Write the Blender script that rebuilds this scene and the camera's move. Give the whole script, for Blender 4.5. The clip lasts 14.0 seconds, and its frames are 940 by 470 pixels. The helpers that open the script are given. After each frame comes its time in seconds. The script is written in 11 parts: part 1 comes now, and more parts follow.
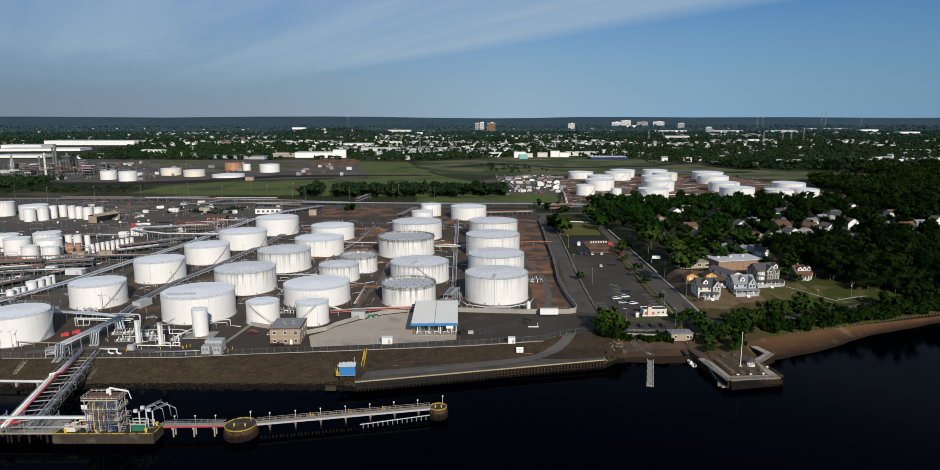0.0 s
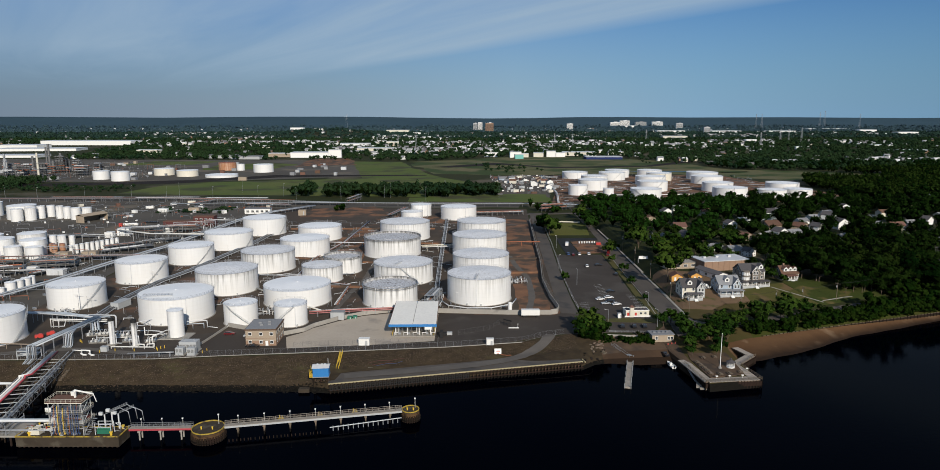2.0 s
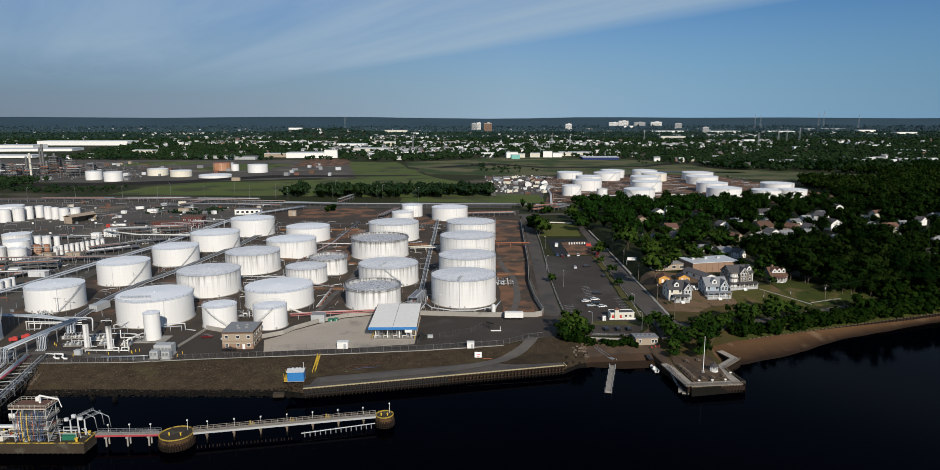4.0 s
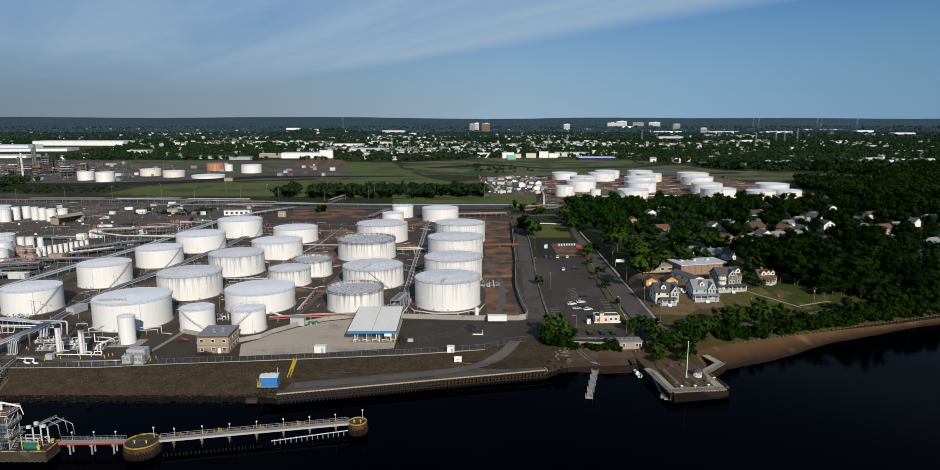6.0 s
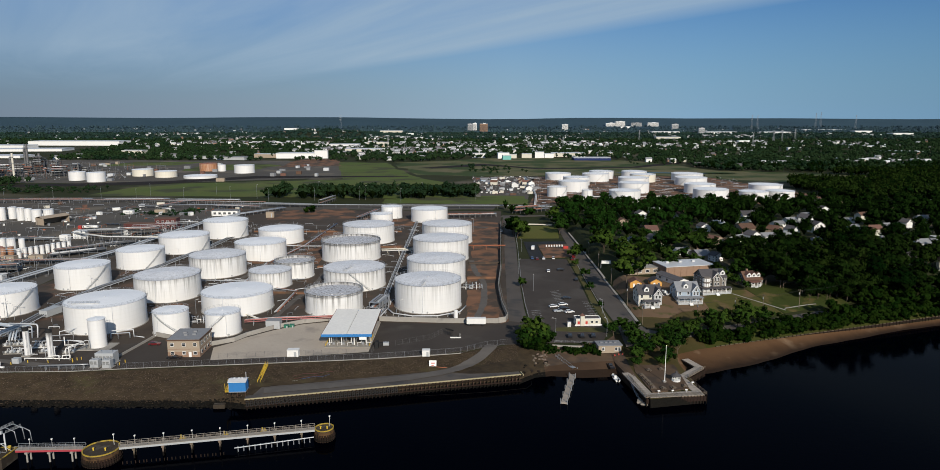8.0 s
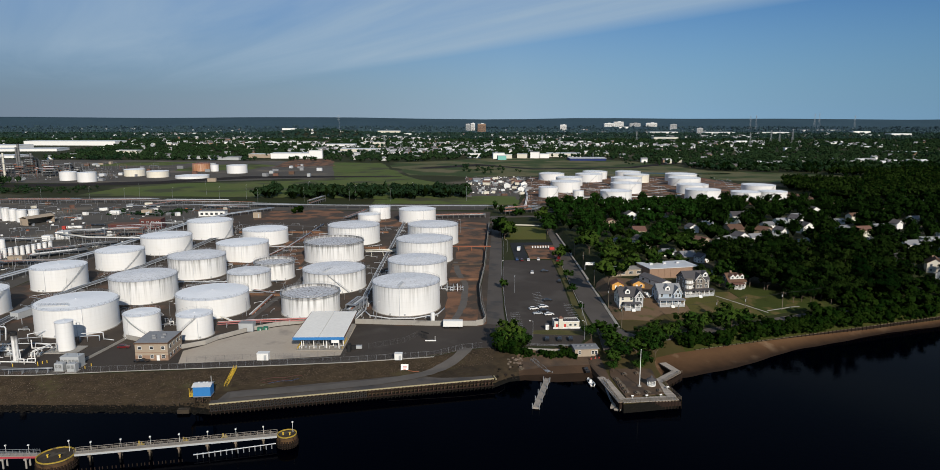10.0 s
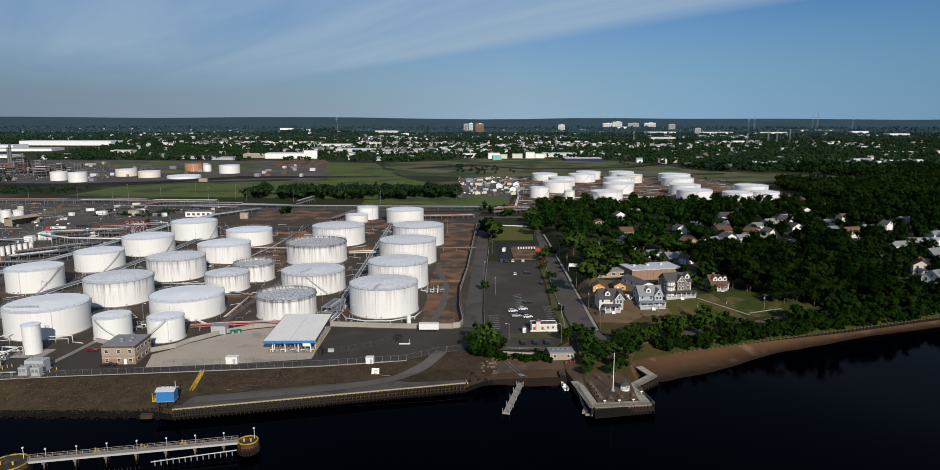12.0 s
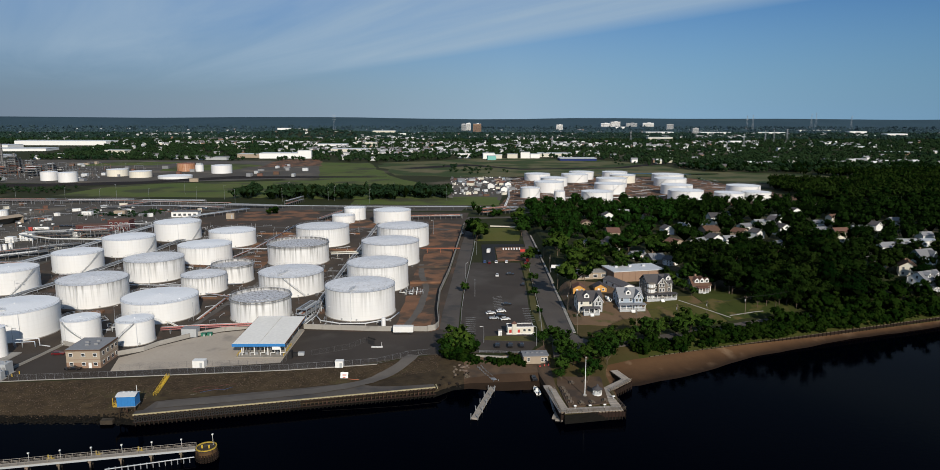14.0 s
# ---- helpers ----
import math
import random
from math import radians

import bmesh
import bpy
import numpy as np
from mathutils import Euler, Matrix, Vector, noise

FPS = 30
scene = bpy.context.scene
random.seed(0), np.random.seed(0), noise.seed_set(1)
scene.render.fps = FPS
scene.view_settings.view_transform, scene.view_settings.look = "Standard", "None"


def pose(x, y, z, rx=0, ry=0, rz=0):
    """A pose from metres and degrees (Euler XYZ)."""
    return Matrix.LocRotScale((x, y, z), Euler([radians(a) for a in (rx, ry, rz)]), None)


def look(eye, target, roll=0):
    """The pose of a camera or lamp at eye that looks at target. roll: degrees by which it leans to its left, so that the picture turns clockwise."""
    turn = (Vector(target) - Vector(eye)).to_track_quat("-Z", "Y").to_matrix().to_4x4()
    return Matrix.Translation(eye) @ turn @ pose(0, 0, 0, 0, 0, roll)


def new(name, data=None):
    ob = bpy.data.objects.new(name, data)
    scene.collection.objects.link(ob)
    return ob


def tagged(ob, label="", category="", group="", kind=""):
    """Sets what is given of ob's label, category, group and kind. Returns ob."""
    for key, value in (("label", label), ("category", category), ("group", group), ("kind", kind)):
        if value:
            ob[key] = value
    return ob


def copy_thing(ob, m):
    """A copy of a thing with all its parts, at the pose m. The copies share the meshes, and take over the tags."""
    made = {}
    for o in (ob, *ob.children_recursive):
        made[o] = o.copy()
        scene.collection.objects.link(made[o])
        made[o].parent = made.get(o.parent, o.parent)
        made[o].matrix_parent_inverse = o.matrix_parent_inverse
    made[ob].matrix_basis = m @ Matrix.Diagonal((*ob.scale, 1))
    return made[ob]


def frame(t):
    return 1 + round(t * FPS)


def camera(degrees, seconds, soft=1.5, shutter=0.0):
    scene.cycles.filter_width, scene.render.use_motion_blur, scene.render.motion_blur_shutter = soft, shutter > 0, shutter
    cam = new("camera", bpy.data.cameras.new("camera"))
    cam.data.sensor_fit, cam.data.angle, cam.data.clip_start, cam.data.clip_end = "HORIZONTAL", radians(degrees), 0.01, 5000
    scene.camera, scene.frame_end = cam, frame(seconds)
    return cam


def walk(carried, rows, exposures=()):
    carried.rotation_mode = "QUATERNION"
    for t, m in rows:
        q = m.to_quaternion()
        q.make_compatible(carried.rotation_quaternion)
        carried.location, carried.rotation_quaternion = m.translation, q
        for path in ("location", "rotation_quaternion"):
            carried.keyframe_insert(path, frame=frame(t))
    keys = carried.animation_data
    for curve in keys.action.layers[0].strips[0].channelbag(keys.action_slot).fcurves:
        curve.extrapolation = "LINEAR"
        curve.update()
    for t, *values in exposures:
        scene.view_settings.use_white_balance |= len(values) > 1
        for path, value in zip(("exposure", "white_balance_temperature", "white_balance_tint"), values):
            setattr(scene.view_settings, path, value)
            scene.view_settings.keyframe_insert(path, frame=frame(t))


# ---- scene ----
# camera: a slow flight to the right and ahead, high over the river
cam = camera(69.51, 14.0, soft=0.45)
# seconds, x, y, z, yaw, pitch, roll
ROWS = [
    (0.0, 0.00, -0.00, 95.00, -0.000, -10.129, 0.053),
    (0.5, 2.32, 0.73, 94.81, -0.006, -10.124, 0.053),
    (1.0, 4.62, 1.48, 94.64, -0.007, -10.121, 0.053),
    (1.5, 6.88, 2.27, 94.51, -0.005, -10.115, 0.055),
    (2.0, 9.14, 3.13, 94.38, -0.007, -10.112, 0.057),
    (2.5, 11.33, 4.06, 94.27, -0.002, -10.107, 0.059),
    (3.0, 13.45, 5.05, 94.21, 0.006, -10.099, 0.062),
    (5.5, 22.73, 11.63, 93.97, -0.057, -10.079, 0.029),
    (6.0, 24.88, 12.85, 93.89, -0.064, -10.065, 0.021),
    (6.5, 27.07, 14.07, 93.79, -0.066, -10.058, 0.015),
    (7.0, 29.43, 15.29, 93.73, -0.076, -10.050, 0.009),
    (7.5, 31.86, 16.51, 93.68, -0.081, -10.047, 0.004),
    (8.0, 34.35, 17.71, 93.61, -0.086, -10.046, -0.001),
    (10.5, 47.19, 23.51, 93.21, -0.090, -10.026, -0.047),
    (11.0, 49.74, 24.58, 93.20, -0.091, -10.029, -0.050),
    (11.5, 52.35, 25.67, 93.20, -0.098, -10.029, -0.052),
    (12.0, 54.99, 26.75, 93.17, -0.104, -10.030, -0.053),
    (12.5, 57.66, 27.84, 93.13, -0.114, -10.032, -0.053),
    (13.0, 60.34, 28.97, 93.09, -0.125, -10.031, -0.056),
    (13.5, 62.93, 30.15, 93.05, -0.124, -10.028, -0.063),
    (14.0, 65.56, 31.32, 92.94, -0.131, -10.031, -0.071),
]
walk(cam, [(t, pose(x, y, z, 90 + pitch, roll, yaw)) for t, x, y, z, yaw, pitch, roll in ROWS])

# ---- light: a low morning sun behind the camera, clear sky with thin cirrus ----
SUN_EL, SUN_AZ = radians(26), radians(163)
world = bpy.data.worlds.new("sky")
scene.world = world
world.use_nodes = True
wn, wl = world.node_tree.nodes, world.node_tree.links
wn.clear()
sky = wn.new("ShaderNodeTexSky")
sky.sky_type = "NISHITA"
sky.sun_disc = False
sky.sun_elevation, sky.sun_rotation = SUN_EL, SUN_AZ
sky.altitude, sky.air_density, sky.dust_density, sky.ozone_density = 100, 1.0, 0.25, 4.0
tc = wn.new("ShaderNodeTexCoord")
sep = wn.new("ShaderNodeSeparateXYZ")
wl.new(tc.outputs["Generated"], sep.inputs[0])


def wmath(op, a, b=None, clamp=False):
    n = wn.new("ShaderNodeMath")
    n.operation, n.use_clamp = op, clamp
    for i, v in enumerate((a, b)):
        if v is None:
            continue
        if isinstance(v, (int, float)):
            n.inputs[i].default_value = v
        else:
            wl.new(v, n.inputs[i])
    return n.outputs[0]


zz = wmath("MAXIMUM", sep.outputs["Z"], 0.012)
px, py = wmath("DIVIDE", sep.outputs["X"], zz), wmath("DIVIDE", sep.outputs["Y"], zz)
# cloud sheet in the plane: s runs across the streaks, u along them
across = wmath("ADD", wmath("MULTIPLY", px, 0.869), wmath("MULTIPLY", py, 0.495))
along = wmath("SUBTRACT", wmath("MULTIPLY", px, 0.495), wmath("MULTIPLY", py, 0.869))
comb = wn.new("ShaderNodeCombineXYZ")
wl.new(wmath("MULTIPLY", across, 0.55), comb.inputs[0])
wl.new(wmath("MULTIPLY", along, 0.07), comb.inputs[1])
streak = wn.new("ShaderNodeTexNoise")
streak.inputs["Scale"].default_value, streak.inputs["Detail"].default_value = 1.1, 7
streak.inputs["Roughness"].default_value = 0.55
streak.inputs["Distortion"].default_value = 0.9
wl.new(comb.outputs[0], streak.inputs["Vector"])
edge = wmath("MULTIPLY", wmath("SUBTRACT", 5.75, across), 1.3, True)
body = wmath("MULTIPLY", wmath("SUBTRACT", streak.outputs["Fac"], 0.14), 1.75, True)
thin = wmath("MULTIPLY", wmath("ADD", wmath("MULTIPLY", across, 0.05), 0.84), 1.0, True)
low = wmath("MULTIPLY", wmath("SUBTRACT", sep.outputs["Z"], 0.03), 18.0, True)
cover = wmath("MULTIPLY", wmath("MULTIPLY", wmath("MULTIPLY", wmath("MULTIPLY", edge, body), thin), low), 0.85)
tint = wn.new("ShaderNodeMixRGB")
tint.blend_type = "MULTIPLY"
tint.inputs["Fac"].default_value = 1.0
tint.inputs["Color2"].default_value = (0.6, 1.2, 1.9, 1)
wl.new(sky.outputs[0], tint.inputs["Color1"])
haze = wn.new("ShaderNodeMixRGB")
wl.new(wmath("SUBTRACT", 1.0, wmath("MULTIPLY", sep.outputs["Z"], 5.0), True), haze.inputs["Fac"])
wl.new(tint.outputs[0], haze.inputs["Color1"])
# smog along the horizon: grey to the west, palest to the north, clear blue to the east
smog = wn.new("ShaderNodeValToRGB")
wl.new(wmath("ADD", wmath("MULTIPLY", sep.outputs["X"], 0.8), 0.5, True), smog.inputs["Fac"])
stops = smog.color_ramp.elements
stops[0].position, stops[0].color = 0.04, (0.48, 0.63, 0.82, 1)
stops[1].position, stops[1].color = 0.96, (0.43, 0.80, 1.18, 1)
for at, c in ((0.3, (0.62, 0.83, 1.05, 1)), (0.55, (0.74, 1.07, 1.38, 1)), (0.75, (0.58, 0.99, 1.40, 1))):
    stops.new(at).color = c
glow = wn.new("ShaderNodeMixRGB")
glow.blend_type = "MULTIPLY"
glow.inputs["Fac"].default_value = 1.0
glow.inputs["Color2"].default_value = (11, 11, 11, 1)
wl.new(smog.outputs[0], glow.inputs["Color1"])
wl.new(glow.outputs[0], haze.inputs["Color2"])
mixc = wn.new("ShaderNodeMixRGB")
wl.new(cover, mixc.inputs["Fac"])
wl.new(haze.outputs[0], mixc.inputs["Color1"])
mixc.inputs["Color2"].default_value = (9.6, 12.9, 16.2, 1)
bg = wn.new("ShaderNodeBackground")
bg.inputs["Strength"].default_value = 0.035
wl.new(mixc.outputs[0], bg.inputs["Color"])
wout = wn.new("ShaderNodeOutputWorld")
wl.new(bg.outputs[0], wout.inputs["Surface"])

sun_data = bpy.data.lights.new("sun", "SUN")
sun_data.energy, sun_data.angle, sun_data.color = 4.5, radians(0.53), (1.0, 0.915, 0.79)
sun = new("sun", sun_data)
toward = Vector((math.sin(SUN_AZ) * math.cos(SUN_EL), math.cos(SUN_AZ) * math.cos(SUN_EL), math.sin(SUN_EL)))
sun.matrix_world = look(toward * 500, (0, 0, 0))
scene.view_settings.exposure = 0.0

# ---- materials ----
def material(name, base, second=None, scale=1.0, amount=0.5, rough=0.7, metal=0.0, bump=0.0, bump_scale=None, fine=8.0,
             vary=0.0, third=None, third_scale=0.2, third_cut=0.55, spec=None):
    """Two-scale noise between base and second, a third colour in patches, and fine relief."""
    m = bpy.data.materials.new(name)
    m.use_nodes = True
    n, l = m.node_tree.nodes, m.node_tree.links
    b = n["Principled BSDF"]
    b.inputs["Roughness"].default_value, b.inputs["Metallic"].default_value = rough, metal
    b.inputs["Specular IOR Level"].default_value = spec if spec is not None else 0.5 if rough < 0.65 else 0.12
    co = n.new("ShaderNodeTexCoord").outputs["Object"]
    second = second or tuple(c * 0.7 for c in base)

    def noise_node(s, detail=4.0):
        t = n.new("ShaderNodeTexNoise")
        t.inputs["Scale"].default_value, t.inputs["Detail"].default_value = s, detail
        l.new(co, t.inputs["Vector"])
        return t.outputs["Fac"]

    def ramp(fac, lo, hi):
        r = n.new("ShaderNodeMapRange")
        r.inputs["From Min"].default_value, r.inputs["From Max"].default_value = lo, hi
        l.new(fac, r.inputs["Value"])
        return r.outputs[0]

    def mix(fac, a, c):
        x = n.new("ShaderNodeMixRGB")
        if isinstance(fac, float):
            x.inputs["Fac"].default_value = fac
        else:
            l.new(fac, x.inputs["Fac"])
        for i, v in ((1, a), (2, c)):
            if isinstance(v, tuple):
                x.inputs[i].default_value = (*v, 1)
            else:
                l.new(v, x.inputs[i])
        return x.outputs[0]

    big = ramp(noise_node(scale), 0.5 - 0.25 / max(amount, 0.05), 0.5 + 0.25 / max(amount, 0.05))
    col = mix(big, base, second)
    small = ramp(noise_node(scale * fine), 0.3, 0.8)
    dark = tuple(c * 0.72 for c in base)
    sm = n.new("ShaderNodeMath")
    sm.operation = "MULTIPLY"
    l.new(small, sm.inputs[0])
    sm.inputs[1].default_value = 0.45
    col = mix(sm.outputs[0], col, dark)
    if third:
        col = mix(ramp(noise_node(third_scale, 6.0), third_cut - 0.05, third_cut + 0.06), col, third)
    if vary:
        info = n.new("ShaderNodeObjectInfo")
        h = n.new("ShaderNodeHueSaturation")
        vm = n.new("ShaderNodeMapRange")
        l.new(info.outputs["Random"], vm.inputs["Value"])
        vm.inputs["To Min"].default_value, vm.inputs["To Max"].default_value = 1 - vary, 1 + vary
        l.new(vm.outputs[0], h.inputs["Value"])
        hm = n.new("ShaderNodeMapRange")
        l.new(info.outputs["Random"], hm.inputs["Value"])
        hm.inputs["To Min"].default_value, hm.inputs["To Max"].default_value = 0.5 + vary * 0.06, 0.5 - vary * 0.06
        l.new(hm.outputs[0], h.inputs["Hue"])
        l.new(col, h.inputs["Color"])
        col = h.outputs[0]
    l.new(col, b.inputs["Base Color"])
    if bump:
        bp = n.new("ShaderNodeBump")
        bp.inputs["Strength"].default_value, bp.inputs["Distance"].default_value = bump, 0.3 / (bump_scale or scale * fine)
        l.new(noise_node(bump_scale or scale * fine, 5.0), bp.inputs["Height"])
        l.new(bp.outputs[0], b.inputs["Normal"])
    return m


def tank_paint(name, streak, rim, base=(0.685, 0.688, 0.685), rust=0.0, seed=0.0):
    """White tank paint: plate seams, faint stains, dark streaks that run down from the rim."""
    m = bpy.data.materials.new(name)
    m.use_nodes = True
    n, l = m.node_tree.nodes, m.node_tree.links
    b = n["Principled BSDF"]
    b.inputs["Roughness"].default_value = 0.55
    tcn = n.new("ShaderNodeTexCoord")
    info = n.new("ShaderNodeObjectInfo")
    off = n.new("ShaderNodeVectorMath")
    off.operation = "MULTIPLY_ADD"
    l.new(info.outputs["Random"], off.inputs[0])
    off.inputs[1].default_value = (90, 70, 0)
    l.new(tcn.outputs["Object"], off.inputs[2])
    mp = n.new("ShaderNodeMapping")
    mp.inputs["Scale"].default_value = (0.75, 0.75, 0.03)
    l.new(off.outputs[0], mp.inputs["Vector"])
    st = n.new("ShaderNodeTexNoise")
    st.inputs["Scale"].default_value, st.inputs["Detail"].default_value = 1.6, 6
    l.new(mp.outputs[0], st.inputs["Vector"])
    bl = n.new("ShaderNodeTexNoise")
    bl.inputs["Scale"].default_value, bl.inputs["Detail"].default_value = 0.16, 4
    l.new(off.outputs[0], bl.inputs["Vector"])
    sepg = n.new("ShaderNodeSeparateXYZ")
    l.new(tcn.outputs["Generated"], sepg.inputs[0])

    def mr(v, a, c, d=0.0, e=1.0):
        r = n.new("ShaderNodeMapRange")
        for k, q in (("From Min", a), ("From Max", c), ("To Min", d), ("To Max", e)):
            r.inputs[k].default_value = q
        l.new(v, r.inputs["Value"])
        return r.outputs[0]

    def mul(a, c):
        x = n.new("ShaderNodeMath")
        x.operation = "MULTIPLY"
        l.new(a, x.inputs[0])
        if isinstance(c, float):
            x.inputs[1].default_value = c
        else:
            l.new(c, x.inputs[1])
        return x.outputs[0]

    def mix(fac, a, c):
        x = n.new("ShaderNodeMixRGB")
        l.new(fac, x.inputs["Fac"])
        for i, v in ((1, a), (2, c)):
            if isinstance(v, tuple):
                x.inputs[i].default_value = (*v, 1)
            else:
                l.new(v, x.inputs[i])
        return x.outputs[0]

    col = mix(mr(bl.outputs["Fac"], 0.4, 0.75, 0, 0.35), base, (0.68, 0.66, 0.62))
    # plate courses
    wv = n.new("ShaderNodeTexBrick")
    wv.inputs["Scale"].default_value, wv.inputs["Mortar Size"].default_value = 1.0, 0.012
    wv.inputs["Brick Width"].default_value, wv.inputs["Row Height"].default_value = 0.8, 0.166
    wv.inputs["Color1"].default_value = wv.inputs["Color2"].default_value = (0, 0, 0, 1)
    wv.inputs["Mortar"].default_value = (1, 1, 1, 1)
    cb = n.new("ShaderNodeCombineXYZ")
    l.new(mul(sepg.outputs["X"], 4.0), cb.inputs[0])
    l.new(sepg.outputs["Z"], cb.inputs[1])
    l.new(cb.outputs[0], wv.inputs["Vector"])
    col = mix(mul(wv.outputs["Color"], 0.07), col, (0.45, 0.44, 0.42))
    top = mr(sepg.outputs["Z"], 0.05, 1.0)
    streaks = mul(mul(mr(st.outputs["Fac"], 0.46, 0.68), top), streak)
    col = mix(streaks, col, (0.10, 0.095, 0.085))
    if rim:
        band = mul(mr(sepg.outputs["Z"], 0.80, 0.97), mr(st.outputs["Fac"], 0.25, 0.6, 0.35, 1.0))
        col = mix(mul(band, rim), col, (0.09, 0.085, 0.08))
    if rust:
        col = mix(mul(mr(st.outputs["Fac"], 0.4, 0.6), rust), col, (0.30, 0.12, 0.05))
    l.new(col, b.inputs["Base Color"])
    return m


M_WHITE = tank_paint("tank_white", 0.10, 0.0)
M_STREAK = tank_paint("tank_streaked", 0.75, 0.35)
M_GRIMY = tank_paint("tank_grimy", 0.95, 0.95)
M_FAINT = tank_paint("tank_faint_streaks", 0.38, 0.15)
M_RUSTY = tank_paint("tank_rusty", 0.6, 0.2, (0.42, 0.22, 0.12), 0.8)
M_CREAM = tank_paint("tank_cream", 0.2, 0.1, (0.66, 0.62, 0.52))
M_ROOF = material("tank_roof_white", (0.9, 0.91, 0.92), (0.8, 0.81, 0.82), 0.25, 0.6, 0.5)
M_ROOF_WORN = material("tank_roof_worn", (0.82, 0.83, 0.85), (0.6, 0.6, 0.61), 0.3, 0.8, 0.6, third=(0.5, 0.49, 0.48), third_scale=1.1, third_cut=0.6)
M_ROOF_GRIME = material("floating_roof_grime", (0.66, 0.68, 0.72), (0.36, 0.36, 0.38), 1.1, 0.9, 0.7, fine=4, third=(0.2, 0.19, 0.19), third_scale=0.9, third_cut=0.56)
M_STEEL = material("galvanised_steel", (0.42, 0.44, 0.46), (0.3, 0.31, 0.33), 0.6, 0.6, 0.45, 0.5)
M_PIPE = material("pipe_pale_paint", (0.62, 0.64, 0.66), (0.45, 0.46, 0.47), 0.4, 0.7, 0.5)
M_PIPEBLUE = material("pipe_bluish_paint", (0.40, 0.46, 0.52), (0.28, 0.31, 0.35), 0.4, 0.7, 0.45)
M_PIPEDARK = material("pipe_dark_steel", (0.10, 0.105, 0.11), (0.2, 0.19, 0.18), 0.5, 0.6, 0.55, 0.3)
M_PIPERED = material("pipe_red_paint", (0.42, 0.05, 0.07), (0.3, 0.05, 0.06), 0.5, 0.5, 0.5)
M_PIPEPINK = material("pipe_faded_red_paint", (0.5, 0.2, 0.19), (0.36, 0.13, 0.12), 0.5, 0.6, 0.6)
M_PIPERUST = material("pipe_primer_red", (0.36, 0.13, 0.07), (0.26, 0.1, 0.06), 0.5, 0.6, 0.7)
M_YELLOW = material("yellow_safety_paint", (0.72, 0.47, 0.03), (0.55, 0.38, 0.06), 1.0, 0.5, 0.5)
M_REDPAINT = material("red_paint", (0.5, 0.04, 0.03), (0.4, 0.05, 0.04), 1.0, 0.5, 0.4)
M_BLUE = material("blue_paint", (0.03, 0.2, 0.5), (0.025, 0.15, 0.4), 0.8, 0.4, 0.5)
M_GREENPAINT = material("dark_green_paint", (0.02, 0.16, 0.1), (0.02, 0.11, 0.07), 0.8, 0.4, 0.5)
M_BLACK = material("black_rubber", (0.02, 0.02, 0.021), (0.03, 0.03, 0.03), 2.0, 0.5, 0.7)
M_WHITEPAINT = material("white_paint", (0.78, 0.78, 0.76), (0.66, 0.65, 0.62), 0.7, 0.5, 0.5)
M_GREYPAINT = material("grey_paint", (0.42, 0.44, 0.45), (0.34, 0.35, 0.36), 0.7, 0.5, 0.5)
M_CONC = material("concrete", (0.36, 0.34, 0.31), (0.25, 0.235, 0.21), 0.15, 0.8, 0.85, bump=0.3, third=(0.16, 0.15, 0.14), third_scale=0.12, third_cut=0.62)
M_CONCPAD = material("worn_concrete_pad", (0.46, 0.4, 0.33), (0.39, 0.335, 0.275), 0.06, 0.9, 0.85, fine=14, third=(0.3, 0.265, 0.225), third_scale=0.09, third_cut=0.6)
M_ASPH = material("asphalt", (0.068, 0.057, 0.049), (0.045, 0.038, 0.033), 0.05, 0.9, 0.85, fine=20, third=(0.075, 0.066, 0.058), third_scale=0.035, third_cut=0.58)
M_ASPHOLD = material("old_pale_asphalt", (0.108, 0.095, 0.084), (0.075, 0.066, 0.059), 0.06, 0.9, 0.85, fine=18, third=(0.06, 0.057, 0.056), third_scale=0.08, third_cut=0.6)
M_ROADGREY = material("gravel_track", (0.135, 0.122, 0.11), (0.085, 0.077, 0.07), 0.15, 0.8, 0.9, fine=9)
M_YARD = material("plant_yard_earth", (0.088, 0.069, 0.054), (0.046, 0.038, 0.032), 0.05, 0.9, 0.9, fine=14, third=(0.15, 0.086, 0.057), third_scale=0.045, third_cut=0.63, bump=0.3, bump_scale=0.8)
M_REDEARTH = material("red_earth", (0.25, 0.125, 0.072), (0.12, 0.075, 0.05), 0.09, 0.9, 0.95, fine=8, third=(0.07, 0.054, 0.043), third_scale=0.07, third_cut=0.5, bump=0.3, bump_scale=0.8)
M_BANK = material("bank_gravel_and_rock", (0.066, 0.048, 0.028), (0.02, 0.015, 0.011), 0.25, 0.8, 0.95, fine=6, third=(0.062, 0.053, 0.026), third_scale=0.09, third_cut=0.64, bump=0.9, bump_scale=0.9)
M_ROCK = material("boulder", (0.17, 0.135, 0.105), (0.08, 0.064, 0.05), 0.5, 0.7, 0.9, bump=0.5, vary=0.3)
M_BANKSTONE = material("brown_rubble", (0.098, 0.071, 0.05), (0.032, 0.024, 0.017), 0.4, 0.8, 0.95, fine=5)
M_ROCKDARK = material("wet_dark_boulder", (0.019, 0.015, 0.012), (0.009, 0.008, 0.006), 0.5, 0.7, 0.8, bump=0.5, vary=0.4)
M_RAMP = material("ramp_gravel_sand", (0.12, 0.082, 0.055), (0.075, 0.05, 0.034), 0.12, 0.9, 0.95, fine=8, third=(0.06, 0.045, 0.035), third_scale=0.1, third_cut=0.58, bump=0.3, bump_scale=1.2)
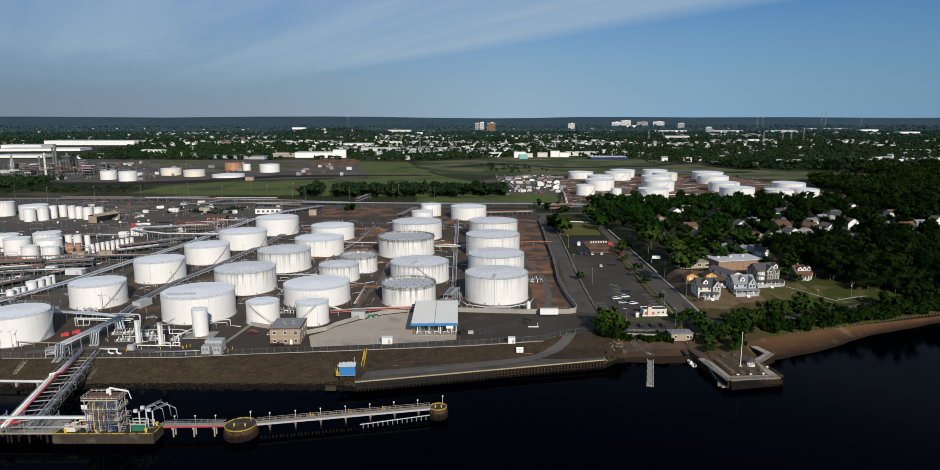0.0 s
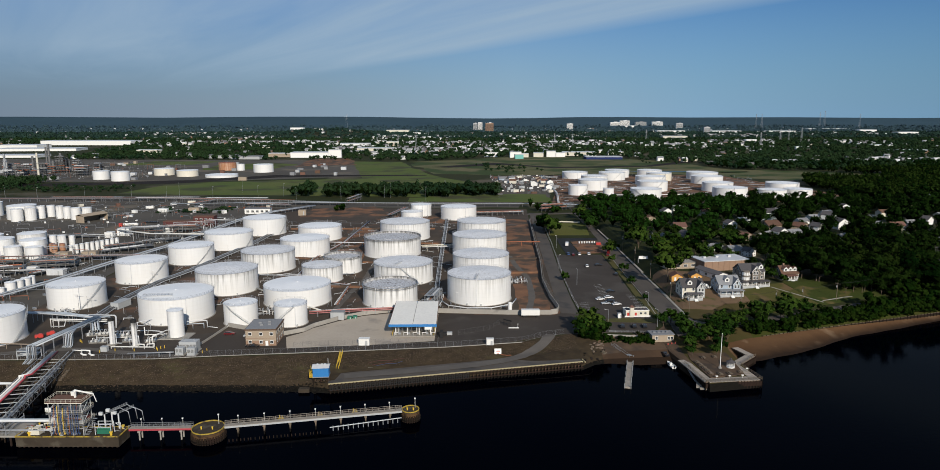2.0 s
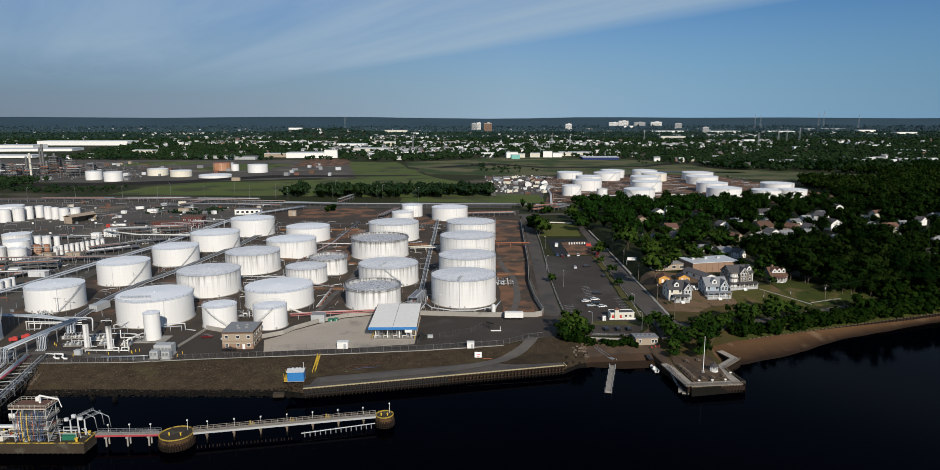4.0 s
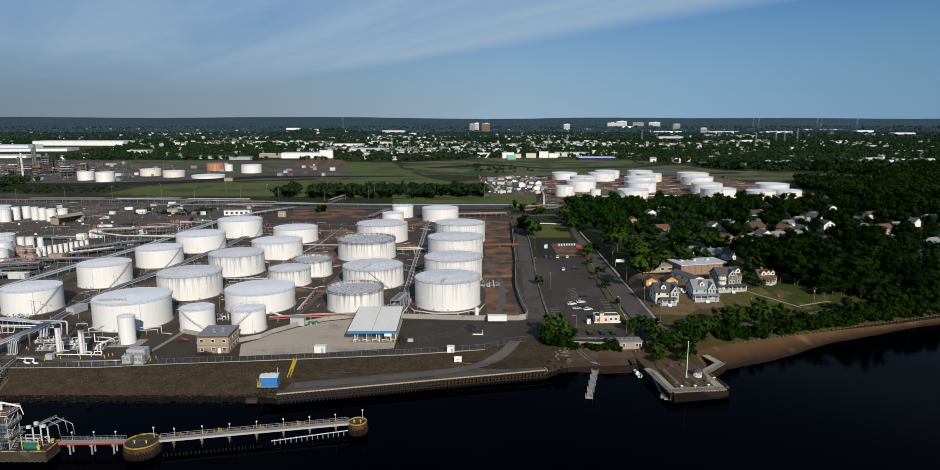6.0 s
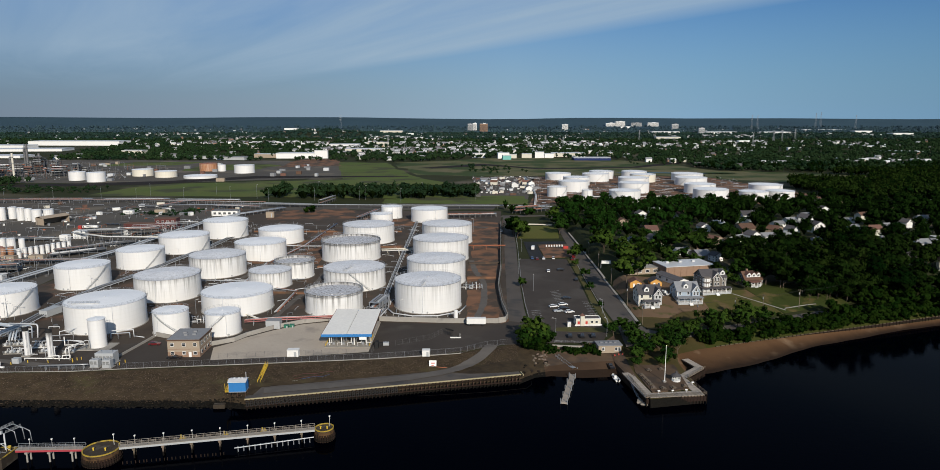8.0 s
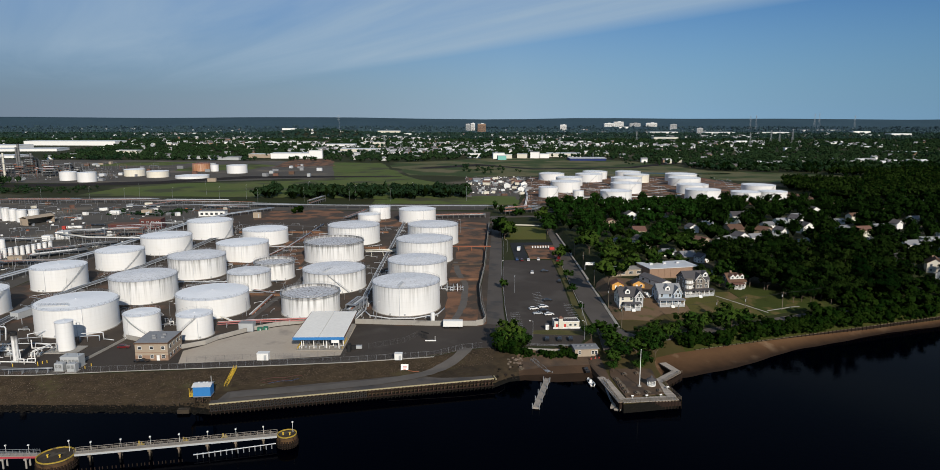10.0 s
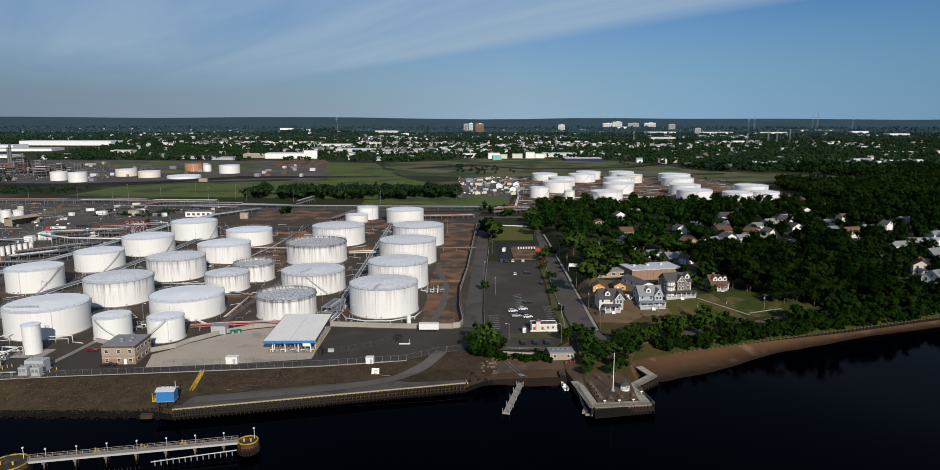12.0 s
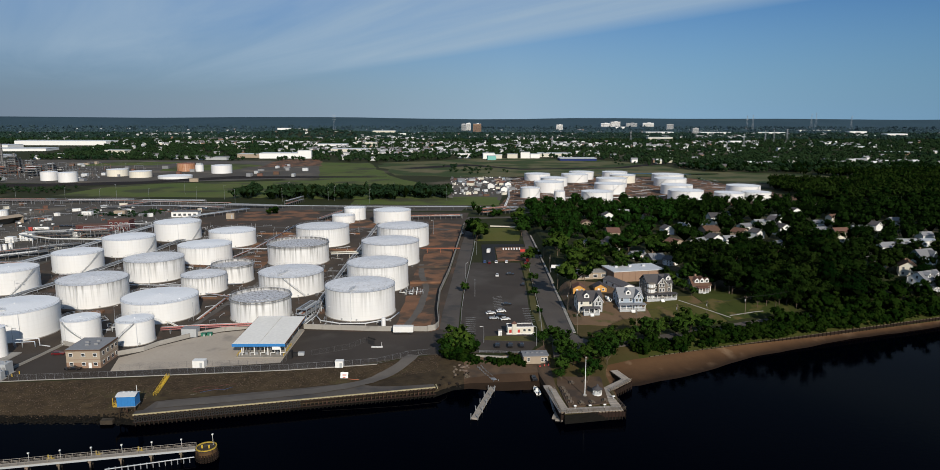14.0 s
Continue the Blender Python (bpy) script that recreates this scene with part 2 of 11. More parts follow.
M_BAREEARTH = material("bare_brown_earth", (0.17, 0.112, 0.07), (0.115, 0.075, 0.045), 0.12, 0.9, 0.95, fine=9, third=(0.07, 0.07, 0.025), third_scale=0.15, third_cut=0.6, bump=0.35, bump_scale=1.5)
M_GRASS = material("mown_grass", (0.042, 0.058, 0.01), (0.06, 0.056, 0.015), 0.05, 0.9, 0.95, fine=16, bump=0.4, bump_scale=2.0)
M_MOWN = material("garden_lawn", (0.034, 0.05, 0.01), (0.05, 0.055, 0.014), 0.07, 0.9, 0.95, fine=12, third=(0.1, 0.08, 0.03), third_scale=0.12, third_cut=0.62, bump=0.35, bump_scale=2.0)
M_WORNLAWN = material("worn_olive_lawn", (0.082, 0.074, 0.022), (0.062, 0.066, 0.018), 0.08, 0.9, 0.95, fine=11, third=(0.12, 0.082, 0.042), third_scale=0.1, third_cut=0.57, bump=0.35, bump_scale=2.0)
M_DRYGRASS = material("dry_grass", (0.085, 0.062, 0.026), (0.046, 0.045, 0.012), 0.06, 0.9, 0.95, fine=12, bump=0.4, bump_scale=2.0)
M_MEADOW = material("marsh_meadow", (0.065, 0.105, 0.022), (0.115, 0.12, 0.042), 0.014, 0.9, 0.95, fine=14, third=(0.055, 0.06, 0.03), third_scale=0.02, third_cut=0.56)
M_MARSH = material("marsh_reeds", (0.075, 0.09, 0.035), (0.17, 0.135, 0.08), 0.008, 0.9, 0.95, fine=12, third=(0.04, 0.06, 0.02), third_scale=0.014, third_cut=0.5)
M_GROUND = material("wooded_ground", (0.022, 0.03, 0.009), (0.036, 0.035, 0.014), 0.006, 0.9, 0.95, fine=20, third=(0.1, 0.085, 0.06), third_scale=0.008, third_cut=0.62)
M_INDUSTRIAL = material("bare_industrial_ground", (0.108, 0.098, 0.085), (0.066, 0.06, 0.053), 0.012, 0.9, 0.95, fine=16, third=(0.14, 0.12, 0.095), third_scale=0.015, third_cut=0.6)
M_LAGOON = material("black_settled_sludge", (0.016, 0.013, 0.011), (0.03, 0.024, 0.02), 0.02, 0.8, 0.9, spec=0.1)
M_WOOD = material("weathered_timber", (0.2, 0.16, 0.12), (0.12, 0.095, 0.07), 0.6, 0.8, 0.9, bump=0.3, vary=0.2)
M_DECK = material("grey_deck_boards", (0.36, 0.32, 0.28), (0.25, 0.22, 0.19), 0.6, 0.8, 0.85, vary=0.15)
M_PILE = material("dark_tarred_pile", (0.013, 0.01, 0.008), (0.03, 0.018, 0.012), 0.8, 0.7, 0.9, vary=0.3)
M_GLASS = material("dark_window_glass", (0.02, 0.024, 0.03), (0.03, 0.035, 0.04), 0.5, 0.3, 0.08)
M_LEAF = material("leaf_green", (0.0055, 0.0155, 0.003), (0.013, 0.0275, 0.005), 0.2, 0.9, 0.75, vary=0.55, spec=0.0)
# shade inside the crowns, put into the colour of their dark cores
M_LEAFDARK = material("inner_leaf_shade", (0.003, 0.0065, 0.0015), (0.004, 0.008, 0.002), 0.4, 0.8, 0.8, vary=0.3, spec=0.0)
M_BUSH = material("bush_green", (0.0068, 0.0195, 0.003), (0.0135, 0.028, 0.0042), 0.3, 0.8, 0.75, vary=0.3, spec=0.0)
# lighter leaf copy: the stronger sun on these trees put into the colour
M_LEAFSUNLIT = material("sunlit_leaf_green", (0.018, 0.046, 0.0075), (0.036, 0.069, 0.012), 0.25, 0.9, 0.75, vary=0.45, spec=0.0)
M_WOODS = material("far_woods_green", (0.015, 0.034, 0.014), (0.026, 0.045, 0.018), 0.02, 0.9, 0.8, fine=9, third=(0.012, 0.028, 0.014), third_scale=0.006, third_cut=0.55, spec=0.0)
# blue haze of distance put into the colours of far woods and hills
M_FARWOODS = material("farthest_woods_hazed", (0.02, 0.043, 0.034), (0.03, 0.052, 0.04), 0.02, 0.9, 0.8, fine=9, third=(0.016, 0.035, 0.03), third_scale=0.006, third_cut=0.55, spec=0.0)
M_HILL = material("hazed_wooded_hill", (0.038, 0.072, 0.096), (0.03, 0.058, 0.078), 0.004, 0.9, 0.95, fine=9, spec=0.1)
M_RIDGEWOODS = material("ridge_woods_hazed", (0.036, 0.067, 0.082), (0.042, 0.073, 0.088), 0.02, 0.9, 0.8, fine=9, spec=0.06)
M_BARK = material("bark", (0.13, 0.1, 0.075), (0.08, 0.06, 0.045), 1.5, 0.7, 0.95, bump=0.4)
M_BRICK = material("brown_brick", (0.3, 0.2, 0.14), (0.24, 0.155, 0.11), 0.8, 0.6, 0.85, fine=10)
M_TANBRICK = material("tan_block", (0.36, 0.295, 0.225), (0.31, 0.25, 0.19), 0.7, 0.6, 0.85, fine=10)
M_ORANGE = material("ochre_siding", (0.62, 0.33, 0.09), (0.55, 0.29, 0.08), 0.8, 0.4, 0.7)
M_SHINGLE = material("dark_shingle", (0.1, 0.095, 0.1), (0.07, 0.066, 0.07), 0.8, 0.7, 0.85, fine=12, vary=0.25)
M_SHINGLEBR = material("brown_shingle", (0.16, 0.09, 0.065), (0.11, 0.065, 0.05), 0.8, 0.7, 0.85, fine=12, vary=0.2)
M_SHINGLEGR = material("grey_shingle", (0.24, 0.245, 0.26), (0.18, 0.185, 0.195), 0.8, 0.7, 0.85, fine=12, vary=0.2)
M_SIDECREAM = material("cream_siding", (0.64, 0.61, 0.52), (0.56, 0.53, 0.45), 0.8, 0.4, 0.7)
M_SIDEBLUE = material("blue_grey_siding", (0.36, 0.43, 0.5), (0.3, 0.36, 0.43), 0.8, 0.4, 0.7)
M_SIDEDARK = material("taupe_siding", (0.2, 0.175, 0.15), (0.16, 0.14, 0.12), 0.8, 0.4, 0.7)
M_TRIM = material("white_trim", (0.8, 0.8, 0.78), (0.72, 0.72, 0.7), 0.8, 0.3, 0.5)
M_METALROOF = material("pale_metal_roof", (0.6, 0.61, 0.62), (0.52, 0.52, 0.52), 0.1, 0.6, 0.4)
M_CANOPYROOF = material("canopy_roof_panels", (0.88, 0.85, 0.78), (0.8, 0.77, 0.71), 0.12, 0.7, 0.6)
M_CARS = [material("car_paint_" + n, c, tuple(v * 0.9 for v in c), 0.5, 0.2, 0.25) for n, c in (
    ("white", (0.75, 0.75, 0.75)), ("black", (0.015, 0.015, 0.017)), ("red", (0.13, 0.012, 0.014)), ("silver", (0.4, 0.42, 0.44)), ("blue", (0.04, 0.08, 0.2)))]


def water_material():
    m = bpy.data.materials.new("river_water")
    m.use_nodes = True
    n, l = m.node_tree.nodes, m.node_tree.links
    b = n["Principled BSDF"]
    b.inputs["Base Color"].default_value = (0.0, 0.0002, 0.0012, 1)
    b.inputs["Specular Tint"].default_value = (0.07, 0.28, 1.0, 1)
    b.inputs["Roughness"].default_value = 0.05
    b.inputs["IOR"].default_value = 1.047
    co = n.new("ShaderNodeTexCoord").outputs["Object"]
    hs = []
    for s, k in ((0.35, 1.0), (1.3, 0.4)):
        mp = n.new("ShaderNodeMapping")
        mp.inputs["Scale"].default_value = (1.0, 2.2, 1.0)
        l.new(co, mp.inputs["Vector"])
        t = n.new("ShaderNodeTexNoise")
        t.inputs["Scale"].default_value, t.inputs["Detail"].default_value = s, 3
        l.new(mp.outputs[0], t.inputs["Vector"])
        q = n.new("ShaderNodeMath")
        q.operation = "MULTIPLY"
        l.new(t.outputs["Fac"], q.inputs[0])
        q.inputs[1].default_value = k
        hs.append(q.outputs[0])
    ad = n.new("ShaderNodeMath")
    l.new(hs[0], ad.inputs[0])
    l.new(hs[1], ad.inputs[1])
    bp = n.new("ShaderNodeBump")
    bp.inputs["Strength"].default_value, bp.inputs["Distance"].default_value = 0.07, 0.2
    l.new(ad.outputs[0], bp.inputs["Height"])
    l.new(bp.outputs[0], b.inputs["Normal"])
    return m


M_DAMPSAND = material("damp_brown_sand", (0.075, 0.046, 0.028), (0.045, 0.028, 0.018), 0.1, 0.9, 0.8, fine=8, bump=0.3, bump_scale=1.2)


def beach_material():
    m = material("tidal_beach_sand", (0.14, 0.076, 0.037), (0.085, 0.045, 0.022), 0.06, 0.9, 0.95, fine=9, third=(0.2, 0.13, 0.078), third_scale=0.09, third_cut=0.6, bump=0.3, bump_scale=1.2)
    n, l = m.node_tree.nodes, m.node_tree.links
    b = n["Principled BSDF"]
    co = n.new("ShaderNodeTexCoord").outputs["Object"]
    sp = n.new("ShaderNodeSeparateXYZ")
    l.new(co, sp.inputs[0])
    nz = n.new("ShaderNodeTexNoise")
    nz.inputs["Scale"].default_value, nz.inputs["Detail"].default_value = 0.25, 6
    l.new(co, nz.inputs["Vector"])
    ad = n.new("ShaderNodeMath")
    ad.operation = "MULTIPLY_ADD"
    l.new(nz.outputs["Fac"], ad.inputs[0])
    ad.inputs[1].default_value = 0.8
    l.new(sp.outputs["Z"], ad.inputs[2])
    wet = n.new("ShaderNodeMapRange")
    wet.inputs["From Min"].default_value, wet.inputs["From Max"].default_value = -5.3, -2.9
    l.new(ad.outputs[0], wet.inputs["Value"])
    mx = n.new("ShaderNodeMixRGB")
    l.new(wet.outputs[0], mx.inputs["Fac"])
    mx.inputs["Color1"].default_value = (0.02, 0.012, 0.0075, 1)
    l.new(b.inputs["Base Color"].links[0].from_socket, mx.inputs["Color2"])
    l.new(mx.outputs[0], b.inputs["Base Color"])
    return m


M_BEACH = beach_material()
M_EDGE = material("faded_yellow_edge", (0.4, 0.34, 0.2), (0.3, 0.26, 0.17), 0.8, 0.7, 0.8)
M_BROWNPILE = material("brown_timber_pile", (0.07, 0.045, 0.03), (0.035, 0.024, 0.018), 0.8, 0.7, 0.9, vary=0.4)


def tide_wet(m, low, high, wet):
    """Darkens a paint by its wetness below the tide line."""
    n, l = m.node_tree.nodes, m.node_tree.links
    b = n["Principled BSDF"]
    sp = n.new("ShaderNodeSeparateXYZ")
    l.new(n.new("ShaderNodeNewGeometry").outputs["Position"], sp.inputs[0])
    r = n.new("ShaderNodeMapRange")
    r.inputs["From Min"].default_value, r.inputs["From Max"].default_value = low, high
    l.new(sp.outputs["Z"], r.inputs["Value"])
    mx = n.new("ShaderNodeMixRGB")
    l.new(r.outputs[0], mx.inputs["Fac"])
    mx.inputs["Color1"].default_value = (*wet, 1)
    l.new(b.inputs["Base Color"].links[0].from_socket, mx.inputs["Color2"])
    l.new(mx.outputs[0], b.inputs["Base Color"])


for m in (M_BROWNPILE, M_WOOD, M_ROCK):
    tide_wet(m, -5.0, -4.0, (0.006, 0.005, 0.004))
M_YELLOWWORN = material("worn_yellow_paint", (0.5, 0.34, 0.04), (0.2, 0.15, 0.05), 1.2, 0.8, 0.7, fine=5, third=(0.07, 0.055, 0.035), third_scale=0.6, third_cut=0.6)
M_WETSAND = material("wet_dark_sand", (0.03, 0.018, 0.011), (0.015, 0.0095, 0.006), 0.12, 0.9, 0.85, fine=8, bump=0.3, bump_scale=1.2)
M_DIRTYCONC = material("stained_deck_concrete", (0.06, 0.048, 0.035), (0.03, 0.024, 0.019), 0.3, 0.8, 0.9, fine=7, third=(0.075, 0.065, 0.05), third_scale=0.25, third_cut=0.58)
M_WETBANK = material("wet_dark_bank", (0.007, 0.006, 0.0045), (0.004, 0.004, 0.003), 0.5, 0.8, 0.8, fine=5, bump=0.9, bump_scale=1.2)
# brighter grass copy, with the sunlight on this lawn put into the colour
M_LAWN = material("sunlit_lawn", (0.085, 0.1, 0.02), (0.115, 0.105, 0.03), 0.05, 0.9, 0.95, fine=14, bump=0.4, bump_scale=2.0)
M_VERGE = material("yellowed_verge_grass", (0.1, 0.088, 0.034), (0.06, 0.06, 0.022), 0.12, 0.9, 0.95, fine=8, bump=0.4, bump_scale=2.0)
M_HOSE = material("dark_blue_hose", (0.03, 0.075, 0.2), (0.02, 0.05, 0.13), 0.8, 0.5, 0.6)
M_MAROON = material("maroon_cladding", (0.1, 0.022, 0.019), (0.07, 0.018, 0.016), 0.5, 0.5, 0.6)
M_WATER = water_material()


# ---- mesh tools ----
def mesh_of(name, bm, mat):
    me = bpy.data.meshes.new(name)
    bm.to_mesh(me)
    bm.free()
    me.materials.append(mat)
    return me


def part(name, bm, mat, parent=None, label=""):
    """Links a bmesh as one mesh object, under a thing or a part if one is given."""
    ob = new(name, mesh_of(name, bm, mat))
    if parent:
        ob.parent = parent
    if label:
        ob["label"] = label
    return ob


SLOPE_Y = (322, 356, 420, 600, 800, 1000)
SLOPE_Z = (0, 5.8, 6.6, 5.0, 1.5, 0)


def slope_z(x, y):
    """Height of the residential slope east of the street."""
    a = np.clip((x - 112) / 8, 0, 1)
    return a * a * (3 - 2 * a) * np.interp(y - np.maximum(0, x - 200) * 0.36, SLOPE_Y, SLOPE_Z)


def thing(name, x, y, z=0.0, turn=0.0, label="", category="", group=""):
    ob = new(name)
    ob.matrix_world = pose(x, y, z + float(slope_z(x, y)), 0, 0, turn)
    return tagged(ob, label, category, group)


def grid_mesh(name, verts, faces, mat, smooth=False):
    me = bpy.data.meshes.new(name)
    verts, faces = np.asarray(verts, dtype=np.float32), np.asarray(faces, dtype=np.int32)
    nf, k = faces.shape
    me.vertices.add(len(verts))
    me.vertices.foreach_set("co", verts.ravel())
    me.loops.add(nf * k)
    me.loops.foreach_set("vertex_index", faces.ravel())
    me.polygons.add(nf)
    me.polygons.foreach_set("loop_start", np.arange(0, nf * k, k, dtype=np.int32))
    me.polygons.foreach_set("use_smooth", np.full(nf, smooth))
    me.update(calc_edges=True)
    me.materials.append(mat)
    return new(name, me)


def box(bm, c, s, turn=0.0, tilt=0.0):
    m = Matrix.Translation(c) @ Euler((radians(tilt), 0, radians(turn))).to_matrix().to_4x4() @ Matrix.Diagonal((*s, 1))
    bmesh.ops.create_cube(bm, size=1, matrix=m)


def tube(bm, a, b, r, seg=8, r2=None, caps=True):
    """A cylinder or cone from a to b."""
    a, b = Vector(a), Vector(b)
    d = b - a
    if d.length < 1e-6:
        return
    q = d.to_track_quat("Z", "Y").to_matrix()
    r2 = r if r2 is None else r2
    rings = []
    for p, rad in ((a, r), (b, r2)):
        rings.append([bm.verts.new(p + q @ Vector((math.cos(6.28319 * i / seg) * rad, math.sin(6.28319 * i / seg) * rad, 0))) for i in range(seg)])
    for i in range(seg):
        f = bm.faces.new((rings[0][i], rings[0][(i + 1) % seg], rings[1][(i + 1) % seg], rings[1][i]))
        f.smooth = True
    if caps:
        for ring in (rings[0][::-1], rings[1]):
            f = bm.faces.new(ring)
            for e in f.edges:
                e.smooth = False


def run(bm, pts, r, seg=8):
    """A pipe swept along points, mitred at each bend."""
    P = [Vector(p) for p in pts]
    P = [p for i, p in enumerate(P) if i == 0 or (p - P[i - 1]).length > 1e-4]
    d = (P[1] - P[0]).normalized()
    q = d.to_track_quat("Z", "Y").to_matrix()
    ring = [P[0] + q @ Vector((math.cos(6.28319 * i / seg) * r, math.sin(6.28319 * i / seg) * r, 0)) for i in range(seg)]
    rows = [[bm.verts.new(c) for c in ring]]
    for k in range(1, len(P)):
        d = (P[k] - P[k - 1]).normalized()
        e = (P[k + 1] - P[k]).normalized() if k + 1 < len(P) else d
        nrm = d + e
        nrm = nrm.normalized() if nrm.length > 0.3 else d
        ring = [c + d * ((P[k] - c).dot(nrm) / max(d.dot(nrm), 0.3)) for c in ring]
        rows.append([bm.verts.new(c) for c in ring])
    for a, b in zip(rows, rows[1:]):
        for i in range(seg):
            f = bm.faces.new((a[i], a[(i + 1) % seg], b[(i + 1) % seg], b[i]))
            f.smooth = seg > 4
    bm.faces.new(rows[0][::-1])
    bm.faces.new(rows[-1])


def hoop(bm, r, z, t, seg=48, x=0.0, y=0.0, squash=1.0):
    """A ring of square section."""
    vs = []
    for i in range(seg):
        a = 6.28319 * i / seg
        c, s = math.cos(a), math.sin(a)
        vs.append([bm.verts.new((x + c * q, y + s * q, z + w)) for q, w in ((r, 0), (r + t, 0), (r + t, t * squash), (r, t * squash))])
    for i in range(seg):
        p, q = vs[i], vs[(i + 1) % seg]
        for k in range(4):
            bm.faces.new((p[k], q[k], q[(k + 1) % 4], p[(k + 1) % 4]))


def prism(bm, pts, z0, z1):
    lo = [bm.verts.new((x, y, z0)) for x, y in pts]
    hi = [bm.verts.new((x, y, z1)) for x, y in pts]
    n = len(pts)
    for i in range(n):
        bm.faces.new((lo[i], lo[(i + 1) % n], hi[(i + 1) % n], hi[i]))
    bm.faces.new(hi)
    bm.faces.new(lo[::-1])


def gable(bm, w, d, z, rise, over=0.4, thick=0.18, along="x", cx=0.0, cy=0.0):
    """A gabled roof of two slabs with eaves; the ridge runs along x or y."""
    half = (d if along == "x" else w) / 2 + over
    run_len = (w if along == "x" else d) / 2 + over
    drop = rise * over / max(half - over, 0.1)
    sec = [(-half, z - drop), (0, z + rise), (half, z - drop), (half, z - drop + thick), (0, z + rise + thick * 1.3), (-half, z - drop + thick)]
    ends = []
    for s in (-run_len, run_len):
        ends.append([bm.verts.new((cx + s, cy + u, v) if along == "x" else (cx + u, cy + s, v)) for u, v in sec])
    for i in range(6):
        bm.faces.new((ends[0][i], ends[0][(i + 1) % 6], ends[1][(i + 1) % 6], ends[1][i]))
    for e, idx in ((ends[0], 1), (ends[1], 1)):
        bm.faces.new((e[0], e[1], e[4], e[5]))
        bm.faces.new((e[1], e[2], e[3], e[4]))


def gable_wall(bm, w, d, h, rise, along="x", cx=0.0, cy=0.0, z=0.0):
    """House walls with the gable triangles closed."""
    box(bm, (cx, cy, z + h / 2), (w, d, h))
    if along == "x":
        tri = lambda s: [bm.verts.new((cx + s, cy + u, v)) for u, v in ((-d / 2, z + h), (d / 2, z + h), (0, z + h + rise))]
        a, b = tri(-w / 2), tri(w / 2)
    else:
        tri = lambda s: [bm.verts.new((cx + u, cy + s, v)) for u, v in ((-w / 2, z + h), (w / 2, z + h), (0, z + h + rise))]
        a, b = tri(-d / 2), tri(d / 2)
    bm.faces.new(a[::-1])
    bm.faces.new(b)
    for i in range(3):
        bm.faces.new((a[i], a[(i + 1) % 3], b[(i + 1) % 3], b[i]))


def ragged(pts, step=12.0, jitter=1.0, seed=1):
    """A closed outline, cut finer and made uneven."""
    rnd = random.Random(seed)
    out = []
    for (x0, y0), (x1, y1) in zip(pts, pts[1:] + pts[:1]):
        n = max(1, int(math.hypot(x1 - x0, y1 - y0) / step))
        for i in range(n):
            k = i / n
            j = jitter if i else jitter * 0.4
            out.append((x0 + (x1 - x0) * k + rnd.uniform(-j, j), y0 + (y1 - y0) * k + rnd.uniform(-j, j)))
    return out


def drape(bm):
    """Cuts a sheet along the slope's breaks and lays it on the slope."""
    cuts = [((x, 0, 0), (1, 0, 0)) for x in (112, 114, 116, 118, 120, 200)]
    cuts += [((0, y, 0), (0, 1, 0)) for y in SLOPE_Y] + [((200, y, 0), (-0.36, 1, 0)) for y in SLOPE_Y]
    for co, no in cuts:
        bmesh.ops.bisect_plane(bm, geom=bm.verts[:] + bm.edges[:] + bm.faces[:], plane_co=co, plane_no=no)
    bmesh.ops.triangulate(bm, faces=[f for f in bm.faces if len(f.verts) > 4])
    for v in bm.verts:
        v.co.z += float(slope_z(v.co.x, v.co.y))


def patch(name, pts, z, mat, label, jitter=0.0, step=12.0, thick=0.5, kind="structure", category="ground"):
    """A sheet of ground cover of its own, with a thickness sunk into the ground."""
    bm = bmesh.new()
    prism(bm, ragged(pts, step, jitter, len(name)) if jitter else pts, z - thick, z)
    bmesh.ops.triangulate(bm, faces=[f for f in bm.faces if len(f.verts) > 4])
    if max(p[0] for p in pts) > 112 and z > -1:
        drape(bm)
    bmesh.ops.recalc_face_normals(bm, faces=bm.faces)
    return tagged(part(name, bm, mat), label, category, kind=kind)

# ---- the setting: land, river, ground covers ----
WATER_Z = -6.0
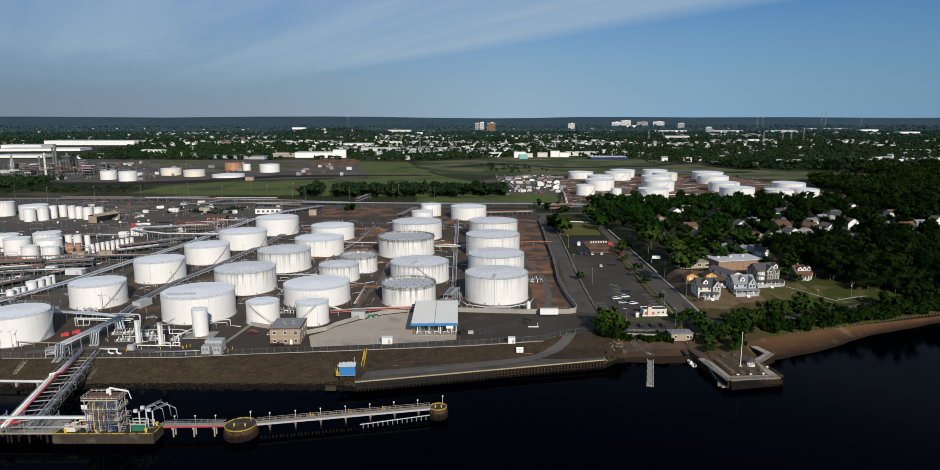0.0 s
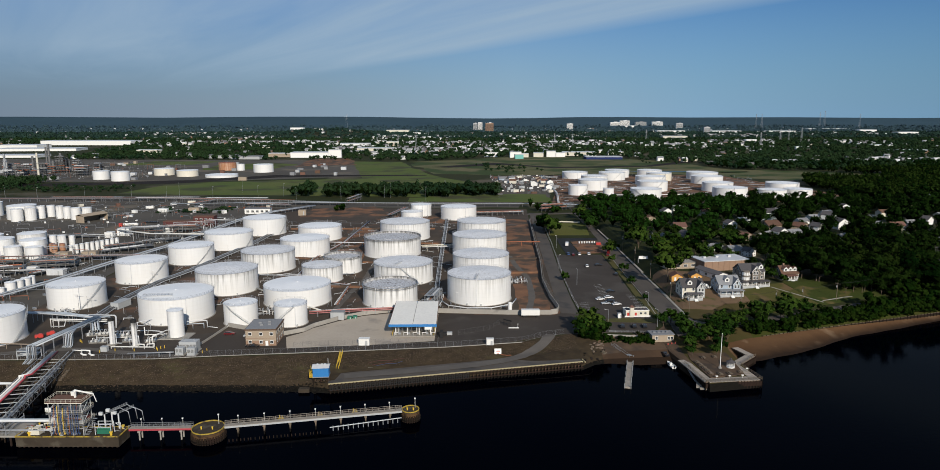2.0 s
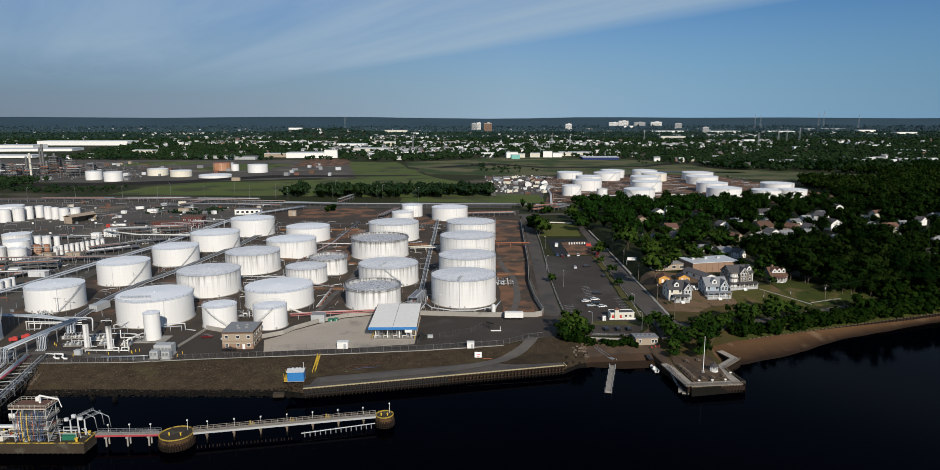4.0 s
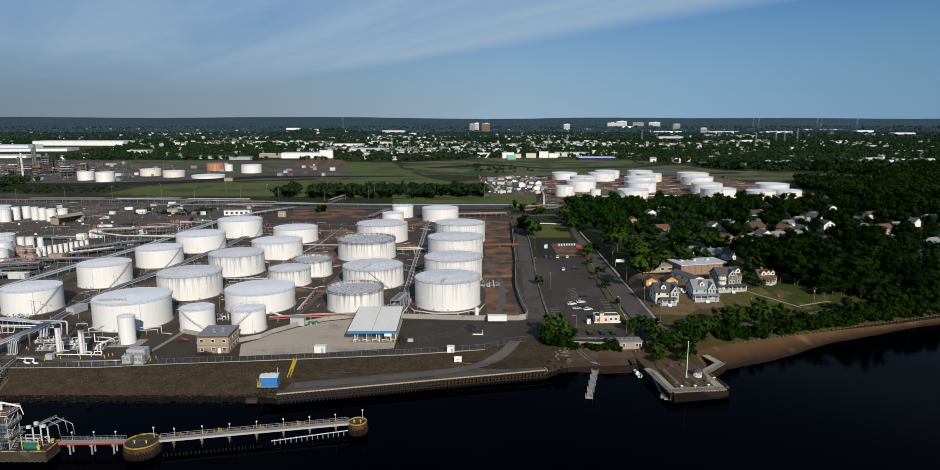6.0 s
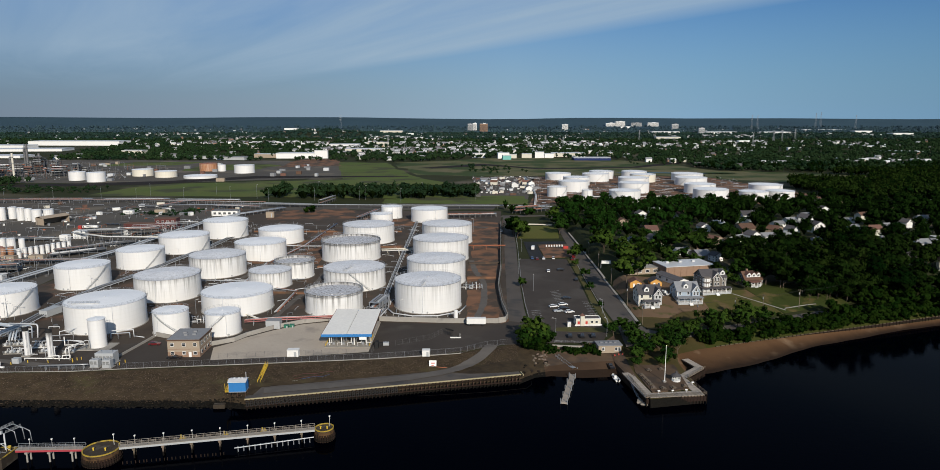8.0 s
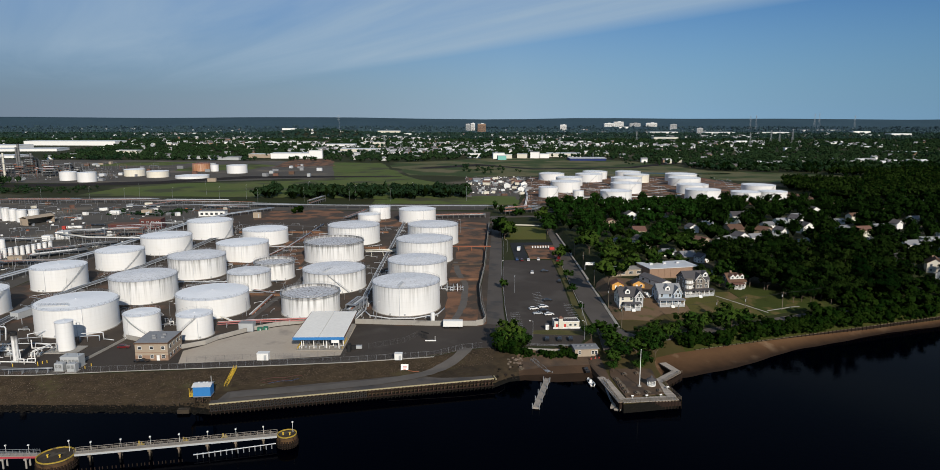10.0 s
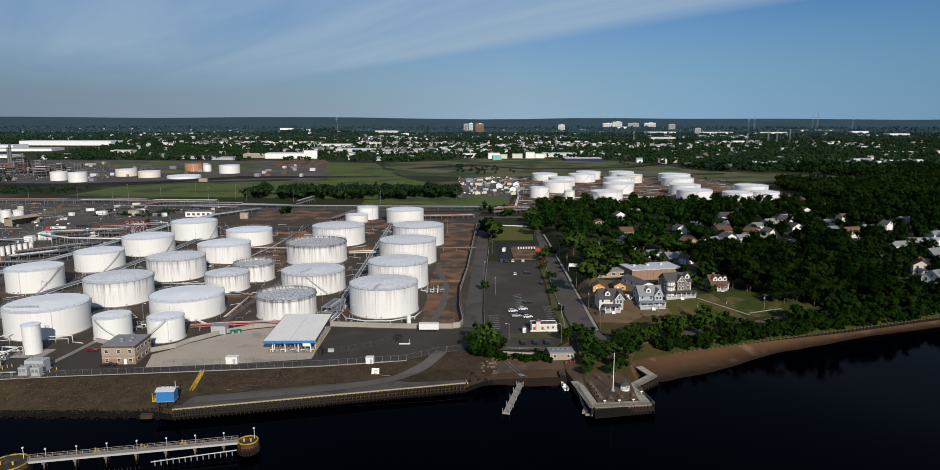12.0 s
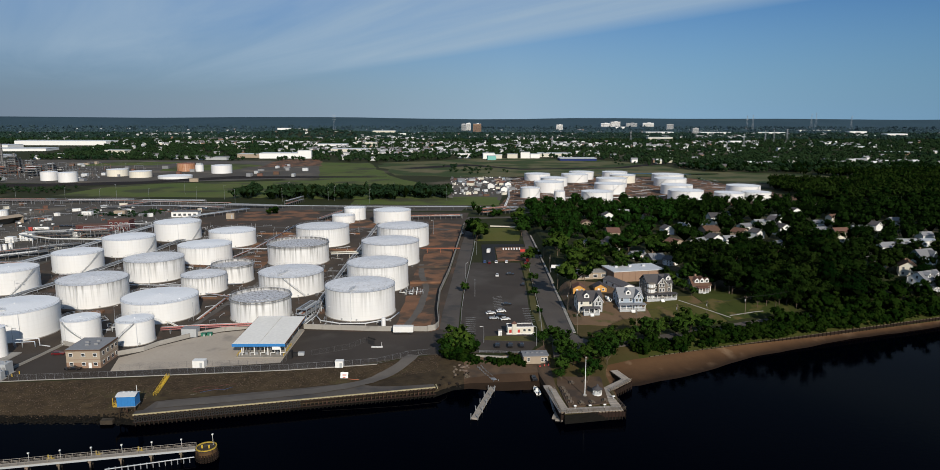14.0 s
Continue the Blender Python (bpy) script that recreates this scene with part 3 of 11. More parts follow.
# across the shore: x, then y of the toe, the waterline, and y, z of two breaks, and y of the bank's top
SHORE = [
    (-6000, 222, 238.5, 244, -3.8, 249, -1.8, 254), (-185, 222, 238.5, 244, -3.8, 249, -1.8, 254), (-115, 223, 239.4, 244.5, -3.8, 250, -1.9, 255.5),
    (-60, 224, 238.2, 244, -3.8, 250, -2.2, 261.5), (-50, 225, 238, 243, -3.8, 249, -2.6, 263), (-43, 236.3, 236.6, 237, -2.5, 247.5, -2.45, 264),
    (-8, 244.5, 244.8, 245.2, -2.5, 255, -2.45, 268), (24, 252, 252.3, 252.7, -2.5, 264, -2.4, 274), (54, 259, 259.3, 259.8, -2.5, 276, -1.6, 287),
    (60, 250, 265, 269, -4.2, 278, -2.2, 286), (66, 250, 266.5, 272, -4, 281, -2.2, 285), (78, 250, 264.5, 274, -3.2, 281, -2, 284.5),
    (92, 250, 266, 275, -3, 283, -1.8, 291), (97, 237, 237.4, 237.9, -3, 268, -2.7, 298), (116.4, 241, 241.4, 241.9, -3, 268, -2.7, 300),
    (119, 252, 266.5, 274, -4.6, 282, -3, 301), (130, 255, 269.5, 279, -4.2, 287.5, -2.7, 299), (152, 266, 280, 288, -4.2, 295.5, -2.7, 305),
    (183, 287, 299, 303, -4.4, 306.5, -3.0, 317), (229, 308, 319.4, 321.2, -5.1, 322.6, -4.0, 334), (300, 333, 344.2, 346, -5.2, 347.3, -4.1, 359), (420, 376, 387.4, 389.6, -5.0, 391.1, -4.0, 402), (6000, 420, 440, 446, -4, 450, -2.5, 460)]
SH = np.array(SHORE, dtype=float)


def shore(x, k):
    return np.interp(x, SH[:, 0], SH[:, k])


def relief(x, y):
    """Land height behind the bank's top: flat, low hills fitted to the camera's horizon."""
    far = np.clip((y - 4200) / 700, 0, 1)
    crest = 58 + 5 * np.sin(x / 830 + 1) + 3 * np.sin(x / 310) + 13 * np.clip((x - 450) / 500, 0, 1) + 21 * np.clip((150 - x) / 900, 0, 1)
    knoll = 26 * np.exp(-((x + 640) / 210) ** 2 - ((y - 3100) / 260) ** 2)
    return far ** 1.5 * crest + knoll


def build_ground():
    xs = np.concatenate([[-6000, -4500, -3200, -2200, -1500, -1000, -700, -500, -380, -310], np.arange(-260, 302, 2.0), [330, 380, 460, 600, 800, 1100, 1600, 2300, 3200, 4500, 6000]])
    xs = np.unique(np.concatenate([xs, [-43.0, -42.6, 54.0, 54.5, 96.6, 97.0, 116.4, 117.0]]))
    cols = []
    rnd = np.random.RandomState(4)
    far = np.array([0, 1.5, 3, 5, 9, 13, 18, 24, 31, 39, 47, 55, 62, 68, 73, 77, 81, 85, 88, 91, 94, 97, 100]) / 100
    for x in xs:
        toe, wl_, y1, z1, y2, z2, top = (shore(x, k) for k in range(1, 8))
        if x > 119:
            wl_ = wl_ + 0.35 * math.sin(x * 0.11) + 0.2 * math.sin(x * 0.37 + 1)
        ys = [-600, 60, toe - 6, toe]
        zs = [-14, -12, -10, -8.5]
        for (ya, za), (yb, zb) in (((toe, -8.5), (wl_, WATER_Z)), ((wl_, WATER_Z), (y1, z1)), ((y1, z1), (y2, z2)), ((y2, z2), (top, 0.0))):
            for k in (0.25, 0.5, 0.75, 1.0):
                ys.append(ya + (yb - ya) * k)
                zs.append(za + (zb - za) * k + (rnd.uniform(-0.16, 0.16) if (x < -43 or 54 < x < 66) and k < 1 else 0))
        # rows that follow the breaks of the slope, then rows out to the hills
        brk = [max(y, top + 3 + 2 * i) for i, y in enumerate(v + max(0, x - 200) * 0.36 if abs(x) < 900 else v + (252 if x > 0 else 0) for v in SLOPE_Y)]
        rows = [top + 1]
        for (ya, yb), n in zip(zip([top + 1] + brk, brk), (4, 6, 6, 8, 6, 4)):
            rows += [ya + (yb - ya) * (k + 1) / n for k in range(n)]
        rows += [brk[-1] + (4960 - brk[-1]) * k for k in far[1:]]
        for yy in rows:
            ys.append(yy)
            zs.append(float(relief(x, yy) + slope_z(min(x, 900), yy)))
        cols.append(list(zip(ys, zs)))
    nx, ny = len(xs), len(cols[0])
    verts = [(xs[i], y, z) for i in range(nx) for y, z in cols[i]]
    faces, kinds = [], []
    for i in range(nx - 1):
        xm = (xs[i] + xs[i + 1]) / 2
        for j in range(ny - 1):
            faces.append((i * ny + j, (i + 1) * ny + j, (i + 1) * ny + j + 1, i * ny + j + 1))
            if j < 19:
                k = 6 if j < 9 else 1
                if 64 < xm < 97 or xm > 117:
                    k = 7 if xm < 97 and j < 9 else 8 if xm < 97 and j < 11 else (5 if xm < 97 else 2) if j < 15 else (5 if xm < 97 else 3 if xm < 135 else 9)
                elif xm >= 97:
                    k = 6 if j < 11 else 3
            else:
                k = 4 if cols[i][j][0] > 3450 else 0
            kinds.append(k)
    ob = grid_mesh("ground", verts, faces, M_GROUND)
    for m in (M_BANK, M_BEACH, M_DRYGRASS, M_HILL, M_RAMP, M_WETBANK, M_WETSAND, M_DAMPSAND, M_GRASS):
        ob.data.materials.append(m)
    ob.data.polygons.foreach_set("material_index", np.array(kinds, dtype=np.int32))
    tagged(ob, "flat river land with a gravel bank, sandy beach and low far hills", "ground", kind="structure")


build_ground()
wbm = bmesh.new()
box(wbm, (0, -700, WATER_Z - 0.5), (11800, 2700, 1.0))
tagged(part("water", wbm, M_WATER), "dark calm river water with faint ripples", "water", kind="structure")

patch("plant_yard", [(-208, 256), (-185, 254.6), (-115, 256), (-60, 262.5), (-8, 268.6), (24, 274.6), (54, 288), (52.6, 322), (50.5, 345), (50.2, 380), (54, 430), (58, 520), (62, 600), (66, 680), (-100, 690), (-198, 690), (-203, 480)], 0.04, M_YARD,
      "dark oily earth and cinder yard between storage tanks")
patch("asphalt_yard", [(-112, 258), (-60, 263), (-8, 269), (24, 275), (44, 285), (60, 287), (61, 317), (53, 318), (47.8, 313), (-7, 316), (-27, 318.6), (-112, 285)], 0.09, M_ASPH, "dark patched asphalt yard inside the terminal gate", category="pavement")
patch("asphalt_pad", [(-176, 262), (-150, 259.5), (-112, 258.8), (-112, 284.6), (-124, 296), (-150, 296), (-176, 290)], 0.085, M_ASPH, "worn asphalt pad under the valve piping", 0.8, 6, category="pavement")
patch("concrete_apron", [(-66, 268), (-28, 273), (-6, 277), (-6, 316), (-27.5, 318), (-41.6, 313), (-52, 304.5), (-61, 294.6), (-64, 288.5), (-70, 282)], 0.13, M_CONCPAD, "worn pale concrete apron beside the loading canopy", category="pavement")
patch("car_park", [(62.5, 288), (62.2, 345), (64.8, 425), (68, 455), (98.5, 455), (97.5, 400), (95, 346), (94.5, 300), (90, 288)], 0.1, M_ASPH, "dark asphalt car park with faded bay lines", category="pavement")
patch("terminal_road", [(52.8, 318), (53.3, 345), (54.4, 367.6), (58.8, 475), (63, 560), (66, 640), (72, 640), (70.6, 560), (68.6, 500), (64.4, 420), (62.6, 378), (61.5, 340), (61.3, 316)], 0.14, M_ASPHOLD, "narrow pale asphalt road along the terminal fence", category="road")
patch("street", [(99, 284), (101, 309), (100.5, 345), (102.4, 409), (105, 470), (108, 560), (110, 690), (113.6, 674.7), (113.4, 543.7), (113.2, 466.6), (112.4, 399.5), (111.5, 345), (111, 312), (116, 303), (124, 301), (150, 311), (181.4, 323.9), (217.6, 334.4), (296.3, 363.5), (299, 359), (219, 329.5), (182.5, 318), (150, 304), (122, 294), (112, 290), (108, 284)], 0.12, M_ASPHOLD, "patched grey asphalt street to the boat ramp and along the shore", category="road")
patch("cross_street", [(63, 640), (66, 652), (112, 655), (150, 662), (150, 656), (112, 648)], 0.15, M_ASPHOLD, "narrow grey street crossing behind the lawn", category="road")
patch("wharf_track", [(-41, 240), (-8, 247.5), (24, 255), (52, 261.5), (52, 266), (30, 264), (14, 260.5), (-10, 254.5), (-40, 247)], -2.36, M_ASPHOLD, "dusty grey paving behind the wharf edge", 0.4, 6, 0.4, category="pavement")
patch("red_earth_bund", [(33, 322), (49, 318), (49, 345), (48.5, 380), (52, 430), (56, 520), (60, 585), (36, 585), (36, 470), (33, 400)], 0.1, M_REDEARTH, "reddish bare earth inside the tank bund", 0.8, 9)
patch("red_earth_between_tanks", [(-22, 330), (-6, 330), (-5, 560), (-20, 560), (-23, 450)], 0.1, M_YARD, "strip of dark stained earth between tank rows", 0.9, 9)
patch("red_earth_field", [(-150, 628), (-53, 636), (60, 610), (60, 590), (-60, 590), (-62, 640), (-90, 700), (-150, 682)], 0.08, M_REDEARTH, "reddish bare field behind the tanks", 1.2, 12)
patch("red_earth_rear", [(-92, 440), (-62, 440), (-62, 570), (-90, 570)], 0.1, M_REDEARTH, "reddish earth between rear tanks", 1.0, 9)
patch("verge", [(97.2, 300), (100, 309), (99.3, 345), (101, 409), (104, 455), (99, 455), (98.4, 400), (96, 346)], 0.17, M_VERGE, "dry grass verge between car park and street", 0.15, 6, category="verge")
# shadow beside the wall, painted as a dark strip of ground
patch("road_shoulder", [(52.6, 322), (51.2, 345), (50.9, 380), (54.8, 430), (58.8, 520), (62.4, 600), (66, 640), (63, 560), (58.8, 475), (54.4, 367.6), (53.3, 345), (52.8, 318)], 0.12, M_YARD, "earth strip painted dark for the shadow between boundary wall and road", 0.2, 6)
patch("island_verge", [(72, 303.5), (94.5, 301.5), (97, 307), (80, 309), (73, 308)], 0.2, M_VERGE, "dry grass island at the car park's end", 0.2, 4, category="verge")
patch("new_asphalt", [(75, 459), (84, 459), (84, 506), (106, 508), (106, 518), (75, 516)], 0.2, M_BLACK, "fresh black asphalt lot", category="pavement")
patch("gravel_lot", [(84.6, 459), (106, 462), (106, 507), (84.6, 505)], 0.18, M_REDEARTH, "bare sandy lot with pallets", 0.4, 8)
patch("lawn", [(72, 531), (103.4, 531), (110, 588), (84, 592)], 0.1, M_LAWN, "green mown lawn beside the road", 0.4, 8, category="lawn")
patch("lawn", [(149, 316), (183.4, 327.4), (176, 354), (168, 353), (150, 347)], 0.13, M_WORNLAWN, "worn olive lawn in front of the taupe house", 0.5, 6, category="lawn")
patch("lawn", [(113, 306), (124, 306), (149, 315), (149.6, 330), (136, 329), (128, 322), (113.1, 324)], 0.12, M_DRYGRASS, "patchy dry lawn between street and new houses", 0.5, 6, category="lawn")
patch("lawn", [(184.1, 327.6), (217.9, 338.7), (225, 343.5), (214, 361), (197.8, 370), (175.6, 356.8)], 0.11, M_MOWN, "green mown lawn of the brick-roofed house", 0.4, 8, category="lawn")
patch("bare_plot", [(113.1, 324.4), (128, 322.4), (136, 329.4), (149.8, 330.4), (150, 347.4), (147, 358), (140.7, 375), (115.2, 385.8), (113.1, 378.7)], 0.11, M_BAREEARTH, "bare brown earth round the new houses", 0.6, 8)
patch("park_grass", [(99, 243), (113, 246.5), (114.5, 267), (112, 296), (101, 283), (97.5, 262)], -2.55, M_RAMP, "brown trodden earth of the waterside park", 0.2, 5, 1.5, category="lawn")
# the land behind, left to right
patch("rear_yard", [(-900, 690), (-199, 690), (-204, 480), (-209, 256), (-900, 254)], 0.05, M_INDUSTRIAL, "bare dark yard with pipework", 3, 30)
patch("rail_yard", [(-900, 692), (60, 692), (66, 740), (-170, 730), (-330, 800), (-900, 760)], 0.05, M_INDUSTRIAL, "bare dark yard with pipe tracks", 3, 30)
patch("refinery_ground", [(-1000, 960), (-380, 965), (-150, 1050), (-150, 1240), (-330, 1420), (-1300, 1500)], 0.05, M_INDUSTRIAL, "bare industrial ground of the refinery", 5, 40)
patch("settling_pond", [(-620, 900), (-400, 940), (-285, 1030), (-160, 1050), (-60, 1060), (-60, 1068), (-170, 1075), (-296, 1075), (-400, 990), (-620, 930)], 0.1, M_LAGOON, "black settling pond", 3, 30)
patch("meadow", [(-420, 815), (-225, 800), (60, 775), (60, 830), (-60, 1090), (-130, 1370), (-235, 1390), (-200, 1240), (-150, 1020), (-400, 940)], 0.06, M_MEADOW, "green river meadow", 5, 40, category="meadow")
patch("meadow", [(-60, 742), (99, 734), (99, 806), (60, 812), (-60, 776)], 0.11, M_MEADOW, "strip of tall green grass along the creek", 2, 12, category="meadow")
patch("meadow", [(-455, 1170), (-340, 1190), (-320, 1300), (-380, 1350), (-470, 1290)], 0.09, M_MEADOW, "rough green grass on refinery ground", 5, 20, category="meadow")
patch("meadow", [(-660, 1280), (-520, 1300), (-500, 1390), (-640, 1400)], 0.09, M_MEADOW, "rough green grass on refinery ground", 5, 20, category="meadow")
patch("brown_field", [(-313, 1250), (-328, 1467), (-254, 1486), (-204, 1291)], 0.1, M_REDEARTH, "levelled brown earth beside the refinery", 4, 40)
patch("marsh", [(-50, 1090), (40, 1060), (150, 1075), (330, 1090), (420, 1000), (520, 955), (590, 975), (650, 1060), (560, 1130), (455, 1170), (430, 1330), (330, 1480), (120, 1540), (-20, 1420), (-110, 1370)], 0.06, M_MARSH, "tan and green reed marsh", 12, 40, category="marsh")
patch("marsh_creek", [(60, 1340), (160, 1230), (330, 1260), (450, 1390), (470, 1370), (340, 1240), (160, 1205), (70, 1290), (-30, 1220), (-60, 1235)], 0.12, M_LAGOON, "dark winding creek through the marsh", 1.5, 25, category="water")
patch("marsh_creek", [(270, 1130), (300, 1150), (430, 1120), (470, 1130), (470, 1122), (430, 1108), (300, 1134)], 0.12, M_WATER, "still pool in the marsh", 1.0, 20, category="water")
patch("rear_farm_ground", [(96, 720), (110, 800), (130, 1060), (330, 1070), (400, 1040), (430, 860), (430, 720), (250, 690)], 0.09, M_REDEARTH, "reddish bunded ground of the second tank farm", 1.5, 20)
patch("junkyard_ground", [(40, 790), (100, 775), (120, 960), (140, 1065), (40, 1050)], 0.09, M_INDUSTRIAL, "cluttered bare yard", 1.5, 20)


def land_z(x, y):
    """Height of the built land at a place."""
    toe, wl_, y1, z1, y2, z2, top = (float(shore(x, k)) for k in range(1, 8))
    return float(np.interp(y, [toe, wl_, y1, y2, top], [-8.5, WATER_Z, z1, z2, 0.0]) + slope_z(x, y))


def track(name, line, width, lift, mat, label, jitter=0.25, category="track"):
    """A worn track draped along the land."""
    r = random.Random(len(line) * 7 + int(line[0][0]))
    pts = []
    for a, b in zip(line, line[1:]):
        n = max(2, int(math.hypot(b[0] - a[0], b[1] - a[1]) / 2.5))
        pts += [(a[0] + (b[0] - a[0]) * i / n, a[1] + (b[1] - a[1]) * i / n) for i in range(n)]
    pts.append(line[-1])
    for _ in range(6):
        pts = [pts[0]] + [tuple((p[k] + 2 * q[k] + w[k]) / 4 for k in (0, 1)) for p, q, w in zip(pts, pts[1:], pts[2:])] + [pts[-1]]
    verts, faces = [], []
    for i, p in enumerate(pts):
        a, b = pts[max(0, i - 1)], pts[min(len(pts) - 1, i + 1)]
        d = Vector((b[0] - a[0], b[1] - a[1], 0)).normalized()
        for s in (-0.5, -0.17, 0.17, 0.5):
            u = s * width + r.uniform(-jitter, jitter)
            x, y = p[0] + d.y * u, p[1] - d.x * u
            verts.append((x, y, land_z(x, y) + lift + (0 if abs(s) < 0.3 else -0.02)))
    for i in range(len(pts) - 1):
        for k in range(3):
            faces.append((i * 4 + k, i * 4 + k + 1, i * 4 + k + 5, i * 4 + k + 4))
    return tagged(grid_mesh(name, verts, faces, mat), label, category, kind="structure")


track("gravel_track", [(-38, 243.5), (-8, 250), (14, 256), (28, 262.5), (36, 269.5), (41, 277), (44, 285)], 4.6, 0.34, M_ROADGREY, "pale gravel track curving up the bank")
for line, w in (([(-88, 330), (-93, 372), (-99, 395), (-93, 432), (-84, 480), (-86, 560)], 3.4), ([(-57, 322), (-55, 360), (-52, 372), (-52, 430)], 3.0), ([(38, 322), (42, 350), (43, 390), (38, 420), (36, 450)], 3.4), ([(-150, 330), (-146, 380), (-140, 430), (-132, 500), (-130, 590)], 3.4),
                ([(-130, 600), (-60, 585), (30, 590), (50, 580)], 4.0), ([(-180, 262), (-150, 268), (-125, 262), (-105, 258.6)], 3.6), ([(-64, 432), (-30, 428), (-4, 432)], 3.0)):
    track("yard_track", line, w, 0.16, M_ROADGREY, "pale worn vehicle track between the tanks")


# ---- storage tanks ----
def railing(bm, pts, height=1.1, step=2.0, r=0.04, rails=(0.55, 1.0)):
    """Posts and rails along a line of points."""
    for a, b in zip(pts, pts[1:]):
        a, b = Vector(a), Vector(b)
        n = max(1, int((b - a).length / step))
        for i in range(n + 1):
            p = a.lerp(b, i / n)
            tube(bm, p, p + Vector((0, 0, height)), r, 4, caps=False)
        for k in rails:
            up = Vector((0, 0, height * k))
            tube(bm, a + up, b + up, r, 4, caps=False)


TANKS = []


def storage_tank(x, y, r, h, shell_mat, roof_mat, label, group, stair=None, seed=0, detail=True, z=0.0, way=0):
    TANKS.append((x, y, r))
    rnd = random.Random(seed)
    t = thing("storage_tank", x, y, z, 0, label, "tank", group)
    seg = 64 if detail and r > 6 else 28
    bm = bmesh.new()
    tube(bm, (0, 0, 0), (0, 0, h), r, seg, caps=False)
    part("shell", bm, shell_mat, t)
    bm = bmesh.new()
    rise = r * 0.055
    sunk = shell_mat is M_GRIMY
    if sunk:
        # floating roof lying below the rim
        tube(bm, (0, 0, h - 1.6), (0, 0, h - 1.4), r - 0.15, seg)
        tube(bm, (0, 0, h - 1.4), (0, 0, h - 1.2), r * 0.45, 24)
        rise = -1.2
        roof_mat = M_ROOF_GRIME
    else:
        tube(bm, (0, 0, h - 0.02), (0, 0, h + rise), r * 0.996, seg, r2=0.3, caps=False)
        tube(bm, (0, 0, h + rise - 0.02), (0, 0, h + rise + 0.2), 0.25, 8)
    for k in range(1 if detail and not sunk else 0):
        a, q = rnd.uniform(0, 6.28), rnd.uniform(0.3, 0.8) * r
        tube(bm, (math.cos(a) * q, math.sin(a) * q, h), (math.cos(a) * q, math.sin(a) * q, h + rise * (1 - q / r) + 0.2), 0.2, 8)
    part("roof", bm, roof_mat, t)
    bm = bmesh.new()
    hoop(bm, r - 0.02, h - 0.12, 0.16, seg)
    if sunk:
        hoop(bm, r, h - 0.9, 0.5, seg, squash=0.2)
    part("rim", bm, M_PIPE if roof_mat is M_ROOF else M_STEEL, t)
    if not detail:
        return t
    bm = bmesh.new()
    hoop(bm, r - 0.05, -0.1, 0.5, seg, squash=0.7)
    part("base_ring", bm, M_CONC, t)
    bm = bmesh.new()
    n = max(14, int(r * 2.2))
    for i in range(n):
        a = 6.28319 * i / n
        c, s = math.cos(a) * (r + 0.02), math.sin(a) * (r + 0.02)
        tube(bm, (c, s, h), (c, s, h + 1.05), 0.035, 4, caps=False)
    for zz_ in (0.55, 1.05):
        hoop(bm, r, h + zz_ - 0.03, 0.05, seg)
    part("handrail", bm, M_STEEL, t)
    # stair up the shell: a band of treads between two stringers with a rail
    a0 = stair if stair is not None else rnd.uniform(-2.6, -0.5)
    sweep = h * 1.05 / r * (way or (1 if rnd.random() < 0.5 else -1))
    bm = bmesh.new()
    steps = int(h / 0.24)
    for i in range(steps):
        a, zz_ = a0 + sweep * i / steps, h * i / steps
        box(bm, (math.cos(a) * (r + 0.48), math.sin(a) * (r + 0.48), zz_ + 0.12), (0.62, 0.26, 0.05), math.degrees(a))
    m = 14
    for q, lift, rad in ((0.12, 0.0, 0.06), (0.82, 0.0, 0.06), (0.84, 1.05, 0.03), (0.84, 0.55, 0.025)):
        pts = [(math.cos(a0 + sweep * k / m) * (r + q), math.sin(a0 + sweep * k / m) * (r + q), h * k / m + lift + 0.1) for k in range(m + 1)]
        for a, b in zip(pts, pts[1:]):
            tube(bm, a, b, rad, 4, caps=False)
    for k in range(m + 1):
        a = a0 + sweep * k / m
        p = (math.cos(a) * (r + 0.9), math.sin(a) * (r + 0.9))
        tube(bm, (*p, h * k / m), (*p, h * k / m + 1.1), 0.03, 4, caps=False)
    part("stairway", bm, M_GREYPAINT, t, "grey steel stair curling up the shell")
    for k in range(2):
        a = rnd.uniform(-2.4, -0.7)
        bm = bmesh.new()
        tube(bm, (math.cos(a) * (r - 0.1), math.sin(a) * (r - 0.1), 0.9), (math.cos(a) * (r + 0.35), math.sin(a) * (r + 0.35), 0.9), 0.42, 12)
        part("manhole", bm, M_GREYPAINT, t)
    a = rnd.uniform(-2.2, -0.9)
    bm = bmesh.new()
    run(bm, [(math.cos(a) * (r + 0.2), math.sin(a) * (r + 0.2), h + 0.2), (math.cos(a) * (r + 0.2), math.sin(a) * (r + 0.2), 1.0), (math.cos(a) * (r + 2.0), math.sin(a) * (r + 2.0), 0.5)], 0.12, 6)
    part("riser_pipe", bm, M_PIPE, t)
    return t


FRONT = "storage tanks of the riverside terminal"
WT, ST, GR, FT = "white-painted steel storage tank", "white steel storage tank with dark rain streaks", "white storage tank with a grimy black rim", "off-white steel storage tank with faint streaks"
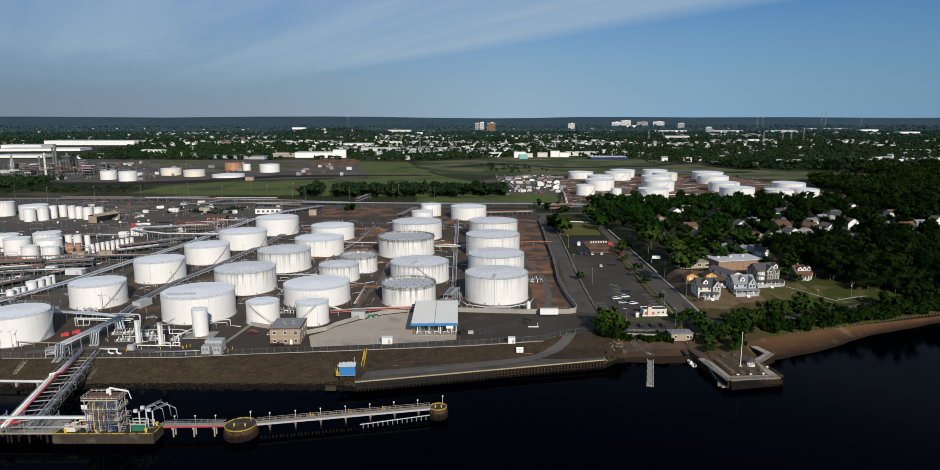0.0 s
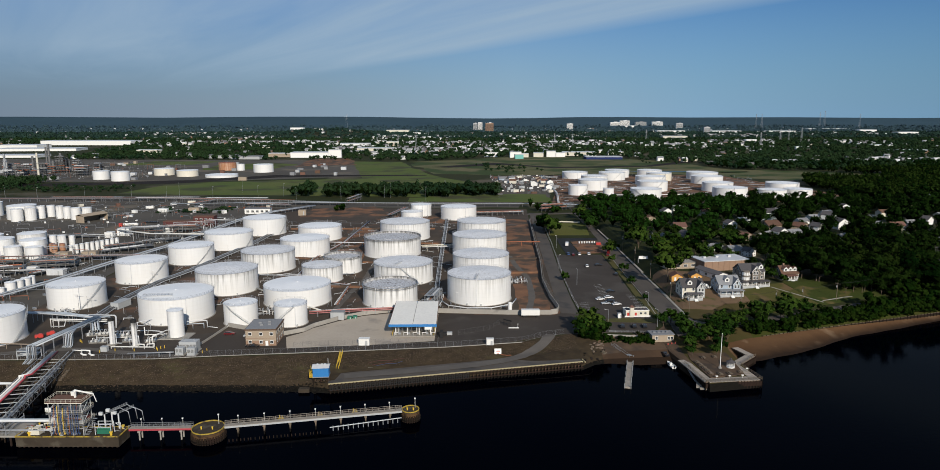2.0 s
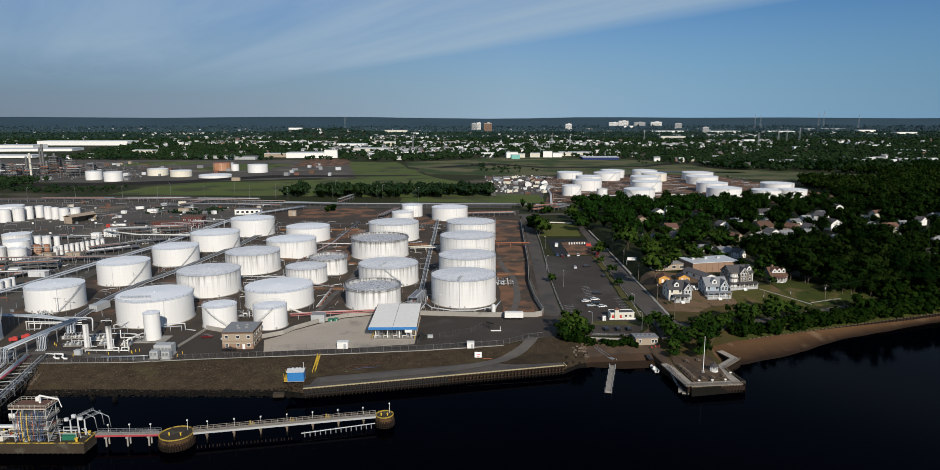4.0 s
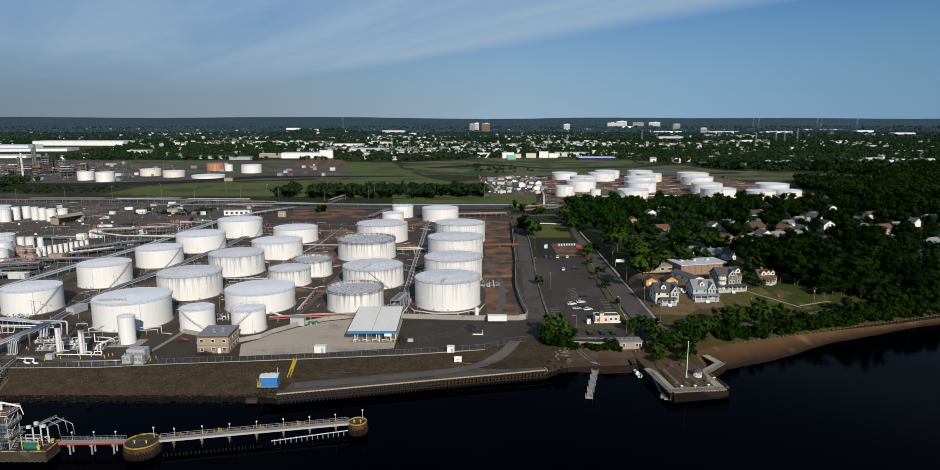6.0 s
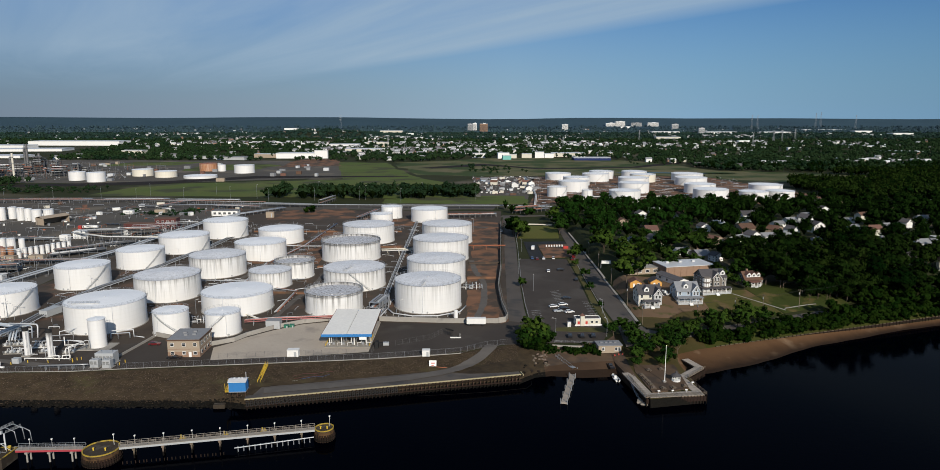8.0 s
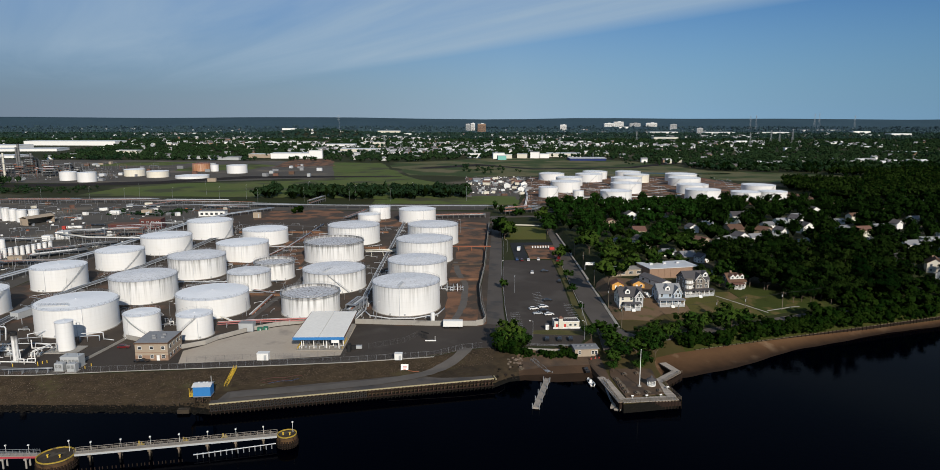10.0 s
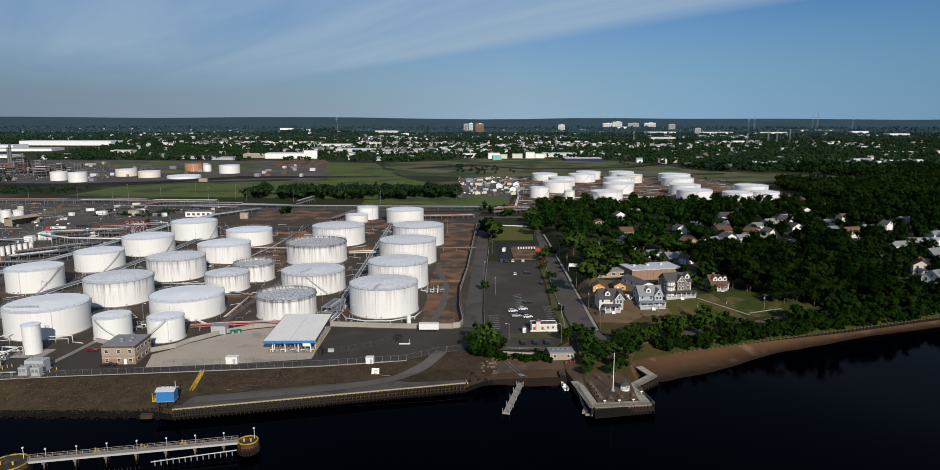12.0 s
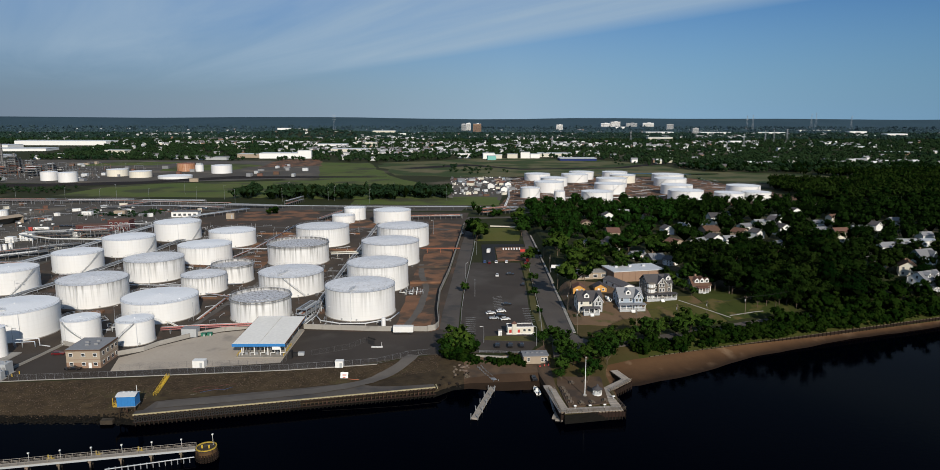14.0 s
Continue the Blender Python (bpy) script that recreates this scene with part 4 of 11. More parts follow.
for i, (x, y, r, h, kind) in enumerate((
        (13.9, 345.8, 16.5, 13.6, 3), (15.6, 396.5, 16.7, 13.4, 3), (15.6, 458.5, 18.4, 14.0, 3), (18, 519, 18.7, 13.9, 3),
        (-31.6, 338.9, 13.8, 10.2, 2), (-29.5, 386.5, 17.0, 10.6, 1), (-44, 460.3, 19.2, 12.6, 2), (-41.4, 522.7, 19.2, 12.9, 3))):
    storage_tank(x, y, r, h, (M_WHITE, M_STREAK, M_GRIMY, M_FAINT)[kind], M_ROOF if kind == 0 else M_ROOF_WORN, (WT, ST, GR, FT)[kind] + " on an earth yard", FRONT, seed=i, stair=None if i == 5 else 1.3)
for i, (x, y, r, h, kind) in enumerate((
        (-37.2, 639.3, 9.7, 10.8, 0), (-1.4, 622.2, 16.4, 11.1, 0), (-44.2, 620.0, 9.9, 6.7, 0), (-79.4, 340.6, 16.8, 9.2, 0),
        (-96.5, 304.4, 7.5, 9.6, 0), (-73, 302.6, 7.4, 9.6, 0), (-76.5, 386.3, 11.6, 9.0, 1), (-68.6, 408, 11.3, 10.1, 2))):
    storage_tank(x, y, r, h, (M_WHITE, M_STREAK, M_GRIMY, M_FAINT)[kind], M_ROOF if kind == 0 else M_ROOF_WORN, (WT, ST, GR, FT)[kind] + (" by a wall" if y < 310 else " in the tank yard"), FRONT, seed=i + 20,
                 stair=-0.75 if i == 4 else (-2.5 if i == 5 else 1.3), way=-1 if i == 4 else (1 if i == 5 else 0))
for i, (x, y, r, h, kind) in enumerate((
        (-116.4, 415.8, 16.2, 11.8, 1), (-104.2, 460.5, 16.5, 11.2, 3), (-106.9, 520, 16.4, 10.1, 0), (-156.7, 543.3, 16.7, 12.9, 0),
        (-172.7, 436.7, 14.1, 10.9, 0), (-165.3, 485.6, 16.6, 11.4, 0), (-123.8, 364, 16.3, 12.0, 1), (-181.4, 387.2, 14.0, 11.8, 0),
        (-189.6, 335.2, 13.3, 11.2, 0), (-195, 279.9, 13.2, 12.0, 0), (-130.2, 314.5, 16.7, 11.9, 0))):
    storage_tank(x, y, r, h, (M_WHITE, M_STREAK, M_GRIMY, M_FAINT)[kind], M_ROOF if kind != 1 else M_ROOF_WORN, (WT, ST, GR, FT)[kind] + " beside pipework", FRONT, seed=i + 40, stair=-1.0 if i in (8, 4, 7) else (-0.4 if i == 9 else -0.6 if i in (3, 5) else 1.3), way=1 if i in (4, 7, 8, 9) else 0)
storage_tank(-117.5, 283.5, 3.3, 12.0, M_WHITE, M_ROOF, "tall narrow white steel tank", "small upright tanks", detail=False, seed=70)

for x, y, z, turn, n in ((-134.2, 304.4, 12.45, 4, 13.0), (12.4, 333.6, 14.25, 82, 7.0), (-31.4, 378, 11.2, 70, 9.0)):
    t = thing("roof_walkway", x, y, z, turn, "narrow white gauge walkway on a tank roof", "walkway", "roof walkways")
    bm = bmesh.new()
    box(bm, (0, 0, 0.05), (n, 0.9, 0.12))
    part("deck", bm, M_WHITEPAINT, t)
    for k in (-0.45, 0.45):
        bm = bmesh.new()
        railing(bm, [(-n / 2, k, 0.1), (n / 2, k, 0.1)], 0.9, 1.6, 0.04)
        part("railing", bm, M_STEEL, t)

# small upright tanks of the chemical yard behind
SMALL = "small upright tanks"
for i, (x, y, r, h) in enumerate(((-442.8, 640, 8, 13), (-397.6, 605, 4.8, 11.3), (-404, 622, 12, 12.4), (-389.7, 612, 4.6, 11.5), (-387, 623, 3.3, 11.5), (-384, 633, 3.5, 10.7), (-369.8, 623, 3.2, 11.5),
                                  (-362.1, 621.4, 3.1, 10.8), (-351, 616, 4.1, 10.8), (-346, 625, 4.4, 9.8), (-310.1, 455.8, 8.3, 11.7), (-330, 474, 8.2, 11), (-312, 492, 9.4, 9.2), (-289.6, 458, 8, 10.6))):
    storage_tank(x, y, r, h, M_WHITE if i % 3 else M_FAINT, M_ROOF, "white upright tank in the rear chemical yard", SMALL, detail=False, seed=i + 80)
for i, (x, y, r, h) in enumerate(((-294.8, 444.7, 5.2, 8.4), (-281.9, 446.7, 5.3, 7.7), (-287.5, 477, 2.3, 9.9), (-280, 475, 2.7, 10.3), (-275, 478.6, 1.9, 9.5),
                                  (-237.8, 339.4, 1.8, 5.7), (-238.3, 345, 1.7, 5.4), (-237.6, 349, 1.5, 4.8), (-236.7, 355, 2.6, 6.4), (-235.2, 360, 2.1, 6.3), (-235.1, 365.4, 2.4, 6.2), (-234.1, 369.2, 1.5, 6.3))):
    storage_tank(x, y, r, h, M_WHITE if i % 3 else M_FAINT, M_ROOF, "small white upright tank among pipes", SMALL, detail=False, seed=i + 100)
for i in range(10):
    storage_tank(-264.5 + i * 1.9, 459 + i * 3.1, 1.3, 6.2, M_FAINT, M_ROOF, "small off-white upright tank in a row", SMALL, detail=False, seed=i + 120)
for i in range(4):
    storage_tank(-286 + i * 3.6, 464 + (i % 2) * 3, 1.9, 6.0, M_RUSTY, M_PIPERUST, "rust-red upright tank among white ones", SMALL, detail=False, seed=i + 140)

# second tank farm behind the trees
REAR = "storage tanks of the rear farm"
for i, (x, y, r, h) in enumerate(((165.9, 1017, 18.7, 9.5), (163.4, 852.6, 18.2, 12.6), (179.3, 931, 17.8, 11), (135.2, 790.6, 11.1, 11.4), (163.4, 754.4, 5.9, 10.7), (232.7, 1035, 18, 11),
                                  (216.5, 993, 19.1, 10.8), (200.3, 736.8, 16.6, 12.3), (234.6, 838.8, 18.3, 11.7), (252.7, 916.6, 20, 11.5))):
    storage_tank(x, y, r, h, M_WHITE, M_ROOF, "white steel tank of the second farm behind trees", REAR, seed=i + 160)
for i, (x, y, r, h) in enumerate(((282.1, 1034.6, 18.4, 10.8), (281.1, 978.9, 17.7, 10.8), (350.7, 1000.8, 22, 10), (334.4, 932.5, 21, 10), (312.5, 831.5, 18.3, 10.6), (299.7, 757.7, 18.7, 11),
                                  (388.8, 824.8, 19.1, 10), (346, 756, 15.5, 8.5), (377, 760, 15, 8.5))):
    storage_tank(x, y, r, h, M_CREAM if i == 1 else M_WHITE, M_ROOF, ("cream" if i == 1 else "white") + " steel tank of the second farm behind trees", REAR, seed=i + 180)

# refinery tanks, far left
OLD = "storage tanks of the far refinery"
for i, (x, y, r, h, m, word) in enumerate(((-537, 1006.5, 11.4, 12.3, M_WHITE, "white"), (-497.4, 984.6, 12.5, 13.3, M_WHITE, "white"), (-475.7, 1079, 15.5, 10.3, M_CREAM, "cream"), (-430.5, 1058.5, 16, 9.2, M_CREAM, "cream"),
                                           (-408.8, 1174, 14.7, 12.9, M_RUSTY, "rusted"), (-372.9, 1046, 24.2, 3.6, M_WHITE, "low white"), (-383.6, 1166, 6.7, 10.8, M_WHITE, "white"), (-334.9, 1134, 16.3, 12.8, M_WHITE, "white"))):
    storage_tank(x, y, r, h, m, M_PIPERUST if m is M_RUSTY else M_ROOF, word + " steel tank on bare refinery ground", OLD, detail=False, seed=i + 200)


# ---- tanker pier in the river ----
DECK = -2.5


def pile_mesh(r, h, seg=8):
    bm = bmesh.new()
    tube(bm, (0, 0, -h), (0, 0, 0), r, seg)
    return bm


def piles(name, spots, r, top, low, mat, parent, seg=8):
    """One mesh shared by a row of upright piles."""
    me = mesh_of(name, pile_mesh(r, top - low, seg), mat)
    for x, y in spots:
        ob = new(name, me)
        ob.parent = parent
        ob.location = (x, y, top)


M_DOLPHINWALL = material("rusty_fender_timber", (0.12, 0.07, 0.032), (0.05, 0.03, 0.018), 0.5, 0.9, 0.9, fine=6, third=(0.03, 0.02, 0.014), third_scale=0.6, third_cut=0.55, bump=0.4, bump_scale=4.0)


def dolphin(x, y, r, label, cells):
    t = thing("mooring_dolphin", x, y, 0, 0, label, "mooring dolphin", "mooring dolphins of the pier")
    bm = bmesh.new()
    tube(bm, (0, 0, DECK - 0.7), (0, 0, DECK), r, 36)
    part("cap", bm, M_DIRTYCONC, t, "round stained concrete cap")
    bm = bmesh.new()
    hoop(bm, r - 0.25, DECK, 0.3, 36)
    part("kerb", bm, M_YELLOWWORN, t, "worn yellow kerb ring")
    spots = [(math.cos(6.28319 * k / cells) * (r - 0.05), math.sin(6.28319 * k / cells) * (r - 0.05)) for k in range(cells)]
    piles("timber_post", spots, 0.36, DECK - 1.2, -8.5, M_PILE, t)
    bm = bmesh.new()
    tube(bm, (0, 0, DECK - 1.75), (0, 0, DECK - 0.25), r + 0.14, 36, r2=r + 0.08)
    part("fender_wall", bm, M_DOLPHINWALL, t, "rusty brown fender wall")
    for z, lean in ((-5.0, 0.05), (-5.55, -0.04)):
        bm = bmesh.new()
        hoop(bm, r + 0.32, 0, 0.16, 36)
        for v in bm.verts:
            v.co.z += z + lean * v.co.x
        part("waling", bm, M_BROWNPILE, t)
    for dx in (-0.35, 0.35):
        bm = bmesh.new()
        tube(bm, (dx * r, -0.2 * r, DECK), (dx * r, -0.2 * r, DECK + 0.7), 0.2, 10)
        tube(bm, (dx * r, -0.2 * r, DECK + 0.7), (dx * r, -0.2 * r, DECK + 0.85), 0.32, 10)
        part("bollard", bm, M_YELLOW, t, "yellow mooring bollard")
    bm = bmesh.new()
    tube(bm, (0.5 * r, 0.5 * r, DECK), (0.5 * r, 0.5 * r, DECK + 3.2), 0.07, 6)
    box(bm, (0.5 * r, 0.5 * r, DECK + 3.3), (0.45, 0.45, 0.3))
    part("lamp", bm, M_WHITEPAINT, t)


dolphin(-73.2, 202.0, 5.0, "round concrete mooring dolphin ringed with dark piles", 40)
dolphin(-10.8, 215.3, 2.9, "small round mooring dolphin at the walkway's end", 24)

# walkway to the dolphins
walkway = thing("pier_walkway", 0, 0, 0, 0, "long pale steel walkway on piles over the river", "walkway")
A0, A1, A2, A3 = (-97.5, 201.5), (-78.2, 202.2), (-68.4, 203.2), (-13.6, 214.6)
for (p, q), beam in (((A0, A1), M_PIPERED), ((A2, A3), M_PIPE)):
    d = Vector((q[0] - p[0], q[1] - p[1], 0))
    side = Vector((-d.y, d.x, 0)).normalized()
    turn = math.degrees(math.atan2(d.y, d.x))
    mid = ((p[0] + q[0]) / 2, (p[1] + q[1]) / 2)
    bm = bmesh.new()
    box(bm, (*mid, DECK + 0.25), (d.length, 1.9, 0.12), turn)
    part("deck", bm, M_DECK, walkway, "worn grey deck")
    for s in (-1, 1):
        bm = bmesh.new()
        o = side * 0.85 * s
        box(bm, (mid[0] + o.x, mid[1] + o.y, DECK - 0.12), (d.length, 0.2, 0.6), turn)
        part("girder", bm, M_GREYPAINT if beam is M_PIPE else beam, walkway)
        bm = bmesh.new()
        railing(bm, [(p[0] + o.x, p[1] + o.y, DECK + 0.3), (q[0] + o.x, q[1] + o.y, DECK + 0.3)], 1.15, 1.9, 0.05)
        part("railing", bm, M_DECK if beam is M_PIPE else M_STEEL, walkway)
    n = max(3, int(d.length / 7.8))
    for i in range(n):
        k = (i + 0.5) / n
        c = Vector((p[0], p[1], 0)) + d * k
        bm = bmesh.new()
        box(bm, (c.x, c.y, DECK - 0.65), (0.8, 2.6, 0.5), turn)
        for s in (-0.9, 0.9):
            o = side * s
            tube(bm, (c.x + o.x, c.y + o.y, -8.5), (c.x + o.x, c.y + o.y, DECK - 0.5), 0.26, 8)
        part("pile_bent", bm, M_WOOD if beam is M_PIPE else M_CONC, walkway)
        bm = bmesh.new()
        o = side * 0.95
        tube(bm, (c.x + o.x, c.y + o.y, DECK), (c.x + o.x, c.y + o.y, DECK + 2.6), 0.05, 5)
        box(bm, (c.x + o.x, c.y + o.y, DECK + 2.7), (0.4, 0.4, 0.35))
        part("lamp", bm, M_WHITEPAINT, walkway)
for k in (0.3, 0.52, 0.72):
    c = Vector((*A2, 0)).lerp(Vector((*A3, 0)), k)
    bm = bmesh.new()
    box(bm, (c.x, c.y + 1.4, DECK + 0.1), (1.8, 1.6, 0.3))
    tube(bm, (c.x - 0.4, c.y + 1.5, DECK + 0.2), (c.x - 0.4, c.y + 1.5, DECK + 1.4), 0.22, 8)
    tube(bm, (c.x + 0.4, c.y + 1.5, DECK + 0.2), (c.x + 0.4, c.y + 1.5, DECK + 1.1), 0.17, 8)
    part("bollard", bm, M_YELLOWWORN, walkway, "worn yellow mooring bollard pair")

fender = thing("fender_row", 0, 0, 0, 0, "row of pale posts with a beam standing in the water", "fender")
bm = bmesh.new()
tube(bm, (-36, 206.6, -4.7), (-13.6, 213.0, -4.4), 0.2, 6)
part("beam", bm, M_STEEL, fender)
piles("post", [(-35 + i * 1.55, 206.9 + i * 0.45) for i in range(14)], 0.17, -4.3, -8.5, M_STEEL, fender, 6)
stumps = thing("pile_stumps", 0, 0, 0, 0, "row of old dark timber stumps in the water", "pile stumps")
rn = random.Random(5)
piles("stump", [(-66 + i * 1.1 + rn.uniform(-0.2, 0.2), 199.5 + i * 0.22) for i in range(26)], 0.16, -5.2, -8.5, M_PILE, stumps, 6)

# loading platform
platform = thing("loading_platform", -114, 199.2, 0, 0, "concrete tanker loading platform with yellow edging", "platform")
bm = bmesh.new()
box(bm, (0, 0, DECK - 1.6), (31.5, 6.8, 3.2))
part("base", bm, M_DIRTYCONC, platform, "stained concrete block")
bm = bmesh.new()
for y in (-3.4, 3.4):
    box(bm, (0, y, DECK + 0.13), (31.7, 0.3, 0.26))
for x in (-15.8, 15.8):
    box(bm, (x, 0, DECK + 0.13), (0.3, 6.5, 0.26))
part("kerb", bm, M_YELLOWWORN, platform, "worn yellow kerb")
piles("timber_post", [(-15 + i * 1.5, -3.0) for i in range(21)], 0.32, DECK - 3.1, -8.5, M_PILE, platform)
for x, y in ((-12, -2.4), (13, -2.2), (14.4, 2.2)):
    bm = bmesh.new()
    tube(bm, (x, y, DECK), (x, y, DECK + 0.9), 0.35, 10)
    tube(bm, (x, y, DECK + 0.9), (x, y, DECK + 1.2), 0.55, 10)
    part("bollard", bm, M_YELLOW, platform)

tower = thing("loading_tower", -114.3, 199.4, DECK, 0, "open steel loading tower with hanging blue hoses and rusty decks", "loading tower")
LX, LY = 5.0, 2.5
for x in (-LX, -1.9, 1.9, LX):
    for y in (-LY, LY):
        bm = bmesh.new()
        box(bm, (x, y, 5.4), (0.2, 0.2, 10.8))
        part("column", bm, M_GREYPAINT, tower)
for z, m, nm in ((3.6, M_PIPEDARK, "lower grating deck"), (7.2, M_PIPEDARK, "middle grating deck"), (10.8, M_SHINGLEBR, "rust-brown top deck")):
    bm = bmesh.new()
    box(bm, (0, 0, z), (2 * LX + 1.2, 2 * LY + 1.2, 0.16))
    part("deck", bm, m, tower, nm)
    bm = bmesh.new()
    e = 0.55
    for y in (-LY - e, LY + e):
        box(bm, (0, y, z - 0.12), (2 * LX + 1.3, 0.14, 0.24))
    for x in (-LX - e, LX + e):
        box(bm, (x, 0, z - 0.12), (0.14, 2 * LY + 1.3, 0.24))
    part("edge_beam", bm, M_SIDECREAM if z > 10 else M_PIPEDARK, tower)
    bm = bmesh.new()
    railing(bm, [(-LX - e, -LY - e, z), (LX + e, -LY - e, z), (LX + e, LY + e, z), (-LX - e, LY + e, z), (-LX - e, -LY - e, z)], 1.1, 1.5, 0.05)
    part("railing", bm, M_SIDECREAM, tower)
for s in (-1, 1):
    for z0 in (0, 3.6, 7.2):
        bm = bmesh.new()
        tube(bm, (s * LX, -LY, z0), (s * LX, LY, z0 + 3.5), 0.09, 6)
        part("brace", bm, M_PIPE, tower)
rn = random.Random(9)
for i in range(15):
    x = -3.9 + i * 0.55 + rn.uniform(-0.15, 0.15)
    yellow = i in (3, 6)
    bm = bmesh.new()
    top = 9.8 - rn.uniform(0, 0.8)
    sag = rn.uniform(0.2, 0.9)
    run(bm, [(x, -LY - 0.3, top), (x + 0.1, -LY - 0.75, top * 0.6), (x, -LY - 0.6, 1.2), (x + sag * 0.5, -LY - 0.8, 0.5 + sag * 0.3), (x + sag, -LY - 0.5, 1.4)], 0.085 if not yellow else 0.1, 6)
    part("hose", bm, M_YELLOW if yellow else M_PIPERUST if i in (1, 9) else M_PIPEDARK if i in (4, 7, 12) else M_HOSE, tower, "yellow hose riser" if yellow else "hanging cargo hose")
bm = bmesh.new()
tube(bm, (1.4, 1.0, 10.8), (1.4, 1.0, 13.2), 0.35, 10)
tube(bm, (1.4, 1.0, 13.2), (7.4, 0.4, 12.3), 0.28, 8)
tube(bm, (7.4, 0.4, 12.3), (8.3, 0.2, 9.8), 0.14, 6)
box(bm, (1.0, 1.0, 12.2), (1.2, 1.0, 1.3))
part("crane", bm, M_WHITEPAINT, tower, "white hose crane")
bm = bmesh.new()
box(bm, (-5.2, -2.3, 8.3), (1.9, 0.3, 1.2))
box(bm, (-4.0, -1.6, 4.9), (1.5, 1.2, 2.4))
part("cabin", bm, M_WHITEPAINT, tower, "white control boxes")
bm = bmesh.new()
for i in range(8):
    box(bm, (LX + 0.9 + 0.35 * (i % 2), -2.2 + 0.6 * i, 0.3 + 0.45 * i), (1.2, 0.6, 0.08))
railing(bm, [(LX + 0.5, -2.5, 0.3), (LX + 0.5, 2.4, 4.0), (LX + 1.7, 2.4, 4.0)], 1.0, 1.2, 0.04)
part("stairway", bm, M_STEEL, tower)
for i in range(34):
    x, y = rn.uniform(-LX, LX), rn.uniform(-LY, LY)
    z0, z1 = rn.choice(((0, 3.5), (3.7, 7.1), (7.3, 10.7), (0, 7.0), (3.7, 10.6)))
    bm = bmesh.new()
    if i % 3:
        run(bm, [(x, y, z0), (x, y, z1 - 0.8), (x + rn.uniform(-1.5, 1.5), y, z1 - 0.8)], rn.uniform(0.05, 0.11), 5)
    else:
        run(bm, [(-LX + 0.3, y, z0 + rn.uniform(0.4, 2.8)), (x, y, z0 + 1.6), (LX - 0.3, y, z0 + rn.uniform(0.5, 2.6))], rn.uniform(0.06, 0.14), 5)
    part("instrument_pipe", bm, rn.choice((M_PIPEDARK, M_PIPERUST, M_PIPE, M_PIPEDARK, M_GREYPAINT)), tower)
for i in range(16):
    x, y, z = rn.uniform(-LX, LX), rn.uniform(-LY, LY), rn.choice((0.0, 3.7, 7.3))
    bm = bmesh.new()
    box(bm, (x, y, z + 0.5), (rn.uniform(0.4, 1.2), rn.uniform(0.4, 0.9), 1.0))
    part("equipment_box", bm, rn.choice((M_PIPEDARK, M_GREYPAINT, M_MAROON, M_STEEL, M_DIRTYCONC)), tower)
for i in range(22):
    bm = bmesh.new()
    x, y = rn.uniform(6.8, 15) * rn.choice((-1, 1)), rn.uniform(-2.2, 2.6)
    h = rn.uniform(0.5, 2.6)
    run(bm, [(x, y, 0), (x, y, h), (x + rn.uniform(-2, 2), y + rn.uniform(-0.4, 0.4), h), (x + rn.uniform(-2, 2), y, 0.2)], rn.uniform(0.05, 0.12), 5)
    tagged(part("process_pipe", bm, rn.choice((M_PIPEDARK, M_PIPE, M_PIPERUST, M_STEEL)), None), "thin bent process pipe on the platform", "pipe", "platform pipes").matrix_world = pose(-114.2, 199.4, DECK)
# loading arms and machines beside the tower
for x, y, h in ((-104.5, 200.5, 5.2), (-102.6, 201.2, 6.0), (-100.8, 201.6, 5.0)):
    arm = thing("marine_loader", x, y, DECK, 0, "grey articulated loading arm on the platform", "marine loader", "marine loaders")
    bm = bmesh.new()
    tube(bm, (0, 0, 0), (0, 0, h), 0.22, 8)
    part("riser", bm, M_PIPE, arm)
    bm = bmesh.new()
    run(bm, [(0, 0, h), (4.6, 0.8, h + 1.8), (7.2, 0.6, h + 0.6), (7.6, 0.6, h - 2.8)], 0.11, 6)
    railing(bm, [(0.4, 0.2, h), (4.6, 0.9, h + 1.8)], 0.7, 1.0, 0.05)
    part("boom", bm, M_STEEL, arm)
    bm = bmesh.new()
    box(bm, (-0.9, -0.3, h + 0.4), (1.1, 0.7, 0.9))
    part("counterweight", bm, M_PIPE, arm)
shed = thing("pump_skid", -103.5, 198.2, DECK, 0, "green pump skid under a pale steel frame", "pump")
bm = bmesh.new()
box(bm, (0, 0, 0.9), (4.2, 1.5, 1.5))
tube(bm, (-2, 0, 1.8), (2, 0, 1.8), 0.4, 8)
part("body", bm, M_GREENPAINT, shed)
bm = bmesh.new()
for x in (-2.4, 2.4):
    for y in (-1, 1):
        box(bm, (x, y, 1.8), (0.15, 0.15, 3.6))
for z in (2.4, 3.6):
    box(bm, (0, -1, z), (5, 0.14, 0.14))
    box(bm, (0, 1, z), (5, 0.14, 0.14))
part("frame", bm, M_PIPE, shed)
rn = random.Random(12)
